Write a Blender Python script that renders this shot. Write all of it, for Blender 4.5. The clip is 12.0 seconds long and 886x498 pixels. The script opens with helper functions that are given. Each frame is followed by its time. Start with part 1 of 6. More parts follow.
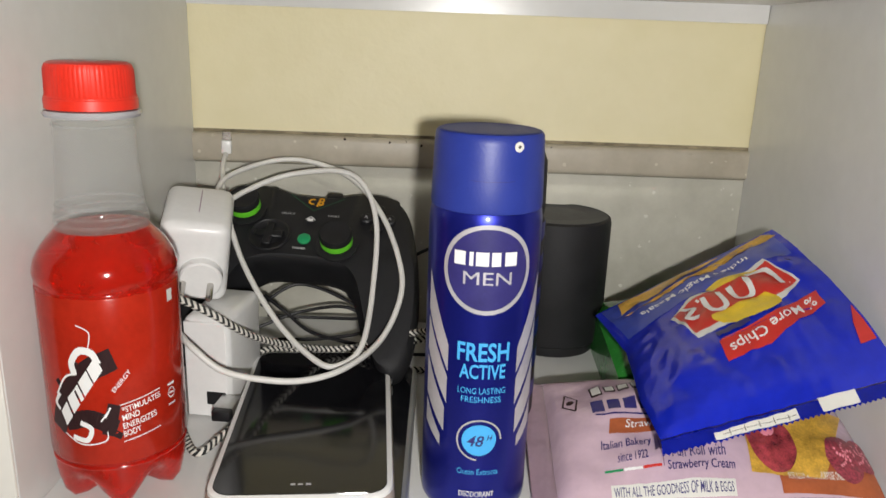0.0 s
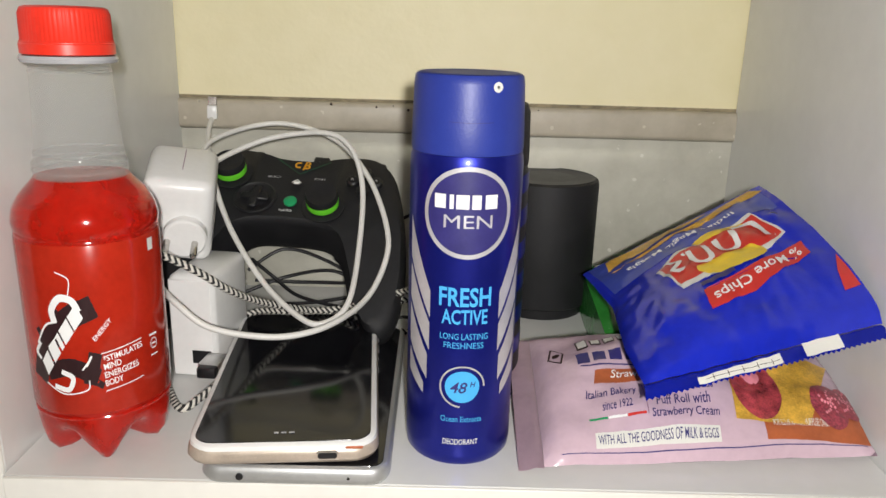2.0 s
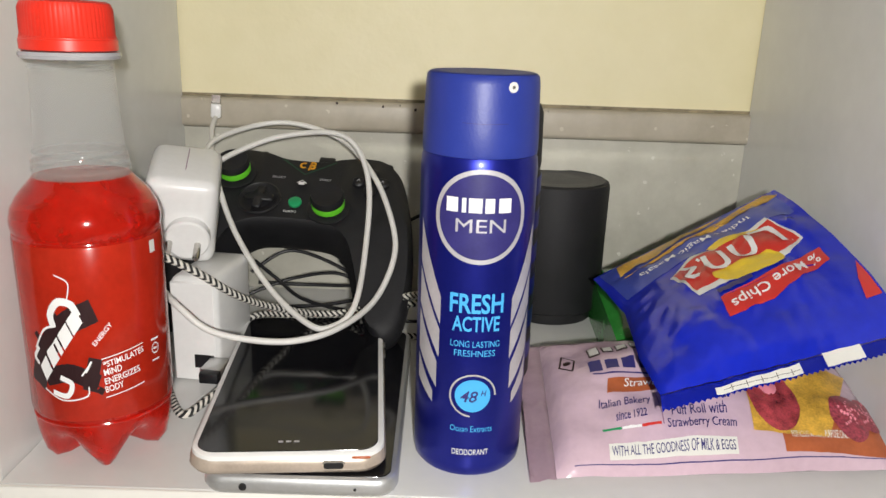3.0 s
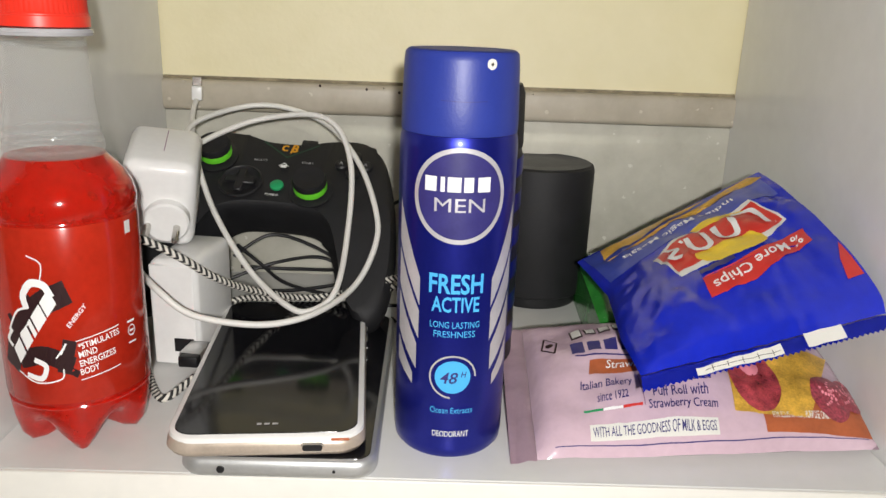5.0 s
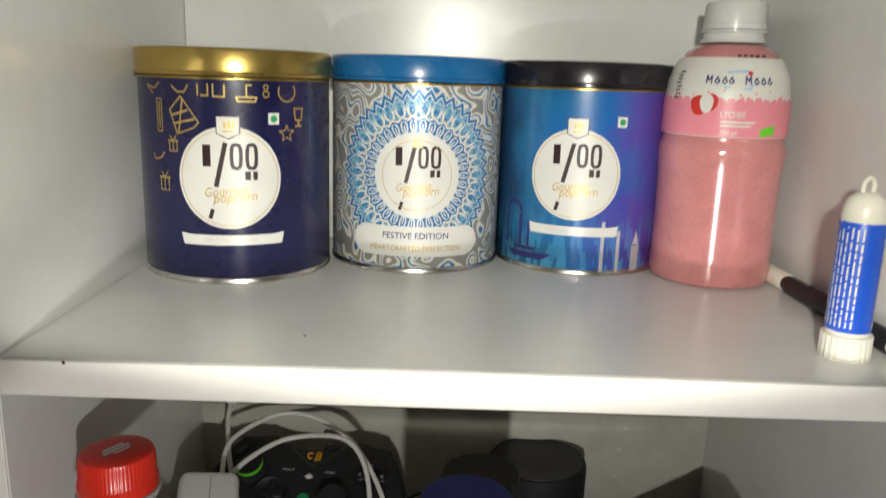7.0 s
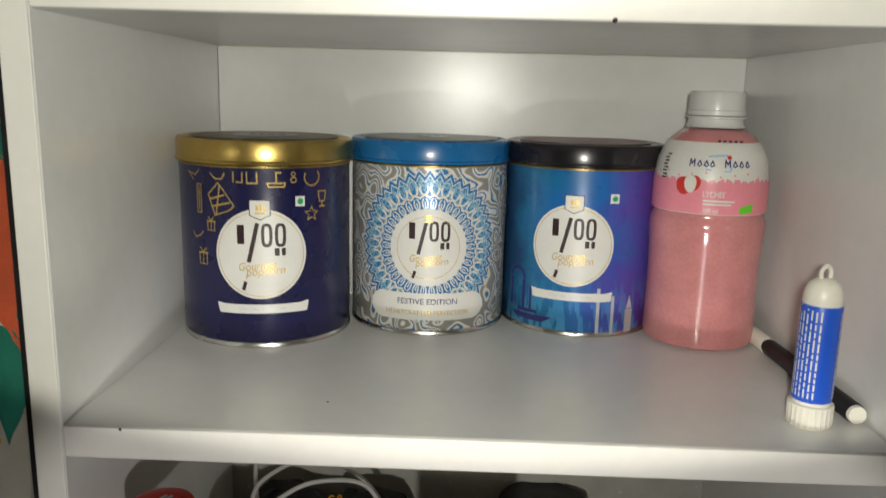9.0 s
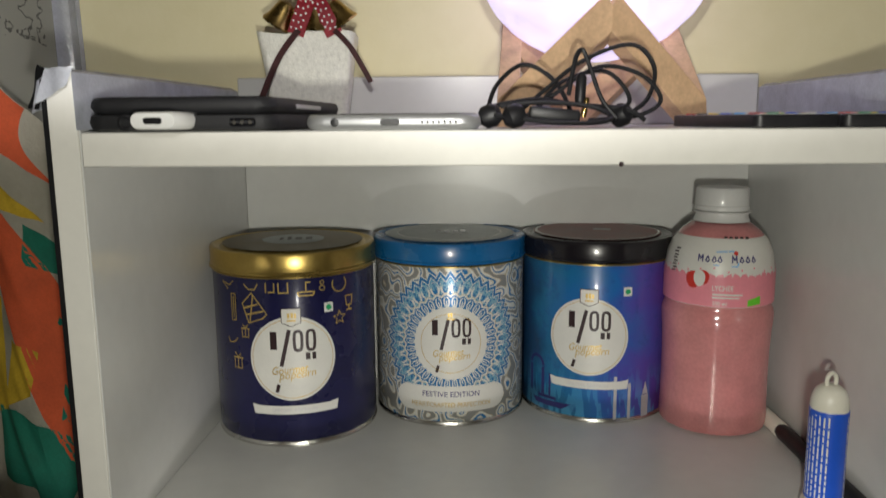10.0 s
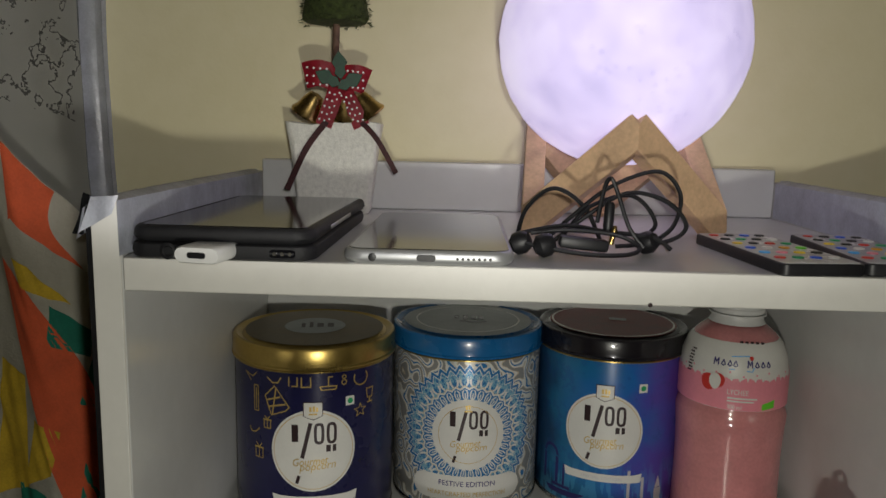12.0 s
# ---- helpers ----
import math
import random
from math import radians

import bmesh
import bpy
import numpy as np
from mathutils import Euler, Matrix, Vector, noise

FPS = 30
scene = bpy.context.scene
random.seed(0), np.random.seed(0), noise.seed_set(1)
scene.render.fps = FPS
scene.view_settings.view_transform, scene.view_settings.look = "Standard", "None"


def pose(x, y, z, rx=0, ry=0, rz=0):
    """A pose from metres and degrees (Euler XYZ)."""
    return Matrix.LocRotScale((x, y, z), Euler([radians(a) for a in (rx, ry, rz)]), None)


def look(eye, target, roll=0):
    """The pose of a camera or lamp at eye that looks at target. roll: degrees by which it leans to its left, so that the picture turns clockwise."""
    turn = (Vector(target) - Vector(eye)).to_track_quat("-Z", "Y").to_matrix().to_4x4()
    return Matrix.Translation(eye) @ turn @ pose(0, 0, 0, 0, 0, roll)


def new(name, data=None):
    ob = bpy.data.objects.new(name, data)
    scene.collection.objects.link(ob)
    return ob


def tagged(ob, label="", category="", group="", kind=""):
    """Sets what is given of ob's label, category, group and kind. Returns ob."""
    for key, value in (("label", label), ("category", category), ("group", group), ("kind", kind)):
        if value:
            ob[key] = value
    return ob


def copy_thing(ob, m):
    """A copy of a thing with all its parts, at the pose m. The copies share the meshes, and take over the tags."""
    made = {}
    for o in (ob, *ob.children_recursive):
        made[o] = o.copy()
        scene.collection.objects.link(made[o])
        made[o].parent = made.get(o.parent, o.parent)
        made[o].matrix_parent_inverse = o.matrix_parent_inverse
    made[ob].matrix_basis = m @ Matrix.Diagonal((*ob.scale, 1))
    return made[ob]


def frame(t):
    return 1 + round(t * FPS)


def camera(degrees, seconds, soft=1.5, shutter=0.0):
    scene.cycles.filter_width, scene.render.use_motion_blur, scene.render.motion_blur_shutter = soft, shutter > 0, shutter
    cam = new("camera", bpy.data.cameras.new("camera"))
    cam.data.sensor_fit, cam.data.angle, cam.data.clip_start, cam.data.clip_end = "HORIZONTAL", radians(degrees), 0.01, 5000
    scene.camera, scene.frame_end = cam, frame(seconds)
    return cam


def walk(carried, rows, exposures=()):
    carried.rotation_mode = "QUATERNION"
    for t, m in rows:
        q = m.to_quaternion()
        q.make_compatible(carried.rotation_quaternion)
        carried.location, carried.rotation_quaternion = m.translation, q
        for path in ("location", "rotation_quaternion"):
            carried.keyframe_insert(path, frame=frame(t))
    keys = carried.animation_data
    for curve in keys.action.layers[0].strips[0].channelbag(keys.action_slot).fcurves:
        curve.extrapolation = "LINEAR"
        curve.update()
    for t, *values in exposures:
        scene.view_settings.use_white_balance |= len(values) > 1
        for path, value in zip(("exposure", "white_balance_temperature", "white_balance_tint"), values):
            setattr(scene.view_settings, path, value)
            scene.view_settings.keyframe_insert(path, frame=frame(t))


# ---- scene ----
cam = camera(60.7, 12.0, 1.5, 0.5)
PATH = [
    (0, (0.198, -0.314, 0.234), (0.203, 1.609, -0.316), 2.1),
    (0.5, (0.203, -0.319, 0.224), (0.208, 1.604, -0.325), 1.9),
    (1, (0.208, -0.321, 0.215), (0.215, 1.602, -0.336), 1.9),
    (1.5, (0.212, -0.319, 0.209), (0.218, 1.6, -0.353), 1.3),
    (2, (0.207, -0.319, 0.212), (0.216, 1.599, -0.354), 1.6),
    (2.5, (0.204, -0.315, 0.213), (0.214, 1.604, -0.351), 2.0),
    (3, (0.202, -0.308, 0.211), (0.21, 1.61, -0.356), 2.0),
    (5, (0.208, -0.306, 0.206), (0.238, 1.604, -0.386), 2.1),
    (5.5, (0.205, -0.304, 0.226), (0.237, 1.604, -0.373), 2.0),
    (6, (0.193, -0.307, 0.307), (0.174, 1.6, -0.297), 2.3),
    (6.5, (0.189, -0.307, 0.363), (0.204, 1.624, -0.156), 1.8),
    (7, (0.2, -0.322, 0.412), (0.209, 1.626, -0.04), 1.9),
    (9, (0.206, -0.365, 0.455), (0.163, 1.594, 0.055), 1.5),
    (9.5, (0.205, -0.378, 0.49), (0.129, 1.584, 0.107), 0.6),
    (10, (0.201, -0.382, 0.513), (0.12, 1.588, 0.176), -0.4),
    (10.5, (0.2, -0.384, 0.541), (0.122, 1.589, 0.221), -0.3),
    (11, (0.194, -0.38, 0.562), (0.106, 1.593, 0.249), -0.1),
    (11.5, (0.185, -0.379, 0.582), (0.099, 1.595, 0.273), 1.2),
    (12, (0.182, -0.382, 0.577), (0.109, 1.592, 0.265), 1.2),
]
walk(cam, [(t, look(eye, target, roll)) for t, eye, target, roll in PATH],
     exposures=((0.0, 1.08), (1.0, 1.16), (5.4, 1.25), (6.0, 0.95), (6.5, 0.5), (7.0, 0.0), (9.0, -0.42), (9.5, -0.62), (10.0, -0.98), (11.0, -1.48), (12.0, -1.58)))

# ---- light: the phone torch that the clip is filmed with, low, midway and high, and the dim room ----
world = bpy.data.worlds.new("world")
scene.world = world
world.use_nodes = True
world.node_tree.nodes["Background"].inputs[0].default_value = (0.9, 0.92, 1.0, 1)
world.node_tree.nodes["Background"].inputs[1].default_value = 0.07


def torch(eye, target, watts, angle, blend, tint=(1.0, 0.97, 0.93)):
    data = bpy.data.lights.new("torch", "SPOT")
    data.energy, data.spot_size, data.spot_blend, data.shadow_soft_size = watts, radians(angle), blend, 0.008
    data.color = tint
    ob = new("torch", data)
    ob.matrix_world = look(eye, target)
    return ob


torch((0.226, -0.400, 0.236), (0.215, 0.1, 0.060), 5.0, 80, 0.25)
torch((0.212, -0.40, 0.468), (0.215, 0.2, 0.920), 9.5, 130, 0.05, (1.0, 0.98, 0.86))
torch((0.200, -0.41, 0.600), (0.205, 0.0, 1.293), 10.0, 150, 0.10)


# ---- materials ----
def nodes_of(name):
    m = bpy.data.materials.new(name)
    m.use_nodes = True
    return m, m.node_tree, m.node_tree.nodes["Principled BSDF"]


def link(tree, a, b):
    tree.links.new(a, b)


def val(tree, op, a, b=None, c=None):
    n = tree.nodes.new("ShaderNodeMath")
    n.operation = op
    for i, v in enumerate((a, b, c)):
        if v is None:
            continue
        if isinstance(v, (int, float)):
            n.inputs[i].default_value = v
        else:
            tree.links.new(v, n.inputs[i])
    return n.outputs[0]


def ramp(tree, fac, stops, constant=False):
    n = tree.nodes.new("ShaderNodeValToRGB")
    n.color_ramp.interpolation = "CONSTANT" if constant else "LINEAR"
    els = n.color_ramp.elements
    while len(els) < len(stops):
        els.new(0.5)
    for e, (p, c) in zip(els, stops):
        e.position, e.color = p, (*c, 1)
    link(tree, fac, n.inputs[0])
    return n.outputs[0]


def mix(tree, fac, a, b):
    n = tree.nodes.new("ShaderNodeMix")
    n.data_type = "RGBA"
    for sock, v in ((n.inputs[0], fac), (n.inputs[6], a), (n.inputs[7], b)):
        if isinstance(v, (int, float)):
            sock.default_value = v
        elif isinstance(v, tuple):
            sock.default_value = (*v, 1)
        else:
            link(tree, v, sock)
    return n.outputs[2]


def noise_of(tree, scale, detail=3.0, rough=0.55, vec=None):
    n = tree.nodes.new("ShaderNodeTexNoise")
    n.inputs["Scale"].default_value, n.inputs["Detail"].default_value = scale, detail
    n.inputs["Roughness"].default_value = rough
    if vec is None:
        vec = tree.nodes.new("ShaderNodeTexCoord").outputs["Object"]
    link(tree, vec, n.inputs["Vector"])
    return n.outputs["Fac"]


def bump_of(tree, bsdf, height, strength, distance=0.001):
    n = tree.nodes.new("ShaderNodeBump")
    n.inputs["Strength"].default_value, n.inputs["Distance"].default_value = strength, distance
    link(tree, height, n.inputs["Height"])
    link(tree, n.outputs[0], bsdf.inputs["Normal"])


def pm(name, c, rough=0.5, metal=0.0, var=0.06, scale=30.0, bump=0.0, bscale=300.0, coat=0.0, trans=0.0, ior=1.45, sss=0.0, spec=0.5, rvar=0.08):
    m, tree, b = nodes_of(name)
    lo = tuple(max(0, v * (1 - var * 2)) for v in c)
    hi = tuple(min(1, v * (1 + var)) for v in c)
    coarse = noise_of(tree, scale)
    fine = noise_of(tree, scale * 9, 2.0)
    both = val(tree, "ADD", val(tree, "MULTIPLY", coarse, 0.65), val(tree, "MULTIPLY", fine, 0.35))
    link(tree, ramp(tree, both, [(0.3, lo), (0.7, hi)]), b.inputs["Base Color"])
    link(tree, val(tree, "ADD", val(tree, "MULTIPLY", coarse, rvar * 2), max(0.0, rough - rvar)), b.inputs["Roughness"])
    b.inputs["Metallic"].default_value = metal
    b.inputs["Coat Weight"].default_value = coat
    b.inputs["Coat Roughness"].default_value = 0.1
    b.inputs["Transmission Weight"].default_value = trans
    b.inputs["IOR"].default_value = ior
    b.inputs["Specular IOR Level"].default_value = spec
    if sss:
        b.inputs["Subsurface Weight"].default_value = sss
        b.inputs["Subsurface Radius"].default_value = (0.01, 0.006, 0.006)
        b.inputs["Subsurface Scale"].default_value = 0.5
    if bump:
        bump_of(tree, b, noise_of(tree, bscale, 3.0), bump)
    return m


LAMINATE = pm("white_laminate", (0.70, 0.70, 0.685), 0.25, var=0.03, scale=9, bump=0.05, bscale=900, rvar=0.02)
EDGING = pm("edge_banding", (0.80, 0.785, 0.74), 0.4, var=0.03, scale=14, bump=0.05, bscale=500)
TAPE = pm("clear_tape", (0.74, 0.76, 0.84), 0.22, var=0.10, scale=60, bump=0.5, bscale=120)
BLACK = pm("black_plastic", (0.012, 0.012, 0.014), 0.45, var=0.2, scale=60, bump=0.1, bscale=900)
MATTBLACK = pm("matt_black", (0.011, 0.011, 0.013), 0.62, var=0.2, scale=60, bump=0.25, bscale=1400)
RUBBER = pm("black_cable", (0.010, 0.010, 0.012), 0.5, var=0.2, scale=80)
GLASS_BLACK = pm("black_screen", (0.008, 0.008, 0.010), 0.10, var=0.3, scale=20, coat=0.15, rvar=0.03, spec=0.4)
WHITEPL = pm("white_plastic", (0.80, 0.80, 0.79), 0.32, var=0.03, scale=30, bump=0.03)
CABLEW = pm("white_cable", (0.74, 0.73, 0.70), 0.45, var=0.06, scale=50)
SILVER = pm("silver_metal", (0.62, 0.62, 0.62), 0.33, metal=1.0, var=0.08, scale=50)
ALU = pm("bead_blasted_aluminium", (0.55, 0.56, 0.57), 0.45, metal=0.7, var=0.06, scale=50)
GOLDTAN = pm("tan_phone_side", (0.50, 0.42, 0.35), 0.4, metal=0.3, var=0.08, scale=90)
STEEL = pm("steel", (0.55, 0.53, 0.50), 0.25, metal=1.0, var=0.1, scale=90)
REDCAP = pm("red_cap", (0.80, 0.035, 0.018), 0.34, var=0.06, scale=60, coat=0.1)
REDLIQ = pm("red_drink", (0.88, 0.028, 0.014), 0.06, var=0.14, scale=26, trans=0.65, ior=1.25, coat=0.6, rvar=0.03)
REDLABEL = pm("red_label_film", (0.52, 0.028, 0.012), 0.2, var=0.12, scale=30, trans=0.25, ior=1.2, coat=0.5, rvar=0.04)
WHITEINK = pm("white_ink", (0.82, 0.82, 0.82), 0.4, var=0.03, scale=90)
DARKINK = pm("dark_ink", (0.03, 0.012, 0.014), 0.4, var=0.1, scale=90)
NAVYINK = pm("navy_ink", (0.035, 0.03, 0.16), 0.4, var=0.1, scale=90)
BLUECAN = pm("blue_metallic_can", (0.012, 0.018, 0.27), 0.33, metal=0.65, var=0.06, scale=60, coat=0.2)
BLUECAP = pm("blue_cap", (0.022, 0.040, 0.27), 0.42, var=0.05, scale=60, bump=0.1, bscale=900)
SILVERINK = pm("silver_ink", (0.58, 0.57, 0.60), 0.4, metal=0.35, var=0.06, scale=90)
CYANINK = pm("cyan_ink", (0.07, 0.42, 0.85), 0.4, var=0.04, scale=90)
GREENPL = pm("green_plastic", (0.14, 0.62, 0.03), 0.4, var=0.06, scale=90)
GREENINK = pm("green_ink", (0.015, 0.33, 0.12), 0.4, var=0.06, scale=90)
ORANGEINK = pm("orange_ink", (0.75, 0.36, 0.02), 0.4, var=0.06, scale=90)
REDINK = pm("red_ink", (0.60, 0.035, 0.025), 0.35, var=0.06, scale=90, coat=0.2)
YELLOWINK = pm("yellow_ink", (0.85, 0.60, 0.03), 0.35, var=0.08, scale=90, coat=0.2)
BLUEFOIL = pm("blue_foil", (0.008, 0.022, 0.50), 0.24, var=0.10, scale=22, coat=0.3, bump=0.6, bscale=70)
PALEBLUE = pm("pale_blue_foil", (0.04, 0.07, 0.42), 0.3, var=0.10, scale=30, coat=0.3)
GREENFOIL = pm("green_foil", (0.03, 0.26, 0.035), 0.25, var=0.12, scale=30, coat=0.4, bump=0.3, bscale=90)
PINKFOIL = pm("lilac_foil", (0.60, 0.44, 0.52), 0.2, var=0.06, scale=26, coat=0.45, bump=0.9, bscale=48)
LILACDARK = pm("lilac_edge", (0.30, 0.18, 0.26), 0.35, var=0.1, scale=60)
CHIPGOLD = pm("potato_chip_print", (0.62, 0.36, 0.06), 0.35, var=0.25, scale=70, coat=0.2)
BROWNINK = pm("brown_ink", (0.42, 0.11, 0.04), 0.38, var=0.1, scale=60)
PASTRY = pm("pastry_print", (0.72, 0.42, 0.06), 0.35, var=0.28, scale=90, coat=0.25)
JAM = pm("jam_print", (0.42, 0.06, 0.07), 0.3, var=0.5, scale=130, coat=0.3)
BERRY = pm("berry_print", (0.36, 0.055, 0.08), 0.35, var=0.4, scale=700, coat=0.2)
GOLDLID = pm("gold_lid", (0.52, 0.37, 0.11), 0.30, metal=0.9, var=0.08, scale=40)
GOLDDARK = pm("dark_gold_lid_top", (0.16, 0.12, 0.055), 0.40, metal=0.6, var=0.15, scale=40)
GOLDINK = pm("gold_ink", (0.60, 0.42, 0.12), 0.35, metal=0.5, var=0.1, scale=90)
NAVYTIN = pm("navy_tin", (0.011, 0.011, 0.060), 0.28, var=0.15, scale=30, coat=0.25)
BLUELID = pm("blue_lid", (0.009, 0.13, 0.35), 0.28, var=0.06, scale=40, coat=0.3)
LIDGREY = pm("lid_print_grey", (0.36, 0.39, 0.38), 0.4, metal=0.3, var=0.15, scale=50)
BLACKLID = pm("black_lid", (0.012, 0.010, 0.014), 0.26, var=0.2, scale=40, coat=0.4)
LIDRED = pm("lid_print_maroon", (0.20, 0.05, 0.045), 0.4, var=0.25, scale=60)
TINRIM = pm("tin_rim", (0.66, 0.65, 0.62), 0.25, metal=1.0, var=0.06, scale=60)
PAPERWHITE = pm("label_white", (0.70, 0.69, 0.65), 0.38, var=0.03, scale=60)
PINKDRINK = pm("pink_drink", (0.60, 0.24, 0.24), 0.14, var=0.10, scale=45, coat=0.5, sss=0.15, rvar=0.04)
PINKINK = pm("pink_ink", (0.80, 0.27, 0.33), 0.35, var=0.05, scale=60)
FROSTCAP = pm("frosted_cap", (0.62, 0.62, 0.61), 0.35, var=0.03, scale=40, coat=0.2)
GLUEBLUE = pm("glue_label_blue", (0.02, 0.10, 0.62), 0.35, var=0.05, scale=90)
IVORY = pm("ivory_plastic", (0.78, 0.75, 0.66), 0.35, var=0.03, scale=60)
WOOD = pm("light_wood", (0.66, 0.44, 0.26), 0.5, var=0.14, scale=40, bump=0.2, bscale=240)
POTGLITTER = pm("glitter_pot", (0.80, 0.79, 0.72), 0.30, var=0.10, scale=300, bump=0.6, bscale=700)
MOSS = pm("moss", (0.055, 0.075, 0.018), 0.9, var=0.4, scale=250, bump=0.8, bscale=900)
TWIG = pm("twig", (0.16, 0.09, 0.06), 0.7, var=0.3, scale=200)
REDRIBBON = pm("red_ribbon", (0.45, 0.02, 0.04), 0.5, var=0.15, scale=150)
MAROON = pm("maroon_ribbon", (0.10, 0.018, 0.02), 0.55, var=0.3, scale=400)
BELLGOLD = pm("bell_gold", (0.48, 0.33, 0.12), 0.28, metal=1.0, var=0.15, scale=120)
LEAFGREEN = pm("holly_green", (0.012, 0.06, 0.03), 0.5, var=0.2, scale=200)
ROOMPAINT = pm("room_paint", (0.62, 0.58, 0.46), 0.8, var=0.06, scale=3)
ROOMFLOOR = pm("room_floor", (0.35, 0.32, 0.28), 0.5, var=0.15, scale=6)
REMWHITE = pm("remote_face", (0.60, 0.59, 0.60), 0.25, var=0.05, scale=80)


def clear_plastic():
    m, tree, b = nodes_of("clear_pet")
    b.inputs["Base Color"].default_value, b.inputs["Roughness"].default_value = (0.74, 0.75, 0.75, 1), 0.10
    b.inputs["Specular IOR Level"].default_value = 1.0
    clear = tree.nodes.new("ShaderNodeBsdfTransparent")
    clear.inputs[0].default_value = (0.985, 0.99, 0.99, 1)
    both = tree.nodes.new("ShaderNodeMixShader")
    fr = tree.nodes.new("ShaderNodeLayerWeight")
    fr.inputs[0].default_value = 0.25
    link(tree, val(tree, "ADD", val(tree, "MULTIPLY", fr.outputs["Facing"], 0.22), val(tree, "MULTIPLY", noise_of(tree, 60.0), 0.09)), both.inputs[0])
    link(tree, clear.outputs[0], both.inputs[1])
    link(tree, b.outputs[0], both.inputs[2])
    link(tree, both.outputs[0], tree.nodes["Material Output"].inputs[0])
    return m


PET = clear_plastic()


def wall_paint():
    m, tree, b = nodes_of("cream_wall_paint")
    n1, n2 = noise_of(tree, 3.0), noise_of(tree, 45.0, 4.0)
    both = val(tree, "ADD", val(tree, "MULTIPLY", n1, 0.7), val(tree, "MULTIPLY", n2, 0.3))
    link(tree, ramp(tree, both, [(0.3, (0.76, 0.69, 0.42)), (0.7, (0.86, 0.79, 0.54))]), b.inputs["Base Color"])
    b.inputs["Roughness"].default_value = 0.5
    bump_of(tree, b, noise_of(tree, 160.0, 4.0), 0.25)
    return m


def stone(name, lo, hi, fleck):
    m, tree, b = nodes_of(name)
    n1, n2 = noise_of(tree, 14.0, 6.0, 0.65), noise_of(tree, 95.0, 3.0)
    col = ramp(tree, n1, [(0.3, lo), (0.7, hi)])
    v = tree.nodes.new("ShaderNodeTexVoronoi")
    v.inputs["Scale"].default_value = 90
    link(tree, tree.nodes.new("ShaderNodeTexCoord").outputs["Object"], v.inputs["Vector"])
    spots = val(tree, "MULTIPLY", val(tree, "LESS_THAN", v.outputs["Distance"], 0.16), val(tree, "GREATER_THAN", n2, 0.55))
    col = mix(tree, val(tree, "MULTIPLY", spots, 0.6), col, fleck)
    link(tree, col, b.inputs["Base Color"])
    b.inputs["Roughness"].default_value = 0.42
    bump_of(tree, b, n2, 0.2)
    return m


CREAM = wall_paint()
STONE = stone("grey_stone", (0.40, 0.39, 0.33), (0.60, 0.585, 0.51), (0.75, 0.74, 0.68))
STONECAP = stone("beige_stone_ledge", (0.36, 0.32, 0.25), (0.56, 0.51, 0.42), (0.70, 0.66, 0.56))


def around(tree, r):
    """Arc length round the cylinder from its front, and the height."""
    sep = tree.nodes.new("ShaderNodeSeparateXYZ")
    link(tree, tree.nodes.new("ShaderNodeTexCoord").outputs["Object"], sep.inputs[0])
    ang = val(tree, "ARCTAN2", sep.outputs[0], val(tree, "MULTIPLY", sep.outputs[1], -1.0))
    return val(tree, "MULTIPLY", ang, r), sep.outputs[2]


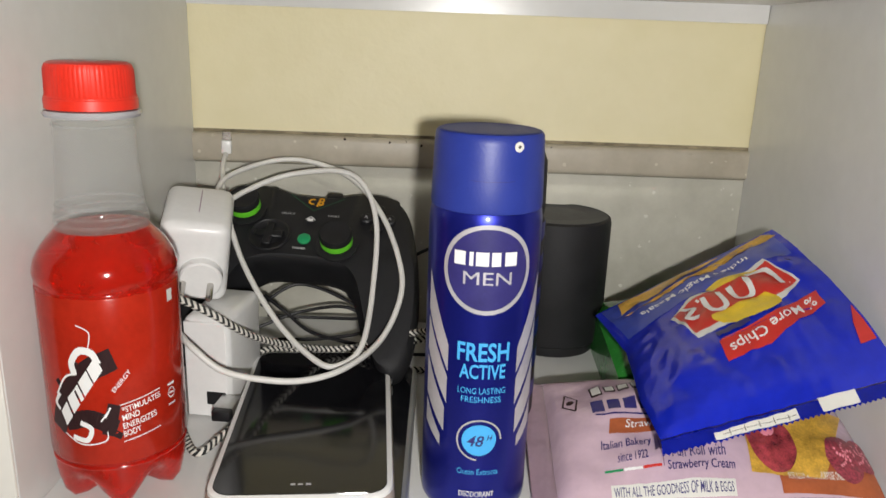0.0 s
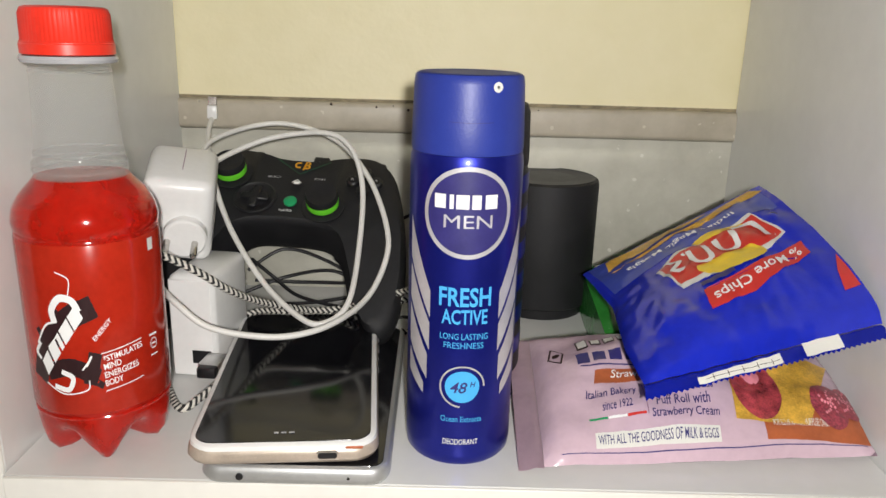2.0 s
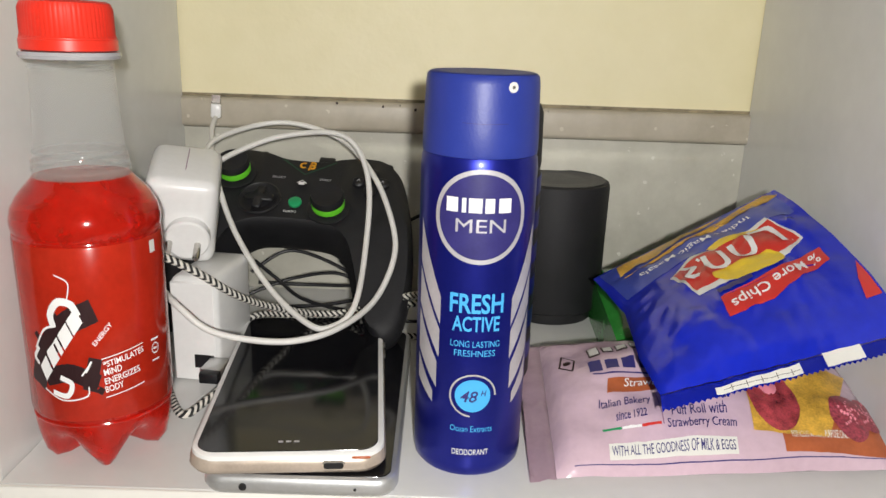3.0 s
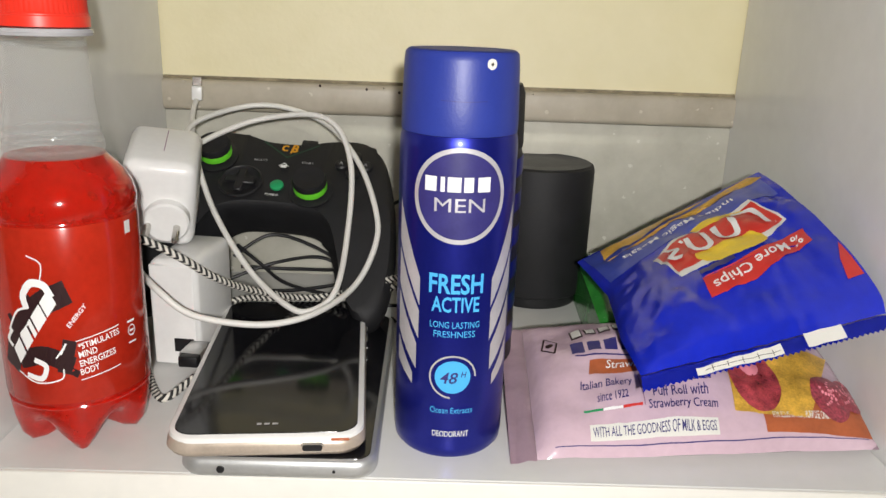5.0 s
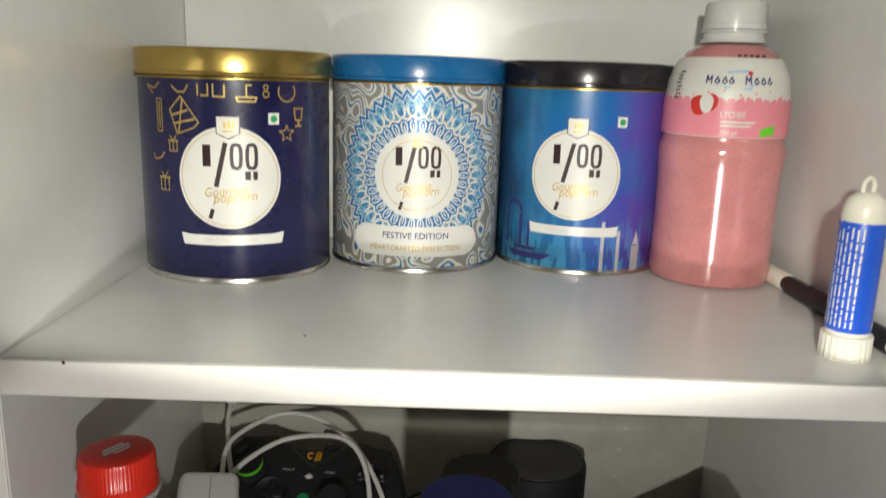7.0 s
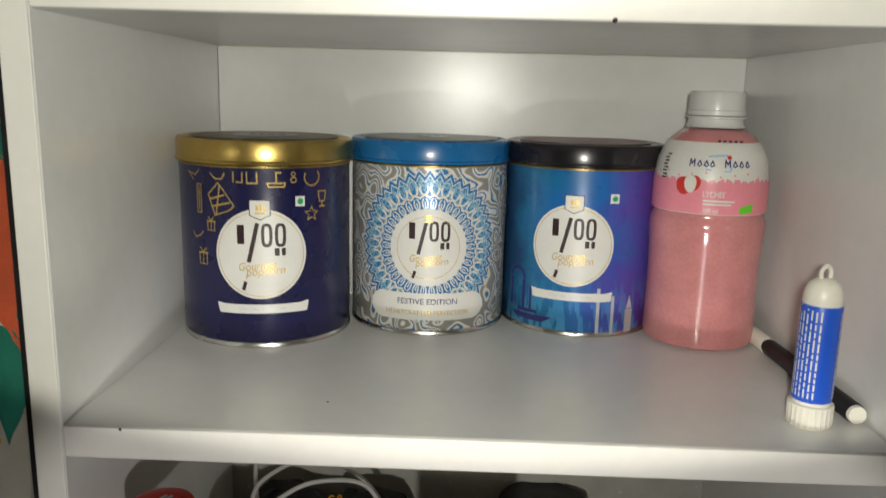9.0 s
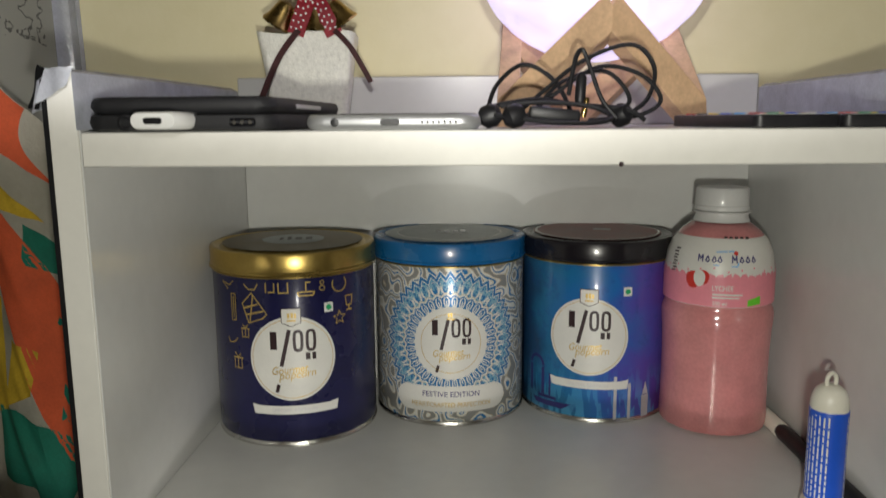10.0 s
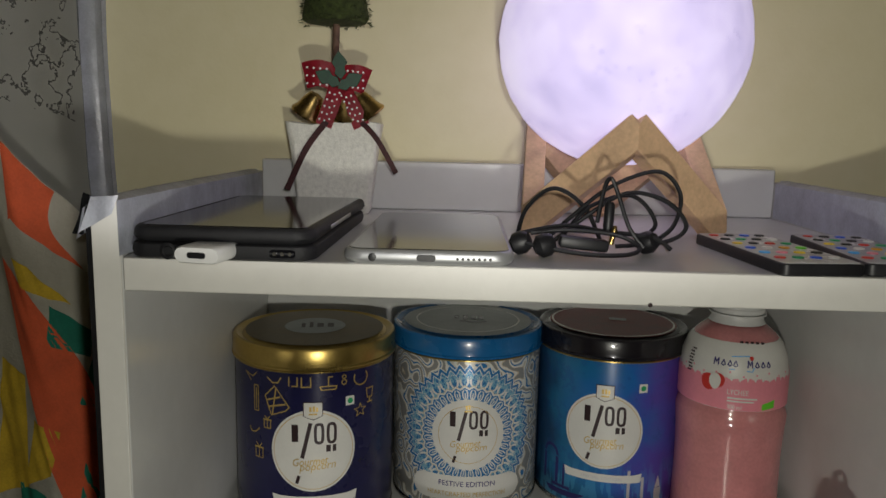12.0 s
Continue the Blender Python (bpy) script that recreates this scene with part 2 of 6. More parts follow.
def mandala(r, cz):
    m, tree, b = nodes_of("blue_mandala_print")
    u, z = around(tree, r)
    v = val(tree, "SUBTRACT", z, cz)
    rad = val(tree, "SQRT", val(tree, "ADD", val(tree, "MULTIPLY", u, u), val(tree, "MULTIPLY", v, v)))
    th = val(tree, "ARCTAN2", v, u)

    def zig(n, amp):
        return val(tree, "MULTIPLY", val(tree, "PINGPONG", val(tree, "MULTIPLY", th, n / math.pi), 1.0), amp)

    white, blue, pale, tan, grey = (0.70, 0.70, 0.66), (0.015, 0.16, 0.40), (0.20, 0.42, 0.56), (0.55, 0.48, 0.34), (0.25, 0.25, 0.24)

    def petals(n, centre, half, width, line):
        """Outlines of n petals standing round a ring."""
        across = zig(n, 1.0)
        k = val(tree, "DIVIDE", val(tree, "SUBTRACT", rad, centre), half)
        bow = val(tree, "MULTIPLY", val(tree, "SQRT", val(tree, "MAXIMUM", val(tree, "SUBTRACT", 1.0, val(tree, "MULTIPLY", k, k)), 0.0)), width)
        near = val(tree, "LESS_THAN", val(tree, "ABSOLUTE", val(tree, "SUBTRACT", across, bow)), line)
        return val(tree, "MULTIPLY", near, val(tree, "LESS_THAN", val(tree, "ABSOLUTE", k), 1.0))

    # blue ring of white looped petals, toothed rim, lace, spikes
    ring = mix(tree, petals(34, 0.0322, 0.0040, 0.62, 0.17), blue, white)
    ring = mix(tree, val(tree, "MULTIPLY", val(tree, "LESS_THAN", zig(34, 1.0), 0.14), val(tree, "LESS_THAN", rad, 0.0335)), ring, white)
    lacy = mix(tree, petals(34, 0.0435, 0.0052, 0.75, 0.22), mix(tree, val(tree, "GREATER_THAN", noise_of(tree, 520.0, 2.0), 0.52), blue, pale), white)
    lacy = mix(tree, petals(68, 0.0470, 0.0026, 0.8, 0.25), lacy, pale)
    teeth = val(tree, "ADD", rad, zig(34, 0.0022))
    ring = mix(tree, val(tree, "GREATER_THAN", teeth, 0.0378), ring, white)
    ring = mix(tree, val(tree, "GREATER_THAN", teeth, 0.0392), ring, tan)
    col = mix(tree, val(tree, "GREATER_THAN", teeth, 0.0398), ring, lacy)
    r2 = val(tree, "ADD", rad, zig(44, 0.0050))
    col = mix(tree, val(tree, "GREATER_THAN", r2, 0.0520), col, white)
    col = mix(tree, val(tree, "GREATER_THAN", r2, 0.0530), col, blue)
    out = val(tree, "SINE", val(tree, "ADD", val(tree, "MULTIPLY", noise_of(tree, 42.0, 1.0), 46.0), val(tree, "MULTIPLY", rad, 260.0)))
    outer = ramp(tree, val(tree, "ADD", val(tree, "MULTIPLY", out, 0.5), 0.5), [(0.0, grey), (0.3, tan), (0.45, white), (0.8, (0.60, 0.58, 0.50)), (0.95, blue)], True)
    col = mix(tree, val(tree, "GREATER_THAN", r2, 0.0560), col, white)
    col = mix(tree, val(tree, "GREATER_THAN", r2, 0.0572), col, outer)
    link(tree, col, b.inputs["Base Color"])
    b.inputs["Roughness"].default_value, b.inputs["Metallic"].default_value, b.inputs["Coat Weight"].default_value = 0.3, 0.15, 0.3
    return m


def watercolour(r):
    m, tree, b = nodes_of("blue_violet_watercolour")
    u, z = around(tree, r)
    n1, n2 = noise_of(tree, 22.0, 5.0, 0.6), noise_of(tree, 70.0, 5.0, 0.7)
    f = val(tree, "ADD", val(tree, "MULTIPLY", u, 6.5), val(tree, "MULTIPLY", n1, 0.75))
    col = ramp(tree, f, [(-0.0, (0.005, 0.05, 0.14)), (0.18, (0.008, 0.13, 0.28)), (0.45, (0.012, 0.12, 0.40)), (0.66, (0.06, 0.06, 0.36)), (0.9, (0.10, 0.03, 0.26))])
    low = ramp(tree, val(tree, "MULTIPLY", z, 22.0), [(0.0, (1, 1, 1)), (0.45, (0.55, 0.55, 0.55)), (1.0, (0, 0, 0))])
    streak = tree.nodes.new("ShaderNodeTexNoise")
    streak.inputs["Scale"].default_value = 1.0
    com = tree.nodes.new("ShaderNodeCombineXYZ")
    link(tree, val(tree, "MULTIPLY", u, 160.0), com.inputs[0])
    link(tree, val(tree, "MULTIPLY", z, 30.0), com.inputs[1])
    link(tree, com.outputs[0], streak.inputs["Vector"])
    light = val(tree, "MULTIPLY", low, val(tree, "GREATER_THAN", streak.outputs["Fac"], 0.5))
    col = mix(tree, val(tree, "MULTIPLY", light, 0.55), col, (0.10, 0.42, 0.72))
    col = mix(tree, val(tree, "MULTIPLY", val(tree, "GREATER_THAN", n2, 0.58), 0.3), col, (0.01, 0.05, 0.22))
    link(tree, col, b.inputs["Base Color"])
    b.inputs["Roughness"].default_value, b.inputs["Coat Weight"].default_value = 0.28, 0.35
    return m


def braid():
    m, tree, b = nodes_of("black_white_braid")
    sep = tree.nodes.new("ShaderNodeSeparateXYZ")
    link(tree, tree.nodes.new("ShaderNodeTexCoord").outputs["UV"], sep.inputs[0])
    zig = val(tree, "PINGPONG", val(tree, "MULTIPLY", sep.outputs[0], 4.0), 1.0)
    f = val(tree, "FRACT", val(tree, "ADD", val(tree, "MULTIPLY", sep.outputs[1], 260.0), val(tree, "MULTIPLY", zig, 0.8)))
    link(tree, mix(tree, val(tree, "GREATER_THAN", f, 0.5), (0.02, 0.02, 0.02), (0.66, 0.64, 0.58)), b.inputs["Base Color"])
    b.inputs["Roughness"].default_value = 0.75
    bump_of(tree, b, f, 0.5, 0.0005)
    return m


BRAID = braid()


def moonlight():
    m, tree, b = nodes_of("glowing_moon_shell")
    n1, n2 = noise_of(tree, 11.0, 6.0, 0.6), noise_of(tree, 60.0, 3.0)
    v = tree.nodes.new("ShaderNodeTexVoronoi")
    v.inputs["Scale"].default_value = 150
    link(tree, tree.nodes.new("ShaderNodeTexCoord").outputs["Object"], v.inputs["Vector"])
    pit = val(tree, "MULTIPLY", val(tree, "MULTIPLY", val(tree, "LESS_THAN", v.outputs["Distance"], 0.24), val(tree, "GREATER_THAN", noise_of(tree, 17.0), 0.56)), 0.07)
    f = val(tree, "SUBTRACT", val(tree, "ADD", val(tree, "MULTIPLY", n1, 0.8), val(tree, "MULTIPLY", n2, 0.2)), pit)
    col = ramp(tree, f, [(0.30, (0.50, 0.45, 0.74)), (0.45, (0.68, 0.60, 0.90)), (0.55, (0.78, 0.70, 0.97)), (0.68, (0.88, 0.81, 1.0))])
    link(tree, col, b.inputs["Base Color"])
    link(tree, col, b.inputs["Emission Color"])
    b.inputs["Emission Strength"].default_value = 2.0
    b.inputs["Roughness"].default_value = 0.6
    bump_of(tree, b, f, 0.6, 0.002)
    return m


def fabric():
    m, tree, b = nodes_of("white_cotton_cloth")
    n1, n2 = noise_of(tree, 14.0, 3.0), noise_of(tree, 260.0, 2.0)
    both = val(tree, "ADD", val(tree, "MULTIPLY", n1, 0.75), val(tree, "MULTIPLY", n2, 0.25))
    link(tree, ramp(tree, both, [(0.3, (0.60, 0.56, 0.46)), (0.7, (0.74, 0.71, 0.62))]), b.inputs["Base Color"])
    b.inputs["Roughness"].default_value = 0.9
    bump_of(tree, b, val(tree, "ADD", noise_of(tree, 500.0, 2.0), val(tree, "MULTIPLY", n1, 3.0)), 0.4)
    return m


def marble_sheet():
    m, tree, b = nodes_of("marbled_sheet")
    n = noise_of(tree, 9.0, 6.0, 0.62)
    ridge = val(tree, "ABSOLUTE", val(tree, "SUBTRACT", n, 0.5))
    mask = val(tree, "MULTIPLY", val(tree, "LESS_THAN", ridge, 0.006), val(tree, "GREATER_THAN", noise_of(tree, 7.0, 2.0), 0.5))
    base = ramp(tree, noise_of(tree, 6.0), [(0.3, (0.62, 0.62, 0.58)), (0.7, (0.74, 0.73, 0.69))])
    link(tree, mix(tree, val(tree, "MULTIPLY", mask, 0.8), base, (0.10, 0.10, 0.10)), b.inputs["Base Color"])
    b.inputs["Roughness"].default_value = 0.35
    return m


# ---- mesh helpers ----
def part(name, bm, material, parent=None, label="", sharp=40.0):
    me = bpy.data.meshes.new(name)
    bm.to_mesh(me)
    bm.free()
    me.materials.append(material)
    for p in me.polygons:
        p.use_smooth = True
    me.set_sharp_from_angle(angle=radians(sharp))
    ob = new(name, me)
    ob.parent = parent
    return tagged(ob, label)


def thing(name, label, category, m=None, group=""):
    ob = new(name)
    ob.empty_display_size = 0.01
    if m is not None:
        ob.matrix_world = m
    return tagged(ob, label, category, group)


def box(x0, x1, y0, y1, z0, z1, r=0.0, seg=2):
    bm = bmesh.new()
    bmesh.ops.create_cube(bm, size=1)
    for v in bm.verts:
        v.co = Vector(((x0 + x1) / 2 + v.co.x * (x1 - x0), (y0 + y1) / 2 + v.co.y * (y1 - y0), (z0 + z1) / 2 + v.co.z * (z1 - z0)))
    if r:
        bmesh.ops.bevel(bm, geom=bm.edges[:], offset=r, segments=seg, profile=0.5, affect="EDGES")
    return bm


def lathe(profile, seg=64, shape=None):
    """Turned about z; shape(angle, r, z) may change the radius and height."""
    bm = bmesh.new()
    rings = []
    for r, z in profile:
        ring = []
        for i in range(seg):
            a = 2 * math.pi * i / seg
            rr, zz = shape(a, r, z) if shape else (r, z)
            ring.append(bm.verts.new((rr * math.sin(a), -rr * math.cos(a), zz)))
        rings.append(ring)
    for a, b in zip(rings, rings[1:]):
        for i in range(seg):
            bm.faces.new((a[i], a[(i + 1) % seg], b[(i + 1) % seg], b[i]))
    bm.faces.new(rings[0][::-1])
    bm.faces.new(rings[-1])
    bmesh.ops.recalc_face_normals(bm, faces=bm.faces[:])
    return bm


def rrect(w, h, r, n=6, cx=0.0, cy=0.0):
    pts = []
    for k, (sx, sy) in enumerate(((1, 1), (-1, 1), (-1, -1), (1, -1))):
        for i in range(n + 1):
            a = math.pi / 2 * (k + i / n)
            pts.append((cx + sx * (w / 2 - r) + r * math.cos(a), cy + sy * (h / 2 - r) + r * math.sin(a)))
    return pts


def slab(outline, layers):
    """An outline drawn at each (z, shrink) of layers, shrunk towards its middle by about that many metres."""
    bm = bmesh.new()
    cx = sum(p[0] for p in outline) / len(outline)
    cy = sum(p[1] for p in outline) / len(outline)
    w = max(p[0] for p in outline) - min(p[0] for p in outline)
    h = max(p[1] for p in outline) - min(p[1] for p in outline)
    rings = []
    for z, s in layers:
        fx, fy = 1 - 2 * s / w, 1 - 2 * s / h
        rings.append([bm.verts.new((cx + (x - cx) * fx, cy + (y - cy) * fy, z)) for x, y in outline])
    n = len(outline)
    for a, b in zip(rings, rings[1:]):
        for i in range(n):
            bm.faces.new((a[i], a[(i + 1) % n], b[(i + 1) % n], b[i]))
    bm.faces.new(rings[0][::-1])
    bm.faces.new(rings[-1])
    bmesh.ops.recalc_face_normals(bm, faces=bm.faces[:])
    return bm


def spline(points, per=10, closed=False):
    pts = [Vector(p) for p in points]
    n = len(pts)
    out = []
    for i in range(n if closed else n - 1):
        if closed:
            a, b, c, d = (pts[(i + k) % n] for k in (-1, 0, 1, 2))
        else:
            a, b, c, d = pts[max(i - 1, 0)], pts[i], pts[i + 1], pts[min(i + 2, n - 1)]
        for k in range(per):
            t = k / per
            out.append(0.5 * (2 * b + (c - a) * t + (2 * a - 5 * b + 4 * c - d) * t * t + (3 * b - a - 3 * c + d) * t ** 3))
    if not closed:
        out.append(pts[-1])
    return out


def tube(points, radius, seg=10, per=10, closed=False):
    path = spline(points, per, closed)
    bm = bmesh.new()
    uv = bm.loops.layers.uv.new("uv")
    n = len(path)
    rings, lengths, run = [], [], 0.0
    up = Vector((0, 0, 1))
    for i, p in enumerate(path):
        q = path[(i + 1) % n] if (closed or i < n - 1) else p + (p - path[i - 1])
        o = path[i - 1] if (closed or i > 0) else p - (q - p)
        t = (q - o).normalized()
        up = (up - t * up.dot(t))
        if up.length < 1e-4:
            up = Vector((1, 0, 0)) - t * t.x
        up.normalize()
        side = t.cross(up)
        rings.append([bm.verts.new(p + radius * (math.cos(2 * math.pi * k / seg) * side + math.sin(2 * math.pi * k / seg) * up)) for k in range(seg)])
        if i:
            run += (p - path[i - 1]).length
        lengths.append(run)
    for i in range(n if closed else n - 1):
        j = (i + 1) % n
        for k in range(seg):
            f = bm.faces.new((rings[i][k], rings[i][(k + 1) % seg], rings[j][(k + 1) % seg], rings[j][k]))
            for lp, (uu, vv) in zip(f.loops, ((k, i), (k + 1, i), (k + 1, j), (k, j))):
                lp[uv].uv = (uu / seg, lengths[vv])
    if not closed:
        bm.faces.new(rings[0][::-1])
        bm.faces.new(rings[-1])
    bmesh.ops.recalc_face_normals(bm, faces=bm.faces[:])
    return bm


# ---- prints: drawn flat in (u, v), then laid on a surface ----
def laid(bm, onto):
    for v in bm.verts:
        v.co = Vector(onto(v.co.x, v.co.y))
    return bm


def cyl(r, z0=0.0, turn=0.0, lift=0.00025):
    def onto(u, v):
        a = u / r + turn
        return ((r + lift) * math.sin(a), -(r + lift) * math.cos(a), z0 + v)
    return onto


def disk(cu, cv, r0, r1, a0=0.0, a1=360.0, n=48, rings=6, squash=1.0):
    bm = bmesh.new()
    full = abs(a1 - a0) >= 360
    cols = n if full else n + 1
    grid = []
    for k in range(rings + 1):
        r = r0 + (r1 - r0) * k / rings
        grid.append([bm.verts.new((cu + r * math.cos(radians(a0 + (a1 - a0) * i / n)), cv + squash * r * math.sin(radians(a0 + (a1 - a0) * i / n)), 0)) for i in range(cols)])
    for a, b in zip(grid, grid[1:]):
        for i in range(n):
            j = (i + 1) % cols
            bm.faces.new((a[i], b[i], b[j], a[j]))
    bmesh.ops.remove_doubles(bm, verts=bm.verts[:], dist=1e-7)
    return bm


def quad(corners, nx=8, ny=4):
    """A four-cornered patch, corners counter-clockwise from the lower left."""
    bm = bmesh.new()
    a, b, c, d = (Vector((*p, 0)) for p in corners)
    grid = [[bm.verts.new((a.lerp(b, i / nx)).lerp(d.lerp(c, i / nx), j / ny)) for i in range(nx + 1)] for j in range(ny + 1)]
    for r, s in zip(grid, grid[1:]):
        for i in range(nx):
            bm.faces.new((r[i], r[i + 1], s[i + 1], s[i]))
    return bm


def rect(cu, cv, w, h, nx=8, ny=3):
    return quad(((cu - w / 2, cv - h / 2), (cu + w / 2, cv - h / 2), (cu + w / 2, cv + h / 2), (cu - w / 2, cv + h / 2)), nx, ny)


def stroke(points, w, closed=False, per=1):
    pts = [Vector((*p, 0)) for p in points]
    if per > 1:
        pts = spline([(*p, 0) for p in points], per, closed)
    if closed:
        pts = pts + [pts[0]]
    bm = bmesh.new()
    for a, b in zip(pts, pts[1:]):
        d = (b - a)
        if d.length < 1e-7:
            continue
        n = Vector((-d.y, d.x, 0)).normalized() * w / 2
        e = d.normalized() * w * 0.3
        bm.faces.new([bm.verts.new(p) for p in (a - n - e, b - n + e, b + n + e, a + n - e)])
    return bm


def joined(*bms):
    out = bmesh.new()
    for b in bms:
        me = bpy.data.meshes.new("tmp")
        b.to_mesh(me)
        b.free()
        out.from_mesh(me)
        bpy.data.meshes.remove(me)
    return out


def words(text, cu, cv, width=None, height=None, bold=0.0, shear=0.0, turn=0.0):
    """Lettering centred on (cu, cv)."""
    cu_data = bpy.data.curves.new("words", "FONT")
    cu_data.body, cu_data.align_x, cu_data.align_y = text, "CENTER", "CENTER"
    cu_data.offset, cu_data.shear, cu_data.resolution_u = bold, shear, 3
    ob = new("words", cu_data)
    bpy.context.view_layer.update()
    me = bpy.data.meshes.new_from_object(ob.evaluated_get(bpy.context.evaluated_depsgraph_get()))
    bpy.data.objects.remove(ob)
    bm = bmesh.new()
    bm.from_mesh(me)
    bpy.data.meshes.remove(me)
    xs, ys = [v.co.x for v in bm.verts], [v.co.y for v in bm.verts]
    w, h = max(xs) - min(xs), max(ys) - min(ys)
    mx, my = (max(xs) + min(xs)) / 2, (max(ys) + min(ys)) / 2
    sx = width / w if width else height / h
    sy = height / h if height else width / w
    c, s = math.cos(radians(turn)), math.sin(radians(turn))
    for v in bm.verts:
        x, y = (v.co.x - mx) * sx, (v.co.y - my) * sy
        v.co = Vector((cu + c * x - s * y, cv + s * x + c * y, 0))
    return bm

# ---- the setting: room wall with stone skirting, room, shelf unit ----
W, BACK, WALL = 0.437, 0.279, 0.285
MID, TOP, THICK = 0.280, 0.508, 0.018


def setting(name, bm, material, label, category, parent=None):
    return tagged(part(name, bm, material, parent, label), category=category, kind="structure")


setting("wall_north", box(-1.5, 1.7, WALL, WALL + 0.12, 0.153, 2.4), CREAM, "cream painted wall with faint stains behind the shelf", "wall")
skirting = setting("skirting", box(-1.5, 1.7, WALL - 0.002, WALL + 0.12, -0.06, 0.129), STONE, "grey speckled stone skirting below the cream wall", "skirting")
ledge_bm = box(-1.5, 1.7, WALL - 0.007, WALL + 0.12, 0.1295, 0.1525, 0.004, 3)
part("ledge", ledge_bm, STONECAP, skirting, "rounded beige stone ledge on top of the skirting")
setting("wall_south", box(-1.5, 1.7, -2.12, -2.0, -0.06, 2.4), ROOMPAINT, "plain painted wall behind", "wall")
setting("wall_west", box(-1.62, -1.5, -2.0, WALL, -0.06, 2.4), ROOMPAINT, "plain painted side wall", "wall")
setting("wall_east", box(1.7, 1.82, -2.0, WALL, -0.06, 2.4), ROOMPAINT, "plain painted side wall", "wall")
setting("floor", box(-1.5, 1.7, -2.0, WALL, -0.16, -0.06), ROOMFLOOR, "plain floor under the shelf", "floor")
setting("ceiling", box(-1.62, 1.82, -2.12, WALL + 0.12, 2.4, 2.5), ROOMPAINT, "plain ceiling", "ceiling")

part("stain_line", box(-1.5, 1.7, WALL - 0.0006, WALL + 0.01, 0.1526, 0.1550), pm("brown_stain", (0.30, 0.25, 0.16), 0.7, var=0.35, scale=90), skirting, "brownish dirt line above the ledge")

# chips and dark specks in the paint just over the ledge
for i in range(26):
    random.seed(40 + i)
    x = random.uniform(0.0, 0.44)
    if i < 9:
        bm = lathe([(0.0005 + 0.0012 * random.random(), 0), (0.0003, 0.0006)], 7)
        fleck = part("paint_chip", bm, DARKINK if i % 3 else STONECAP, skirting)
        fleck.matrix_world = pose(x, WALL - 0.0071, 0.1515 - 0.004 * random.random(), 90, 0, random.uniform(0, 90))

unit = thing("shelf_unit", "white laminate shelf unit with three open levels and taped top edges", "shelf unit")


def board(name, x0, x1, y0, y1, z0, z1, label=""):
    b = part(name, box(x0, x1, y0 + 0.0012, y1, z0, z1, 0.0006, 1), LAMINATE, unit, label)
    return b


lower = board("shelf_board", 0.0005, W - 0.0005, -0.004, BACK, -THICK, 0.0, "lower white shelf board")
middle = board("shelf_board", 0.0005, W - 0.0005, 0.0, BACK, MID - THICK, MID, "middle white shelf board")
topb = board("shelf_board", 0.0005, W - 0.0005, 0.0, BACK, TOP - THICK, TOP, "top white shelf board with a chipped lower edge")
left = board("side_panel", -0.0155, 0.0, 0.0, BACK + 0.004, -0.06, 0.538)
right = board("side_panel", W, W + 0.0155, 0.0, BACK + 0.004, -0.06, 0.538)
part("back_panel", box(0.0005, W - 0.0005, BACK, BACK + 0.004, MID - 0.0315, TOP - THICK - 0.0005), LAMINATE, unit)
part("back_rim", box(0.0005, W - 0.0005, BACK - 0.012, BACK + 0.004, TOP + 0.0002, 0.549, 0.001, 1), LAMINATE, unit)
part("plinth", box(0.0005, W - 0.0005, 0.03, 0.045, -0.06, -THICK - 0.0002), LAMINATE, unit)
for b, x0, x1, z0, z1, y in ((lower, 0.0, W, -THICK, 0.0, -0.004), (middle, 0.0, W, MID - THICK, MID, 0.0), (topb, 0.0, W, TOP - THICK, TOP, 0.0)):
    part("edge_band", box(x0 + 0.0012, x1 - 0.0012, y - 0.0006, y + 0.0014, z0 + 0.0002, z1 - 0.0002, 0.0005, 1), EDGING, b, "cream edge banding")
for b, x0, x1 in ((left, -0.0155, 0.0), (right, W, W + 0.0155)):
    part("edge_band", box(x0 + 0.0003, x1 - 0.0003, -0.0003, 0.0014, -0.06, 0.5378, 0.0004, 1), EDGING, b, "cream edge banding")
part("chip", lathe([(0.0014, 0), (0.0006, 0.0008)], 8), DARKINK, topb).matrix_world = pose(0.2745, -0.0004, TOP - THICK + 0.0006, 90, 0, 0)
part("speck", lathe([(0.0008, 0), (0.0004, 0.0004)], 7), DARKINK, middle).matrix_world = pose(0.133, 0.042, MID, 0, 0, 0)
part("speck", lathe([(0.0012, 0), (0.0004, 0.0005)], 5), DARKINK, middle).matrix_world = pose(0.0315, -0.0004, MID - 0.0012, 90, 0, 0)


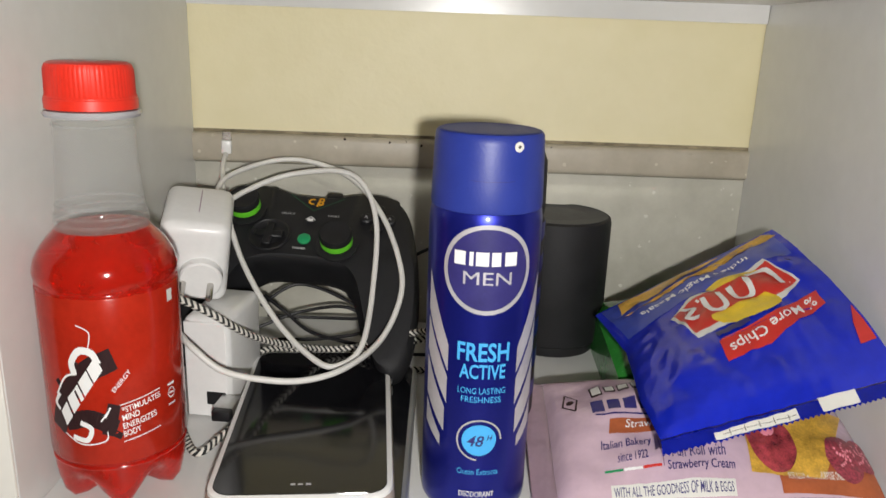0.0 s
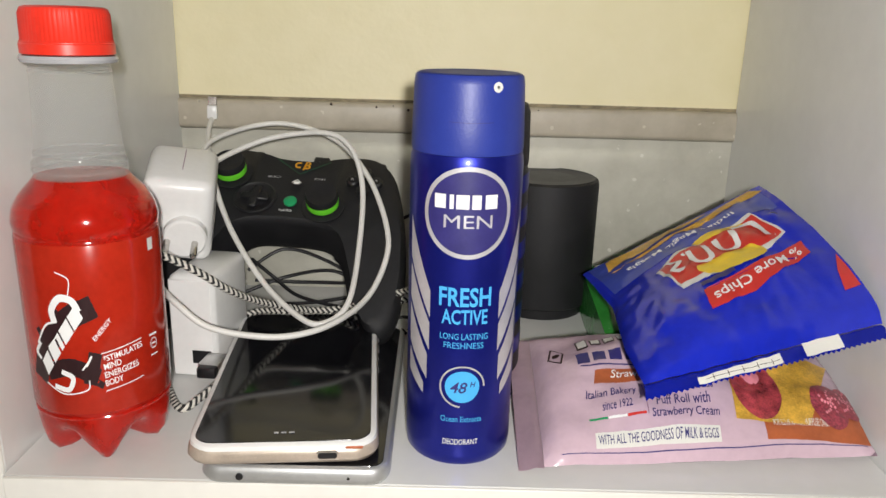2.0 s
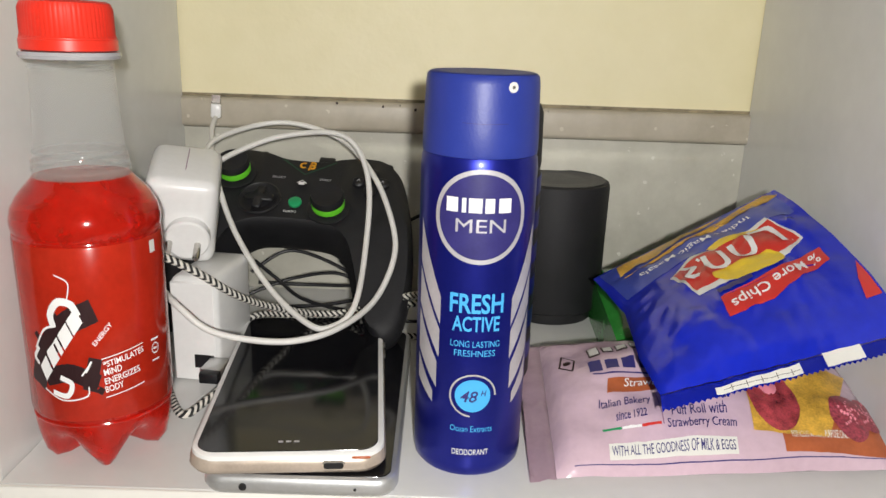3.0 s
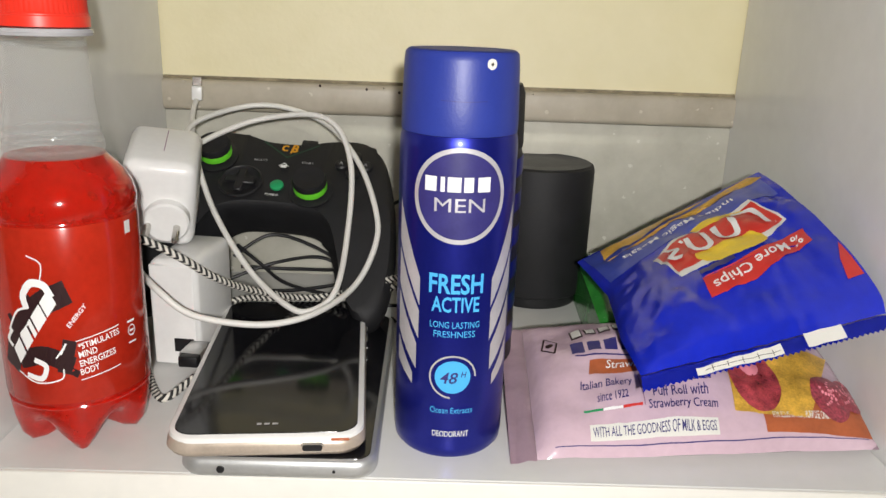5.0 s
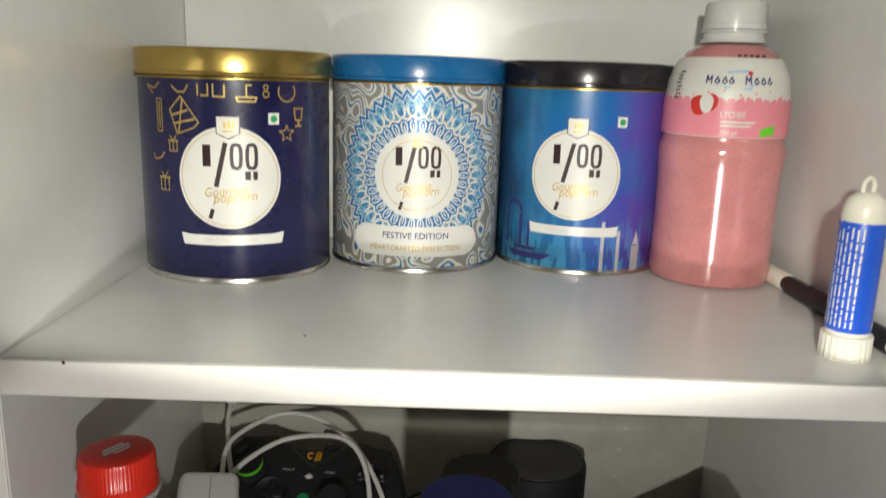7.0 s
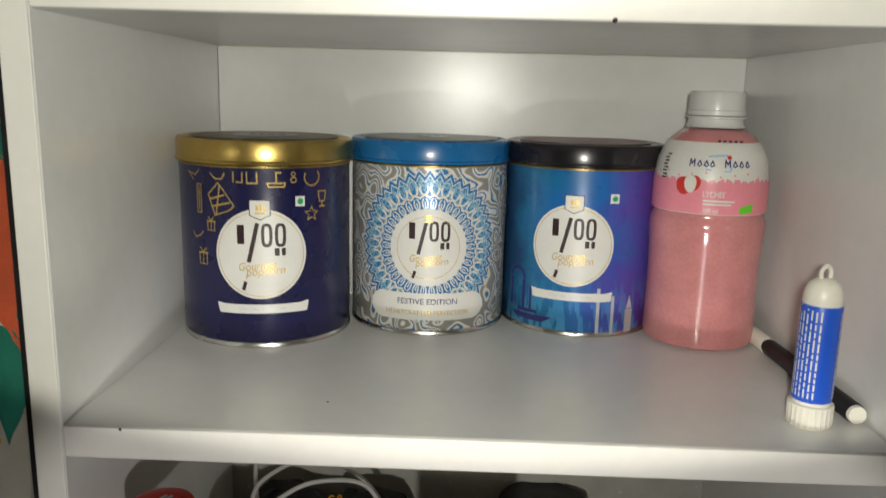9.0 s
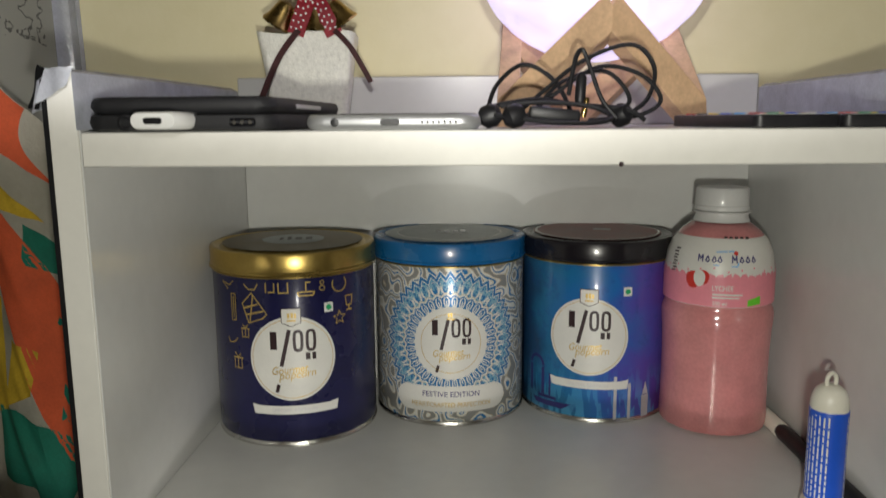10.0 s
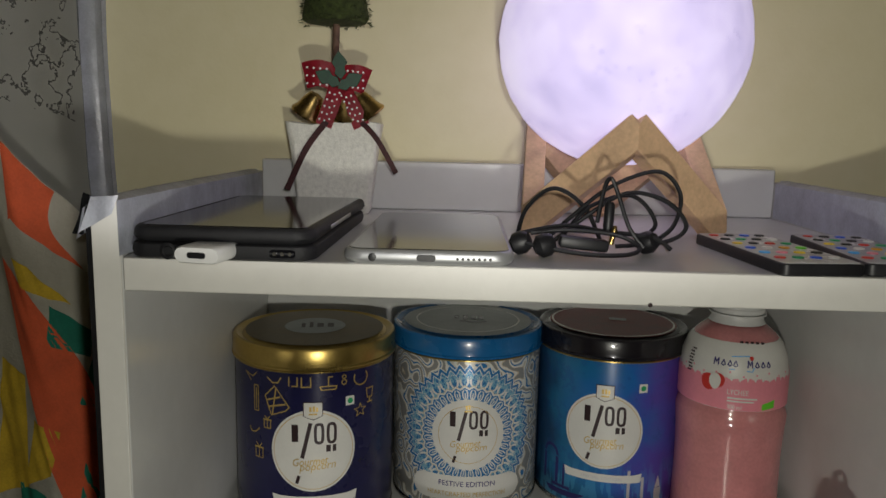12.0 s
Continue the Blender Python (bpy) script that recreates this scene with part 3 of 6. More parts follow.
def tape(x_in, sign):
    """Crumpled clear tape folded over a side panel's top edge, inside, over and outside."""
    bm = bmesh.new()
    random.seed(7)
    prof = ((0.0012, 0.509), (0.0014, 0.520), (0.0012, 0.532), (0.0010, 0.5378), (-0.004, 0.5402), (-0.0105, 0.5398), (-0.0168, 0.537), (-0.019, 0.530), (-0.021, 0.523))
    grid = []
    n = 34
    for j in range(n + 1):
        y = -0.004 + (BACK - 0.016 + 0.004) * j / n
        sag = 0.004 * math.exp(-j / 3.0)
        row = []
        for k, (dx, z) in enumerate(prof):
            wob = 0.0008 * noise.noise(Vector((y * 90, k * 0.9, 3 + sign)))
            row.append(bm.verts.new((x_in + sign * (dx + wob), y + 0.002 * noise.noise(Vector((k * 1.3, j * 0.1, 1))), z - (sag * (k - 3) * 0.3 if k > 3 else 0) + abs(wob) * 0.6)))
        grid.append(row)
    for a, b in zip(grid, grid[1:]):
        for k in range(len(prof) - 1):
            bm.faces.new((a[k], a[k + 1], b[k + 1], b[k]))
    bmesh.ops.solidify(bm, geom=bm.faces[:], thickness=0.0002)
    return bm


part("tape_strip", tape(0.0, 1), TAPE, left, "crumpled bluish clear tape over the panel edge")
part("tape_strip", tape(W, -1), TAPE, right, "crumpled bluish clear tape over the panel edge")
flap = quad(((-0.0175, 0.5215), (-0.001, 0.5310), (0.0020, 0.5405), (-0.0125, 0.5395)), 8, 6)
laid(flap, lambda u, v: (u, -0.0050 - 0.10 * max(0.0, 0.5385 - v) + 0.0012 * math.sin(u * 420), v))
bmesh.ops.solidify(flap, geom=flap.faces[:], thickness=0.0004)
part("tape_flap", flap, TAPE, left, "torn bluish tape flap over the front corner")
black_flap = quad(((-0.0240, 0.520), (-0.0180, 0.5195), (-0.0130, 0.5400), (-0.0170, 0.5415)), 6, 6)
laid(black_flap, lambda u, v: (u, -0.0015 + 0.0012 * math.sin(v * 300), v))
bmesh.ops.solidify(black_flap, geom=black_flap.faces[:], thickness=0.0006)
part("trim_flap", black_flap, BLACK, left, "loose end of the black strip")
part("dark_trim", box(-0.0185, -0.0158, 0.001, BACK, -0.06, 0.53), BLACK, left, "black strip along the outside of the panel")


# ---- lower shelf ----
def energy_bottle():
    t = thing("drink_bottle", "red energy drink in a clear plastic bottle with red cap", "bottle", pose(0.0352, 0.0375, 0.0, 0, 0, 0) @ Matrix.Diagonal((0.87, 0.87, 1.015, 1.0)))

    def petal(a, r, h):
        k = max(0.0, 1 - h / 0.030)
        lobe = 0.5 + 0.5 * math.cos(5 * (a - 0.35))
        return r * (1 - 0.10 * k * (1 - lobe)), h + 0.017 * k * k * (1 - lobe) * min(1.0, r / 0.012)

    body = [(0.004, 0.004), (0.012, 0.003), (0.022, 0.0002), (0.0290, 0.0006), (0.0335, 0.006), (0.0358, 0.015), (0.0366, 0.022), (0.0361, 0.0255), (0.0370, 0.0285), (0.0370, 0.1110), (0.0364, 0.1125), (0.0376, 0.1150), (0.0378, 0.1185), (0.0362, 0.1240), (0.0328, 0.1290), (0.0290, 0.1330), (0.0262, 0.1355), (0.0244, 0.1375)]
    b = part("drink", lathe(body, 96, petal), REDLIQ, t, "bright red translucent drink with a petal base")
    part("surface", lathe([(0.0215, 0.1374), (0.0225, 0.1376), (0.002, 0.1377)], 48), REDLABEL, b, "dark red surface of the drink")
    shell = [(0.0247, 0.1365), (0.0238, 0.1395), (0.0246, 0.1420), (0.0232, 0.1450), (0.0228, 0.1475), (0.0218, 0.158), (0.0208, 0.171), (0.0203, 0.182), (0.0200, 0.1880), (0.0232, 0.1888), (0.0236, 0.1905), (0.0230, 0.1916), (0.0190, 0.192)]
    part("neck", lathe(shell, 64), PET, t, "empty clear plastic neck with moulded rings")
    part("collar", lathe([(0.0205, 0.1884), (0.0236, 0.1888), (0.0244, 0.1902), (0.0236, 0.1916), (0.0205, 0.1920)], 64), pm("grey_pet_ring", (0.42, 0.42, 0.44), 0.12, var=0.05, coat=0.5), t, "clear grey neck ring")
    for zz, rr in ((0.1405, 0.0244), (0.1440, 0.0240), (0.1485, 0.0229), (0.1850, 0.0206)):
        part("moulded_ring", tube([(rr * math.sin(a), -rr * math.cos(a), zz) for a in (0.0, 0.785, 1.571, 2.356, 3.1416, 3.927, 4.712, 5.498)], 0.0006, 6, 6, True), PET, t)
    for zz, rr in ((0.1128, 0.0367), (0.0256, 0.0365)):
        part("moulded_ring", tube([(rr * math.sin(a), -rr * math.cos(a), zz) for a in (0.0, 0.785, 1.571, 2.356, 3.1416, 3.927, 4.712, 5.498)], 0.0007, 6, 8, True), REDLIQ, t)
    cap = [(0.0226, 0.1925), (0.0228, 0.1975), (0.0219, 0.1985), (0.0216, 0.2095), (0.0208, 0.2118), (0.0190, 0.2126), (0.012, 0.2129)]
    c = part("cap", lathe(cap, 180, lambda a, r, h: (r * (1 + (0.016 * math.cos(60 * a) if 0.1984 < h < 0.2100 else 0)), h)), REDCAP, t, "ribbed red screw cap")
    part("tamper_band", lathe([(0.0222, 0.1921), (0.0231, 0.1924), (0.0232, 0.1966), (0.0226, 0.1972)], 64), REDCAP, t, "red tamper band")
    part("print", laid(joined(rect(0, 0.003, 0.014, 0.0024), rect(0, -0.0005, 0.018, 0.0024), rect(0.001, -0.0040, 0.011, 0.0016)), lambda u, v: (0.5 * u - 0.86 * v, 0.86 * u + 0.5 * v, 0.2131)), WHITEINK, c)
    lab = part("label", lathe([(0.0372, 0.0285), (0.0375, 0.029), (0.0375, 0.1105), (0.0372, 0.111)], 96), REDLABEL, t, "translucent red film label")

    def on(lift):
        def f(u, v):
            a = u * 1.10 / 0.0376 + 0.21
            return ((0.0376 + lift) * math.sin(a), -(0.0376 + lift) * math.cos(a), 0.0395 + (v - 0.0385) * 1.16)
        return f
    # emblem: plain slanted shapes in the place of the brand mark
    dark = [stroke([(-0.024, 0.046), (-0.018, 0.058), (-0.006, 0.070), (0.004, 0.0745)], 0.0098, per=6), stroke([(-0.017, 0.048), (-0.006, 0.050), (0.004, 0.046)], 0.0075, per=5), stroke([(0.000, 0.046), (0.007, 0.0415)], 0.003), stroke([(-0.021, 0.064), (-0.010, 0.072)], 0.005), stroke([(0.002, 0.044), (0.005, 0.054)], 0.006)]
    part("print", laid(joined(*dark), on(0.0002)), DARKINK, lab, "dark emblem")
    blocks = []
    for i, w in enumerate((0.0050, 0.0046, 0.0018, 0.0054, 0.0054)):
        f = (0.0, 0.0058, 0.0100, 0.0144, 0.0204)[i]
        cx, cz = -0.0180 + 0.80 * f, 0.0508 + 0.98 * f
        blocks.append(quad(((cx - 0.40 * w + 0.0012, cz - 0.49 * w - 0.0024), (cx + 0.40 * w + 0.0012, cz + 0.49 * w - 0.0024), (cx + 0.40 * w - 0.0016, cz + 0.49 * w + 0.0036), (cx - 0.40 * w - 0.0016, cz - 0.49 * w + 0.0036)), 2, 2))
    pale = blocks + [stroke([(-0.0120, 0.0700), (-0.0125, 0.0745), (-0.0085, 0.0792), (-0.0030, 0.0785), (-0.0005, 0.0745)], 0.0030, per=8), stroke([(-0.0040, 0.0805), (-0.0030, 0.0870), (-0.0085, 0.0900)], 0.0005, per=8), stroke([(-0.0230, 0.0595), (-0.0170, 0.0675), (-0.0110, 0.0695)], 0.0009, per=6), stroke([(-0.0150, 0.0415), (-0.0085, 0.0405), (-0.0060, 0.0455), (-0.0105, 0.0480)], 0.0022, per=8), stroke([(-0.0200, 0.0425), (-0.0110, 0.0385), (0.0, 0.0400), (0.0015, 0.0440)], 0.0006, per=8), stroke([(-0.0225, 0.0530), (-0.0245, 0.0555), (-0.0215, 0.0595)], 0.0016, per=6), stroke([(0.0010, 0.0505), (0.0035, 0.0545)], 0.0009), stroke([(-0.0010, 0.0490), (0.0025, 0.0530)], 0.0007), stroke([(-0.0165, 0.0585), (-0.0110, 0.0640)], 0.0006)]
    part("print", laid(joined(*pale), on(0.0005)), WHITEINK, lab, "white slanted emblem strokes")
    part("lettering", laid(words("ENERGY", 0.0095, 0.0655, 0.0115, 0.0020, 0.012, turn=44), on(0.0005)), WHITEINK, lab)
    for i, w in enumerate(("*STIMULATES", "MIND", "ENERGIZES", "BODY")):
        width = (0.0195, 0.0082, 0.0168, 0.0084)[i]
        part("lettering", laid(words(w, 0.0085 + width / 2, 0.0530 - 0.0036 * i + 0.06 * width, width, 0.0027, 0.012, turn=8), on(0.0005)), WHITEINK, lab)
    part("print", laid(joined(stroke([(0.0080, 0.0552), (0.0278, 0.0580)], 0.0004, per=6), stroke([(0.0085, 0.0388), (0.0270, 0.0412)], 0.0004, per=6)), on(0.0005)), WHITEINK, lab)
    part("print", laid(joined(disk(0.0355, 0.0535, 0.0020, 0.0024), rect(0.0355, 0.0535, 0.0028, 0.0008), rect(0.0355, 0.0515, 0.0024, 0.0006), rect(0.0355, 0.0575, 0.005, 0.0009), rect(0.0355, 0.0485, 0.005, 0.0006)), on(0.0005)), WHITEINK, lab)
    part("print", laid(joined(rect(0.0390, 0.0960, 0.004, 0.005)), on(0.0005)), PAPERWHITE, lab)
    return t


energy_bottle()


def spray_can():
    t = thing("deodorant_can", "blue metallic deodorant spray can with matt blue cap", "deodorant", pose(0.2190, 0.0415, 0.0, 0, 0, 1.5))
    r = 0.0272
    body = part("can", lathe([(0.0235, 0.0012), (0.0250, 0.0), (0.0267, 0.0022), (r, 0.006), (r, 0.150), (0.0268, 0.154), (0.0262, 0.156)], 80), BLUECAN, t)
    cap = part("cap", lathe([(0.0264, 0.1562), (0.0267, 0.158), (0.0265, 0.168), (0.0258, 0.187), (0.0254, 0.1903), (0.0243, 0.1915), (0.0160, 0.1903), (0.004, 0.1900)], 80), BLUECAP, t, "matt blue cap with white nozzle")
    part("cap_top", lathe([(0.0239, 0.1916), (0.0232, 0.1919), (0.0210, 0.1913), (0.004, 0.1910)], 64), BLUECAP, cap, "recessed cap top")
    part("nozzle", laid(disk(0.0115, 0.1868, 0, 0.0023, rings=4), cyl(0.0261, lift=0.0004)), PAPERWHITE, cap, "round white nozzle")
    part("nozzle_hole", laid(disk(0.0115, 0.1868, 0, 0.0007, rings=2), cyl(0.0261, lift=0.0006)), SILVER, cap)
    part("seam", laid(stroke([(-0.010, 0.1715), (0.0, 0.1712), (0.010, 0.1715)], 0.0003, per=4), cyl(0.0265, lift=0.0002)), NAVYINK, cap)
    def wrap(lift):
        onto = cyl(r, lift=lift)
        return lambda u, v: onto(u * 1.05, 0.1305 - (0.1305 - v) * 1.045)
    on, on2, on3 = wrap(0.00025), wrap(0.0005), wrap(0.0008)
    part("print", laid(disk(0, 0.1305, 0.0, 0.0188, rings=10), on), NAVYINK, body, "dark blue round badge")
    part("print", laid(disk(0, 0.1305, 0.0186, 0.0206, n=72, rings=2), on2), SILVERINK, body, "silver ring of the badge")
    # brand word as plain blocks
    part("print", laid(joined(*[quad(((x - w / 2, 0.1325), (x + w / 2, 0.1325), (x + w / 2, 0.1388), (x - w / 2, 0.1388)), 3, 2) for x, w in ((-0.0126, 0.0052), (-0.0074, 0.0018), (-0.0026, 0.0056), (0.0034, 0.0040), (0.0100, 0.0056))]), on2), WHITEINK, body, "white blocks in the badge")
    part("lettering", laid(words("MEN", 0, 0.1268, 0.0215, 0.0058), on2), SILVERINK, body)
    part("lettering", laid(words("FRESH", 0, 0.0920, 0.0238, 0.0092, 0.022), on2), CYANINK, body)
    part("lettering", laid(words("ACTIVE", 0, 0.0825, 0.0210, 0.0072, 0.020), on2), CYANINK, body)
    part("lettering", laid(words("LONG LASTING", 0, 0.0730, 0.0220, 0.0030), on2), CYANINK, body)
    part("lettering", laid(words("FRESHNESS", 0, 0.0686, 0.0183, 0.0030), on2), CYANINK, body)
    part("print", laid(disk(0, 0.0478, 0.0, 0.0080, rings=5), on2), CYANINK, body, "light blue disc")
    part("print", laid(disk(0, 0.0478, 0.0098, 0.0106, 0, 265, rings=1), on2), SILVERINK, body, "silver arc round the disc")
    part("lettering", laid(words("48", -0.0016, 0.0476, 0.0078, 0.0056, 0.012, 0.25), on3), NAVYINK, body)
    part("lettering", laid(words("H", 0.0048, 0.0493, 0.0026, 0.0028, 0.012, 0.25), on3), NAVYINK, body)
    part("lettering", laid(words("Ocean Extracts", 0, 0.0312, 0.0192, 0.0030), on2), CYANINK, body)
    part("lettering", laid(words("DEODORANT", 0, 0.0192, 0.0165, 0.0029), on2), WHITEINK, body)
    # silver speed stripes on both flanks
    for s in (-1, 1):
        for z_out, a, z_in, z_low, z_end in ((0.126, 0.0166, 0.093, 0.080, 0.107), (0.104, 0.0168, 0.0775, 0.064, 0.087), (0.084, 0.0178, 0.0615, 0.049, 0.065), (0.062, 0.0198, 0.0465, 0.041, 0.050)):
            pts = ((s * a, z_low), (s * 0.031, z_end), (s * 0.031, z_out), (s * a, z_in))
            pts = pts if s > 0 else (pts[1], pts[0], pts[3], pts[2])
            part("stripe", laid(quad(pts, 4, 4), on), SILVERINK, body)
    return t


spray_can()


def back_can():
    t = thing("spray_can", "second spray can with black cap and dark blue stripes", "deodorant", pose(0.2300, 0.1030, 0.0))
    r = 0.0262
    b = part("can", lathe([(0.0230, 0.001), (0.0245, 0), (r, 0.004), (r, 0.134), (0.0250, 0.139)], 64), BLACK, t, "glossy black can")
    part("cap", lathe([(0.0255, 0.1394), (0.0258, 0.142), (0.0252, 0.168), (0.0235, 0.1725), (0.012, 0.1718)], 64), MATTBLACK, t, "matt black cap")
    for i in range(6):
        z = 0.026 + 0.019 * i
        part("stripe", laid(quad(((0.004, z), (0.040, z + 0.006), (0.040, z + 0.016), (0.004, z + 0.010)), 12, 2), cyl(r)), BLUECAN, b)
    return t


back_can()


def phone(name, label, m, w, l, h, side, r=0.010, screen=True, bezel=0.0035):
    t = thing(name, label, "phone", m)
    b = part("body", slab(rrect(w, l, r), [(0.0, 0.003), (0.0010, 0.0012), (h * 0.4, 0.0), (h * 0.75, 0.0004), (h - 0.0006, 0.0012), (h, 0.0020)]), side, t)
    if screen:
        part("screen", slab(rrect(w - 2 * bezel, l - 2 * bezel, max(0.002, r - bezel)), [(h + 0.00005, 0), (h + 0.0004, 0.0002)]), GLASS_BLACK, t, "dark glossy glass")
    return t, b


t, b = phone("smartphone", "silver smartphone lying under another phone", pose(0.1400, 0.0835, 0.0, 0, 0, 0.4), 0.091, 0.180, 0.0095, ALU, 0.010)
part("jack", lathe([(0.0018, 0), (0.0018, 0.0008), (0.0008, 0.0010)], 14), BLACK, t).matrix_basis = pose(-0.0255, -0.0896, 0.005, 90, 0, 0)
part("microphone_hole", lathe([(0.0007, 0), (0.0007, 0.0006)], 10), BLACK, t).matrix_basis = pose(0.026, -0.0897, 0.005, 90, 0, 0)
t, b = phone("smartphone", "white smartphone with tan sides and dark screen", pose(0.1275, 0.0810, 0.0100, 0, 0, 5.0), 0.0915, 0.172, 0.0086, GOLDTAN, 0.012, False)
part("front_frame", slab(rrect(0.0900, 0.1705, 0.0135), [(0.0078, 0), (0.0098, 0.0003), (0.0106, 0.0014)]), WHITEPL, t, "white front frame")
part("screen", slab(rrect(0.0840, 0.1645, 0.0095), [(0.01065, 0), (0.0110, 0.0002)]), GLASS_BLACK, t, "dark glossy glass")
part("usb_port", slab(rrect(0.0095, 0.0032, 0.0014), [(0, 0), (0.0008, 0.0002)]), BLACK, t).matrix_basis = pose(0.0215, -0.0853, 0.0048, 90, 0, 0)
part("usb_rim", slab(rrect(0.0115, 0.0050, 0.0022), [(0, 0), (0.0005, 0.0002)]), STEEL, t).matrix_basis = pose(0.0215, -0.0852, 0.0048, 90, 0, 0)
part("print", laid(joined(rect(-0.0036, 0, 0.0022, 0.0018), rect(0, 0, 0.0024, 0.0016), rect(0.0038, 0, 0.0026, 0.0016)), lambda u, v: (u, v - 0.0745, 0.0112)), SILVERINK, t, "small silver mark under the screen")
for dy in (0.030, 0.046):
    part("button", box(0.0453, 0.0464, dy, dy + 0.009, 0.005, 0.0072, 0.0004, 1), SILVER, t)
part("scuff", box(0.030, 0.0385, -0.0857, -0.0847, 0.0080, 0.0094, 0.0005, 1), BROWNINK, t, "worn brown corner")


def charger_low():
    t = thing("phone_charger", "white wall charger with a braided cable plugged in", "charger", pose(0.0615, 0.132, 0.0, 0, 0, -6))
    part("body", box(-0.0145, 0.0145, -0.026, 0.030, 0.0, 0.066, 0.005, 3), WHITEPL, t)
    part("front_face", box(-0.0132, 0.0132, -0.0272, -0.0255, 0.0015, 0.0635, 0.0008, 1), WHITEPL, t)
    part("usb_port", box(-0.0005, 0.0115, -0.0276, -0.0268, 0.010, 0.0185, 0.0003, 1), BLACK, t)
    return t


charger_low()


def charger_top():
    t = thing("wall_adapter", "white two-pin USB wall adapter lying on a charger", "charger", pose(0.0400, 0.150, 0.0730, 17, 7, 14))
    b = part("body", box(-0.0215, 0.0195, -0.022, 0.030, 0.0, 0.056, 0.007, 4), WHITEPL, t)
    part("seam", box(-0.0005, 0.0000, -0.005, 0.022, 0.0559, 0.0562), LILACDARK, t)
    part("boss", lathe([(0.0130, 0), (0.0130, 0.006), (0.0118, 0.0072)], 40), WHITEPL, t, "round plug face").matrix_basis = pose(0.004, -0.0215, 0.021, 90, 0, 0)
    for dx in (-0.0080, 0.0080):
        part("pin", lathe([(0.0020, 0), (0.0020, 0.0145), (0.0012, 0.0165)], 16), STEEL, t, "steel plug pin").matrix_basis = pose(0.002 + dx, -0.0275, 0.019, 90, 0, 0)
    return t


charger_top()

PLUG = thing("charging_cable", "coiled white charging cable with its plug sticking up", "cable")
part("wire", tube([(0.031, 0.262, 0.140), (0.034, 0.240, 0.130), (0.047, 0.200, 0.112), (0.066, 0.170, 0.080), (0.094, 0.140, 0.052), (0.121, 0.115, 0.0385), (0.137, 0.110, 0.036), (0.151, 0.125, 0.045), (0.154, 0.165, 0.075), (0.153, 0.188, 0.108), (0.143, 0.203, 0.130), (0.124, 0.211, 0.138), (0.087, 0.214, 0.133), (0.062, 0.200, 0.124), (0.048, 0.180, 0.116)], 0.0019, 10, 10), CABLEW, PLUG)
part("wire", tube([(0.046, 0.178, 0.1165), (0.043, 0.215, 0.129), (0.071, 0.243, 0.138), (0.100, 0.244, 0.138), (0.133, 0.226, 0.129), (0.157, 0.200, 0.108), (0.171, 0.172, 0.082), (0.172, 0.155, 0.064), (0.162, 0.130, 0.046), (0.144, 0.100, 0.040), (0.122, 0.085, 0.038), (0.098, 0.080, 0.040), (0.076, 0.078, 0.046), (0.060, 0.080, 0.058), (0.046, 0.095, 0.062)], 0.0019, 10, 10), CABLEW, PLUG)
part("plug_sleeve", box(-0.0038, 0.0038, -0.0026, 0.0026, 0, 0.0105, 0.0012, 2), WHITEPL, PLUG).matrix_world = pose(0.0312, 0.262, 0.139, 0, 3, 10)
part("plug_tip", box(-0.0033, 0.0033, -0.0009, 0.0009, 0.0105, 0.0170, 0.0004, 1), STEEL, PLUG, "metal plug tip").matrix_world = pose(0.0312, 0.262, 0.139, 0, 3, 10)
part("usb_plug", box(-0.0065, 0.0065, -0.004, 0.006, 0, 0.010, 0.0015, 2), WHITEPL, PLUG).matrix_world = pose(0.0480, 0.172, 0.1115, -10, 0, -20)

cable2 = thing("braided_cable", "black and white braided cable tangled on the shelf", "cable")
part("wire", tube([(0.030, 0.098, 0.0860), (0.050, 0.097, 0.0800), (0.068, 0.099, 0.0700), (0.083, 0.110, 0.055), (0.098, 0.132, 0.040), (0.125, 0.160, 0.025), (0.155, 0.160, 0.030), (0.188, 0.146, 0.046), (0.205, 0.120, 0.052), (0.205, 0.095, 0.040)], 0.0023, 12, 10), BRAID, cable2)
part("wire", tube([(0.062, 0.165, 0.010), (0.080, 0.172, 0.018), (0.108, 0.165, 0.022), (0.140, 0.168, 0.022), (0.165, 0.160, 0.028), (0.196, 0.150, 0.040), (0.215, 0.150, 0.03)], 0.0023, 12, 10), BRAID, cable2)
part("wire", tube([(0.085, 0.095, 0.0135), (0.083, 0.085, 0.0110), (0.074, 0.070, 0.006), (0.064, 0.062, 0.0025), (0.045, 0.094, 0.0022), (0.032, 0.12, 0.0022)], 0.0023, 12, 10), BRAID, cable2)
part("wire", tube([(0.100, 0.185, 0.0025), (0.140, 0.186, 0.0030), (0.172, 0.180, 0.0030), (0.200, 0.180, 0.0025)], 0.0023, 12, 10), BRAID, cable2)
part("usb_plug", box(-0.0062, 0.0062, -0.0140, 0.003, -0.0035, 0.0035, 0.0009, 2), SILVER, cable2, "metal USB plug").matrix_world = pose(0.0742, 0.100, 0.0145, 0, 0, -6)
part("plug_sleeve", box(-0.0055, 0.0055, -0.0200, -0.0135, -0.0032, 0.0032, 0.0009, 2), BLACK, cable2).matrix_world = pose(0.0745, 0.101, 0.0145, 0, 0, -4)


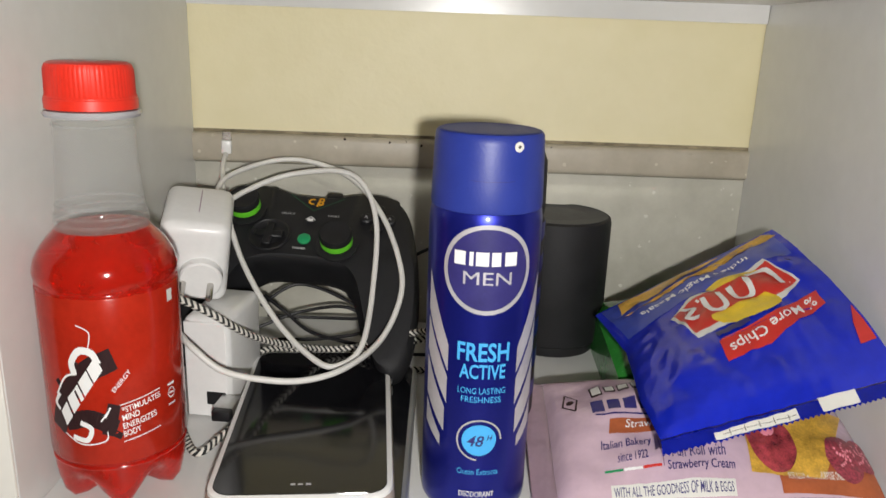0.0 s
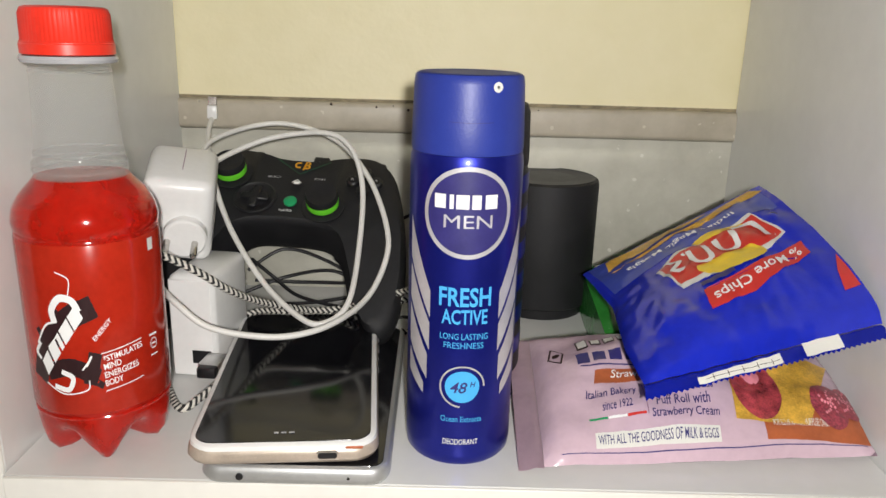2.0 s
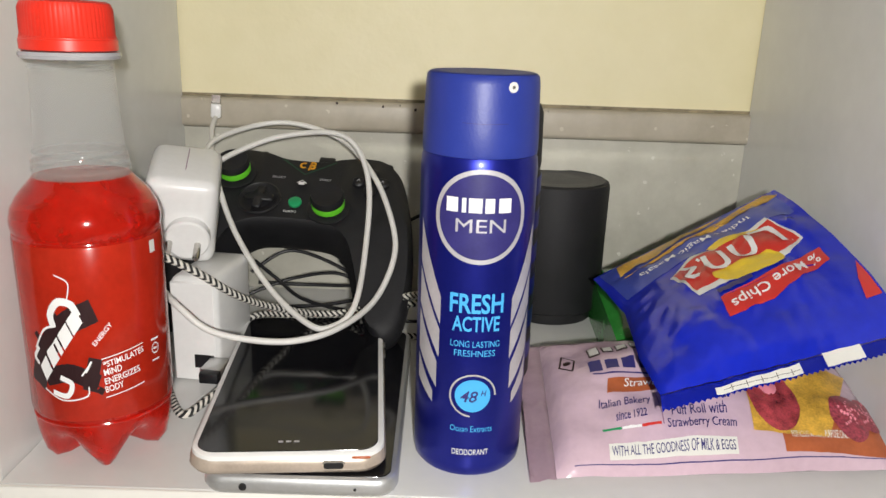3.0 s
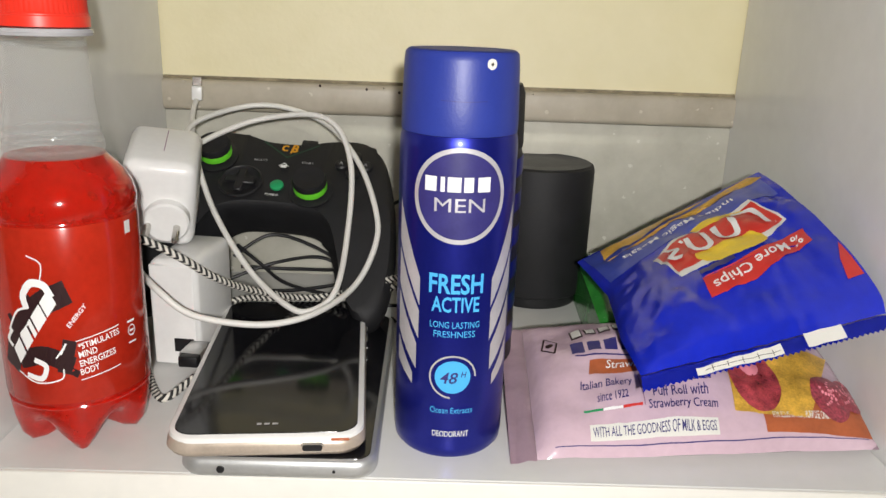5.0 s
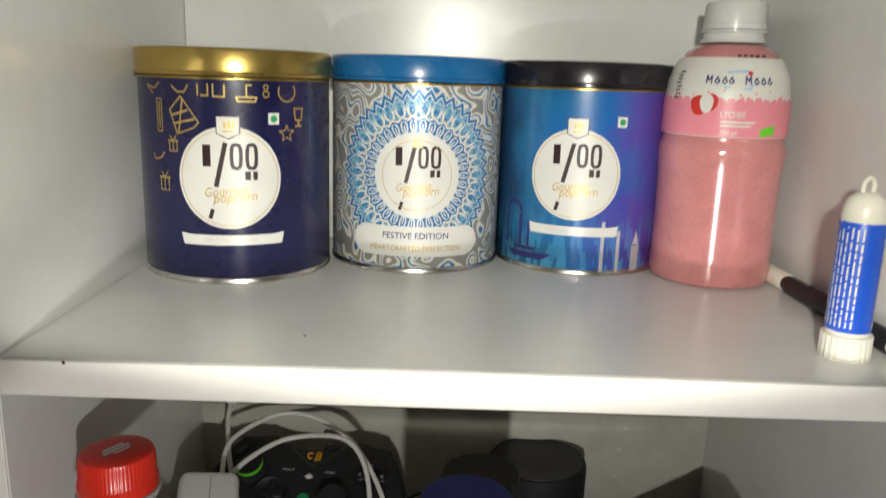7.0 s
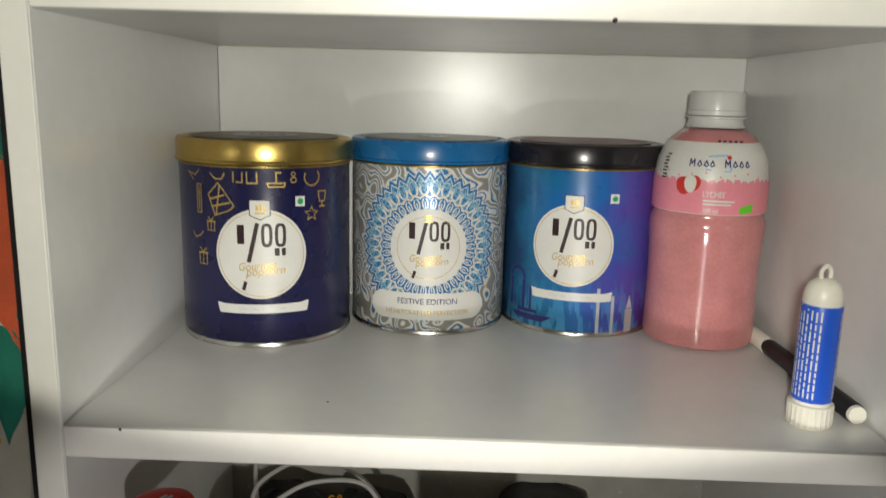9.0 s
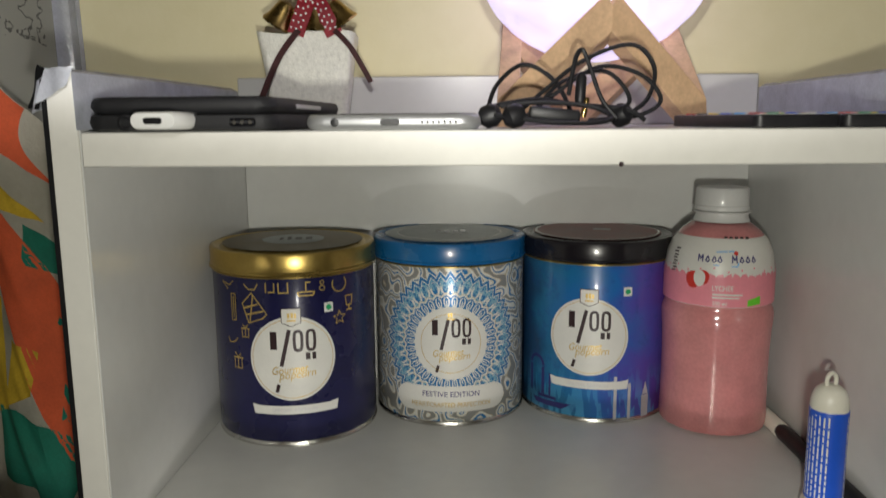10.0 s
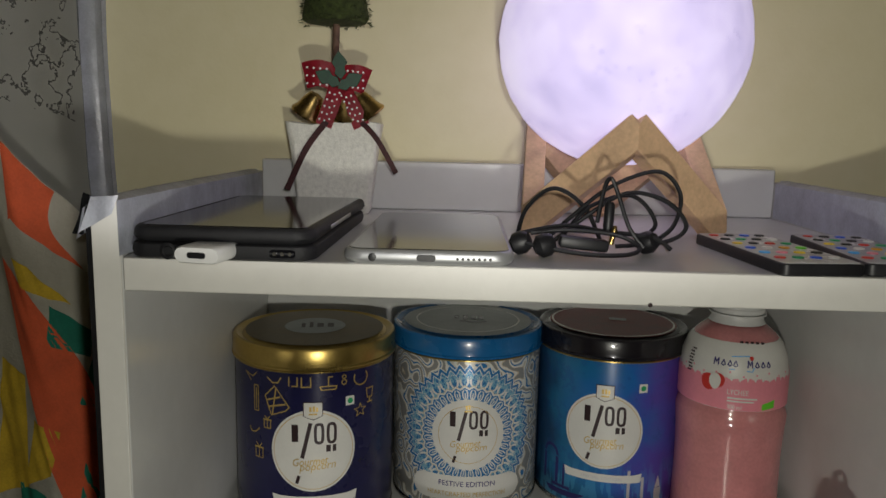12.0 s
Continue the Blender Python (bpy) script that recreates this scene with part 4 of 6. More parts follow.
def gamepad():
    m = Matrix.Translation((0.1010, 0.2060, 0.0950)) @ Euler((radians(34), radians(2), radians(-4))).to_matrix().to_4x4()
    t = thing("game_controller", "black wireless game controller leaning against the wall", "game controller", m)
    half = [(0.0, 0.036), (0.016, 0.037), (0.032, 0.042), (0.054, 0.043), (0.067, 0.034), (0.076, 0.014), (0.083, -0.016), (0.0875, -0.052), (0.0860, -0.084), (0.0770, -0.098), (0.0650, -0.092), (0.0560, -0.064), (0.0450, -0.037), (0.028, -0.026), (0.0, -0.024)]
    sm = [(p.x, p.y) for p in spline([(*p, 0) for p in half], 4)]
    outline = sm + [(-x, y) for x, y in sm[-2:0:-1]]
    outline = outline[::-1]
    bm = bmesh.new()
    layers = [(-0.036, 0.80), (-0.034, 0.88), (-0.026, 0.97), (-0.014, 1.0), (-0.006, 0.99), (-0.0015, 0.955), (0.0, 0.90)]
    rings = []
    for z, f in layers:
        rings.append([bm.verts.new((x * f, (y - 0.004) * f + 0.004, z + (-0.010 * max(0.0, (-y - 0.02) / 0.05)))) for x, y in outline])
    n = len(outline)
    for a, b in zip(rings, rings[1:]):
        for i in range(n):
            bm.faces.new((a[i], a[(i + 1) % n], b[(i + 1) % n], b[i]))
    for ring, nz in ((rings[0], -1), (rings[-1], 1)):
        rim = [bm.edges.get((ring[i], ring[(i + 1) % n])) for i in range(n)]
        bmesh.ops.triangle_fill(bm, edges=rim, normal=(0, 0, nz), use_beauty=True, use_dissolve=False)
    bmesh.ops.recalc_face_normals(bm, faces=bm.faces[:])
    body = part("body", bm, MATTBLACK, t)
    flat = lambda z: (lambda u, v: (u, v, z))
    for x, y in ((-0.0470, 0.0150), (0.0250, -0.0105)):
        part("stick_base", lathe([(0.0150, 0.0), (0.0150, 0.001), (0.0135, 0.0016)], 36), BLACK, t).matrix_basis = pose(x, y, 0.0)
        st = part("thumbstick", lathe([(0.0060, 0.001), (0.0060, 0.0080), (0.0112, 0.0086), (0.0117, 0.0110), (0.0106, 0.0138), (0.0060, 0.0128), (0.002, 0.0126)], 36), MATTBLACK, t, "black thumbstick")
        st.matrix_basis = pose(x, y, 0.0)
        part("ring", lathe([(0.0104, 0.0030), (0.0112, 0.0036), (0.0114, 0.0070), (0.0108, 0.0084), (0.0070, 0.0084)], 40), GREENPL, st, "bright green ring round the stick")
    part("direction_pad", lathe([(0.0150, 0.0), (0.0150, 0.0006), (0.0138, 0.0012), (0.0130, 0.0004), (0.0040, -0.0004)], 40), BLACK, t, "round black direction pad").matrix_basis = pose(-0.0245, -0.0065, 0.0003)
    part("pad_cross", joined(box(-0.010, 0.010, -0.0030, 0.0030, 0, 0.0022, 0.0008, 1), box(-0.0030, 0.0030, -0.010, 0.010, 0, 0.00225, 0.0008, 1)), BLACK, t).matrix_basis = pose(-0.0245, -0.0065, 0.0006)
    part("button", lathe([(0.0046, 0), (0.0046, 0.0014), (0.0038, 0.0020)], 24), GREENINK, t, "green glowing turbo button").matrix_basis = pose(0.0010, -0.0080, 0.0)
    part("button", lathe([(0.0032, 0), (0.0032, 0.0008), (0.0026, 0.0012)], 20), BLACK, t).matrix_basis = pose(0.0018, 0.0105, 0.0)
    part("print", laid(joined(stroke([(-0.0015, 0.0098), (0.0018, 0.0126), (0.0051, 0.0098)], 0.0006), rect(0.0018, 0.0096, 0.0042, 0.0026)), flat(0.0015)), WHITEINK, t, "small white house mark")
    for dx, dy in ((0.0, 0.0085), (0.0, -0.0085), (0.0085, 0.0), (-0.0085, 0.0)):
        bt = part("button", lathe([(0.0046, 0), (0.0046, 0.0026), (0.0034, 0.0036)], 24), BLACK, t)
        bt.matrix_basis = pose(0.0500 + dx, 0.0150 + dy, 0.0)
        part("print", laid(stroke([(-0.0010, -0.001), (0, 0.0012), (0.0010, -0.001)], 0.0005), flat(0.0038)), SILVERINK, bt)
    part("lettering", laid(words("SELECT", -0.0155, 0.0150, 0.0098, 0.0018, 0.01), flat(0.0005)), SILVERINK, t)
    part("lettering", laid(words("START", 0.0175, 0.0155, 0.0085, 0.0018, 0.01), flat(0.0005)), SILVERINK, t)
    part("lettering", laid(words("TURBO", -0.0010, -0.0165, 0.0094, 0.0019, 0.012), flat(0.0005)), WHITEINK, t)
    part("print", laid(joined(disk(-0.0005, 0.0282, 0.0016, 0.0030, 50, 310, rings=1), stroke([(0.0036, 0.0240), (0.0048, 0.0318)], 0.0014), disk(0.0060, 0.0302, 0.0008, 0.0022, rings=1, n=20), disk(0.0058, 0.0270, 0.0008, 0.0024, rings=1, n=20)), flat(0.0006)), ORANGEINK, t, "orange mark")
    part("print", laid(joined(stroke([(-0.0170, 0.0335), (0.0020, 0.0195)], 0.0011), stroke([(0.0220, 0.0335), (0.0020, 0.0195)], 0.0011)), flat(0.0004)), LEAFGREEN, t, "dark green V line")
    for s in (-1, 1):
        part("shoulder_button", box(-0.016, 0.016, -0.006, 0.006, -0.006, 0.006, 0.003, 2), BLACK, t).matrix_basis = pose(s * 0.046, 0.040, -0.012, 0, 0, -s * 8)
    part("pairing_knob", box(-0.006, 0.006, -0.003, 0.003, -0.004, 0.002, 0.0015, 2), BLACK, t).matrix_basis = pose(0.014, 0.0385, -0.004)
    return t


gamepad()

cord = thing("black_cord", "thin black cord lying in loose loops", "cable")
for i, pts in enumerate((((0.066, 0.212, 0.035), (0.090, 0.225, 0.048), (0.120, 0.222, 0.042), (0.145, 0.215, 0.028), (0.110, 0.220, 0.024), (0.070, 0.216, 0.026)),
                         ((0.064, 0.205, 0.020), (0.095, 0.215, 0.030), (0.130, 0.212, 0.036), (0.150, 0.208, 0.022), (0.118, 0.205, 0.014), (0.080, 0.204, 0.012)),
                         ((0.070, 0.208, 0.045), (0.085, 0.212, 0.030), (0.105, 0.205, 0.018), (0.140, 0.200, 0.012), (0.165, 0.205, 0.010), (0.130, 0.214, 0.046)),
                         ((0.060, 0.196, 0.006), (0.100, 0.198, 0.010), (0.150, 0.196, 0.008), (0.200, 0.200, 0.006), (0.255, 0.215, 0.004), (0.300, 0.262, 0.004)),
                         ((0.178, 0.232, 0.072), (0.196, 0.236, 0.078), (0.220, 0.240, 0.070), (0.255, 0.255, 0.040)))):
    part("wire", tube(pts, 0.0013, 8, 9), RUBBER, cord)


def speaker():
    t = thing("smart_speaker", "black cylindrical speaker with a recessed foot", "speaker", pose(0.2870, 0.2500, 0.0))
    part("body", lathe([(0.0370, 0.008), (0.0390, 0.0095), (0.0395, 0.012), (0.0400, 0.100), (0.0390, 0.1035), (0.0375, 0.1040)], 80), MATTBLACK, t, "matt black fabric body")
    part("foot", lathe([(0.0340, 0.0), (0.0345, 0.001), (0.0345, 0.0078)], 64), BLACK, t)
    part("top_plate", lathe([(0.0372, 0.1041), (0.0368, 0.1048), (0.0340, 0.1042), (0.010, 0.1040)], 64), BLACK, t, "black top with raised rim")
    return t


speaker()


# ---- packets ----
def patch_surface(p00, p10, p01, p11, bulge, seed, crease=0.0016, box_t=0.5):
    """A pillow-like sheet between four corners: (s, t) in 0..1 to a point."""
    p00, p10, p01, p11 = map(Vector, (p00, p10, p01, p11))
    up = (p10 - p00).cross(p01 - p00).normalized()

    def at(s, t, lift=0.0):
        p = p00.lerp(p10, s).lerp(p01.lerp(p11, s), t)
        e = max(0.0, 4 * s * (1 - s)) ** 0.42 * max(0.0, 4 * t * (1 - t)) ** box_t
        c = noise.noise(Vector((s * 5.0, t * 4.0, seed))) + 0.30 * abs(noise.noise(Vector((s * 24.0 - t * 9, t * 13.0 + s * 6, seed + 3)))) + 0.6 * abs(noise.noise(Vector((s * 9.0 + t * 4, t * 3.0 - s * 5, seed + 7))))
        edge = min(1.0, 8 * min(s, 1 - s, t, 1 - t))
        p = p + up * (bulge * e + crease * c * (0.35 + 0.65 * edge) + lift)
        p.x = min(p.x, W - 0.0005)
        return p
    return at


def pillow(at, under, n=44, m=36):
    bm = bmesh.new()
    tops = [[bm.verts.new(at(i / n, j / m)) for i in range(n + 1)] for j in range(m + 1)]
    for a, b in zip(tops, tops[1:]):
        for i in range(n):
            bm.faces.new((a[i], a[i + 1], b[i + 1], b[i]))
    bots = [[tops[j][i] if i in (0, n) or j in (0, m) else bm.verts.new(under(i / n, j / m)) for i in range(n + 1)] for j in range(m + 1)]
    for a, b in zip(bots, bots[1:]):
        for i in range(n):
            bm.faces.new((a[i], b[i], b[i + 1], a[i + 1]))
    bmesh.ops.recalc_face_normals(bm, faces=bm.faces[:])
    return bm


def crimp(at, edge, width, n=60, teeth=True, drop=0.0):
    """A flat crimped seal beyond an edge of a packet, with a saw-toothed rim."""
    bm = bmesh.new()
    rows = []
    for i in range(n + 1):
        f = i / n
        p = at(f, 0.0) if edge == "front" else at(0.0, f)
        q = at(f, 0.06) if edge == "front" else at(0.06, f)
        out = (p - q)
        out.z = 0
        out.z = drop * out.length
        out = out.normalized()
        tooth = (0.0012 if i % 2 else 0.0) if teeth else 0.0
        row = [p + Vector((0, 0, -0.0006)), p + out * width * 0.33 + Vector((0, 0, 0.0005)), p + out * width * 0.66 - Vector((0, 0, 0.0004)), p + out * (width - tooth)]
        rows.append([bm.verts.new(r) for r in row])
    for a, b in zip(rows, rows[1:]):
        for k in range(3):
            bm.faces.new((a[k], a[k + 1], b[k + 1], b[k]))
    bmesh.ops.solidify(bm, geom=bm.faces[:], thickness=0.0005)
    return bm


def crisp_bag():
    t = thing("crisps_bag", "glossy blue potato crisp bag lying upside down on other packets", "snack bag")
    p00, p10, p01, p11 = Vector((0.308, 0.015, 0.0475)), Vector((0.4362, 0.045, 0.071)), Vector((0.3050, 0.172, 0.052)), Vector((0.4180, 0.176, 0.116))
    up = (p10 - p00).cross(p01 - p00).normalized()

    def sheet_at(s, v, bulge, lift, crease):
        p = p00.lerp(p10, s).lerp(p01.lerp(p11, s), v)
        # fullest near the front seal, taut and flat towards the back edge; the back corner is a pulled-out tip
        across = max(0.0, 4 * s * (1 - s)) ** 0.55 if s < 0.5 else 1 - 0.30 * (2 * s - 1) ** 2
        full = across * (max(0.0, v) ** 0.42) * (max(0.0, 1 - v) ** 0.95) * 1.75
        p.x += 0.007 * (1 - s) ** 3 * max(0.0, 1 - abs(v - 0.62) / 0.38) * (1.0 if v < 0.98 else 0.0)
        ridge = abs(noise.noise(Vector((s * 4.0 + v * 3.0, v * 2.5 - s * 2.0, 4.0)))) - 0.25
        fine = abs(noise.noise(Vector((s * 13.0 - v * 7.0, v * 9.0 + s * 4.0, 8.0)))) - 0.2
        edge = min(1.0, 9 * min(s, 1 - s, v, 1 - v))
        radial = 0.5 * math.cos(v * 60.0 + s * 9.0) * math.exp(-s * 9.0) + 0.6 * math.cos(s * 70.0 + noise.noise(Vector((s * 6, v, 1))) * 3) * math.exp(-v * 8.0)
        p = p + up * (bulge * full + crease * (0.0050 * ridge + 0.0020 * fine + 0.0010 * radial) * (0.25 + 0.75 * edge) + lift)
        p.x = min(p.x, W - 0.0005)
        return p

    def at(s, v, lift=0.0):
        return sheet_at(s, v, 0.023, lift, 1.0)

    body = part("bag", pillow(at, lambda s, v: sheet_at(s, v, -0.005, 0.0, 0.0), 72, 56), BLUEFOIL, t, sharp=60.0)
    part("seal", crimp(at, "front", 0.0085, 90, drop=-0.9), BLUEFOIL, t, "saw-toothed blue seal")

    def on(lift):
        return lambda u, v: at(min(0.995, max(0.005, u)), min(0.995, max(0.005, v)), lift)

    # white and printed stretches of the seal, laid on it
    def on_seal(u, v):
        p, q = at(u, 0.0), at(u, 0.06)
        out = p - q
        out.z = 0
        out.z = -0.9 * out.length
        return p + out.normalized() * (0.0085 * v) + Vector((0, 0, 0.0016))
    part("print", laid(quad(((0.64, 0.10), (0.80, 0.10), (0.80, 0.95), (0.64, 0.95)), 14, 3), on_seal), PAPERWHITE, t, "white stretch of the seal")
    part("print", laid(quad(((0.20, 0.55), (0.54, 0.35), (0.54, 0.97), (0.20, 0.97)), 14, 3), on_seal), PAPERWHITE, t, "white printed table on the seal")
    part("print", laid(joined(*[rect(0.26 + 0.06 * i, 0.75, 0.003, 0.34, 1, 1) for i in range(5)], rect(0.38, 0.76, 0.30, 0.03, 8, 1)), lambda u, v: Vector(on_seal(u, v)) + Vector((0, 0, 0.0004))), DARKINK, t)
    # upside-down artwork
    part("print", laid(quad(((0.04, 0.66), (0.96, 0.74), (0.97, 0.985), (0.03, 0.985)), 40, 12), on(0.0003)), PALEBLUE, body, "pale blue back band")
    part("print", laid(quad(((0.10, 0.83), (0.62, 0.86), (0.98, 0.93), (0.93, 0.985)), 30, 6), on(0.0006)), CHIPGOLD, body, "golden potato crisp picture")
    part("print", laid(quad(((0.10, 0.87), (0.40, 0.90), (0.70, 0.975), (0.12, 0.975)), 30, 6), on(0.0009)), CHIPGOLD, body, "golden potato crisp picture")
    def ribbon(g):
        """Waisted ribbon badge, g wider than its core."""
        return [(0.27 - g, 0.60), (0.31, 0.395 - g * 1.6), (0.52, 0.41 - g * 1.6), (0.77, 0.475 - g * 1.6), (0.86 + g, 0.52), (0.81, 0.715 + g * 1.6), (0.60, 0.675 + g * 1.6), (0.40, 0.655 + g * 1.6)]
    def filled(pts, n=10):
        mid = (sum(p[0] for p in pts) / len(pts), sum(p[1] for p in pts) / len(pts))
        return joined(*[quad((mid, a, ((a[0] + b[0]) / 2, (a[1] + b[1]) / 2), b), n, n) for a, b in zip(pts, pts[1:] + pts[:1])])
    part("print", laid(filled(ribbon(0.018)), on(0.0004)), PAPERWHITE, body, "white halo of the badge")
    part("print", laid(filled(ribbon(0.0)), on(0.0008)), REDINK, body, "red ribbon badge")
    part("print", laid(disk(0.57, 0.435, 0, 0.165, 0, 360, rings=8, squash=0.50), on(0.0012)), YELLOWINK, body, "yellow lower half of the badge")
    part("print", laid(disk(0.62, 0.690, 0, 0.135, 0, 360, rings=6, squash=0.22), on(0.0010)), YELLOWINK, body, "yellow upper rim of the badge")
    part("print", laid(quad(((0.40, 0.46), (0.76, 0.50), (0.74, 0.58), (0.40, 0.54)), 16, 5), on(0.0015)), REDINK, body, "red ribbon across the badge")
    bars = [stroke([(0.35, 0.475), (0.31, 0.505), (0.36, 0.555), (0.32, 0.60)], 0.026, per=8), stroke([(0.43, 0.61), (0.43, 0.50), (0.50, 0.49), (0.51, 0.61)], 0.026, per=8), stroke([(0.57, 0.62), (0.57, 0.515), (0.64, 0.515), (0.66, 0.63)], 0.026, per=8), stroke([(0.79, 0.52), (0.78, 0.66), (0.68, 0.65)], 0.026, per=8), stroke([(0.405, 0.60), (0.40, 0.615)], 0.014)]
    part("print", laid(joined(*bars), on(0.0020)), WHITEINK, body, "white curled strokes on the ribbon")
    part("print", laid(quad(((0.36, 0.17), (0.56, 0.19), (0.89, 0.335), (0.37, 0.28)), 26, 8), on(0.0008)), REDINK, body, "red banner")
    part("print", laid(quad(((0.89, 0.335), (0.90, 0.43), (0.59, 0.315), (0.375, 0.285)), 26, 8), on(0.0008)), REDINK, body, "red banner")
    part("print", laid(quad(((0.38, 0.31), (0.54, 0.33), (0.54, 0.365), (0.38, 0.345)), 10, 4), on(0.0010)), NAVYINK, body, "dark fold of the banner")
    part("lettering", laid(words("% More Chips", 0, 0, 0.46, 0.070, 0.012), lambda u, v: at(0.625 - u, 0.283 - v - 0.33 * u + 0.25 * u * u, 0.0014)), WHITEINK, body)
    part("lettering", laid(words("India's Magic Masala", 0, 0, 0.60, 0.048, 0.006), lambda u, v: at(0.46 - u, 0.785 - v - 0.08 * u, 0.0012)), WHITEINK, body)
    part("print", laid(quad(((0.90, 0.10), (0.985, 0.12), (0.985, 0.30), (0.93, 0.20)), 6, 8), on(0.0006)), REDINK, body, "red patch at the bag's end")
    return t


crisp_bag()


def green_packet():
    t = thing("green_packet", "green foil packet with grey edge under the blue bag", "snack bag")
    at = patch_surface((0.313, 0.125, 0.028), (0.400, 0.165, 0.034), (0.318, 0.245, 0.034), (0.400, 0.262, 0.040), 0.006, 9.0, 0.001)
    below = patch_surface((0.313, 0.125, 0.003), (0.400, 0.165, 0.003), (0.318, 0.245, 0.003), (0.400, 0.262, 0.003), 0.0, 9.0, 0.0)
    bm = bmesh.new()
    n = 16
    a = [[bm.verts.new(at(i / n, j / n)) for i in range(n + 1)] for j in range(n + 1)]
    b = [[bm.verts.new((*below(i / n, j / n).xy, 0.0)) for i in range(n + 1)] for j in range(n + 1)]
    for g, flip in ((a, False), (b, True)):
        for r, s in zip(g, g[1:]):
            for i in range(n):
                q = (r[i], r[i + 1], s[i + 1], s[i])
                bm.faces.new(q[::-1] if flip else q)
    for i in range(n):
        for r, s in ((a[0], b[0]), (b[-1], a[-1])):
            bm.faces.new((r[i], s[i], s[i + 1], r[i + 1]))
        bm.faces.new((a[i][0], a[i + 1][0], b[i + 1][0], b[i][0]))
        bm.faces.new((a[i][n], b[i][n], b[i + 1][n], a[i + 1][n]))
    bmesh.ops.recalc_face_normals(bm, faces=bm.faces[:])
    part("packet", bm, GREENFOIL, t)
    return t


green_packet()


def cake_packet():
    t = thing("cake_packet", "glossy lilac puff roll packet with pastry picture", "snack packet", pose(0.0, 0.0, 0.0))
    c = ((0.262, 0.0110, 0.003), (0.436, 0.026, 0.005), (0.264, 0.116, 0.026), (0.436, 0.122, 0.030))
    at = patch_surface(*c, 0.020, 3.0, 0.0040, 0.50)
    below = patch_surface(*c, -0.009, 4.0, 0.0)
    body = part("packet", pillow(at, below), PINKFOIL, t)
    part("seal", crimp(at, "side", 0.013, 40, False, -0.15), PINKFOIL, t, "crimped lilac end seal")

    def on(lift):
        return lambda u, v: at(u, max(0.004, v * 0.93 - 0.045), lift)

    def write(text, s, v, w, h, mat, bold=0.008, shear=0.0, slope=0.0):
        part("lettering", laid(words(text, 0, 0, w, h, bold, shear), lambda a, b: at(s + a, max(0.004, (v + b + slope * a) * 0.93 - 0.045), 0.0009)), mat, body)

    # brand word as plain blocks with a dark outline
    part("print", laid(joined(*[rect(0.16 + 0.045 * i, 0.875, 0.036, 0.085 if i else 0.12, 3, 3) for i in range(4)]), on(0.0006)), DARKINK, body)
    part("print", laid(joined(*[rect(0.16 + 0.045 * i, 0.878, 0.028, 0.060 if i else 0.09, 3, 3) for i in range(4)]), on(0.0009)), PAPERWHITE, body, "pale blocks")
    part("print", laid(joined(*[rect(0.150 + 0.052 * i, 0.70, 0.040, 0.11 if i == 0 else 0.085, 3, 3) for i in range(4)]), on(0.0007)), NAVYINK, body, "navy blocks")
    part("print", laid(stroke([(0.14, 0.625), (0.33, 0.625)], 0.010, per=6), on(0.0006)), NAVYINK, body)
    part("print", laid(quad(((0.17, 0.49), (0.45, 0.49), (0.44, 0.60), (0.18, 0.59)), 14, 4), on(0.0006)), BROWNINK, body, "brown name plate")
    write("Strawberry", 0.31, 0.545, 0.17, 0.075, WHITEINK, 0.006, 0.3)
    write("Italian Bakery", 0.215, 0.405, 0.155, 0.075, NAVYINK, 0.004, 0.2)
    write("since 1922", 0.225, 0.315, 0.09, 0.055, NAVYINK, 0.004, 0.2)
    part("print", laid(rect(0.165, 0.245, 0.055, 0.014, 4, 1), on(0.0006)), GREENINK, body)
    part("print", laid(rect(0.222, 0.245, 0.055, 0.014, 4, 1), on(0.0006)), WHITEINK, body)
    part("print", laid(rect(0.279, 0.245, 0.055, 0.014, 4, 1), on(0.0006)), REDINK, body)
    part("print", laid(stroke([(0.313, 0.24), (0.313, 0.45)], 0.003, per=6), on(0.0006)), LILACDARK, body)
    write("Soft and Delicious", 0.425, 0.415, 0.205, 0.070, NAVYINK, 0.004, 0.2)
    write("Puff Roll with", 0.425, 0.325, 0.165, 0.070, NAVYINK, 0.004, 0.2)
    write("Strawberry Cream", 0.425, 0.235, 0.205, 0.070, NAVYINK, 0.004, 0.2)
    part("print", laid(rect(0.335, 0.130, 0.37, 0.075, 18, 3), on(0.0005)), PAPERWHITE, body, "white strip")
    write("WITH ALL THE GOODNESS OF MILK & EGGS", 0.335, 0.130, 0.355, 0.045, NAVYINK, 0.004)
    part("print", laid(stroke([(0.05, 0.078), (0.35, 0.070), (0.65, 0.076), (0.97, 0.085)], 0.004, per=10), on(0.0006)), NAVYINK, body, "thin dark line")
    part("print", laid(quad(((0.66, 0.10), (0.985, 0.09), (0.985, 0.34), (0.66, 0.25)), 16, 6), on(0.0005)), BROWNINK, body, "brown ribbon")
    write("FOR ILLUSTRATION PURPOSE ONLY", 0.775, 0.185, 0.175, 0.040, PAPERWHITE, 0.006)
    part("print", laid(quad(((0.575, 0.20), (0.80, 0.17), (0.97, 0.68), (0.60, 0.70)), 18, 12), on(0.0009)), PASTRY, body, "golden puff pastry picture")
    part("print", laid(disk(0.665, 0.41, 0, 0.078, squash=2.7, rings=6), on(0.0013)), JAM, body, "red jam filling picture")
    part("print", laid(disk(0.66, 0.49, 0, 0.030, squash=2.2, rings=3), on(0.0015)), PINKINK, body, "cream swirl")
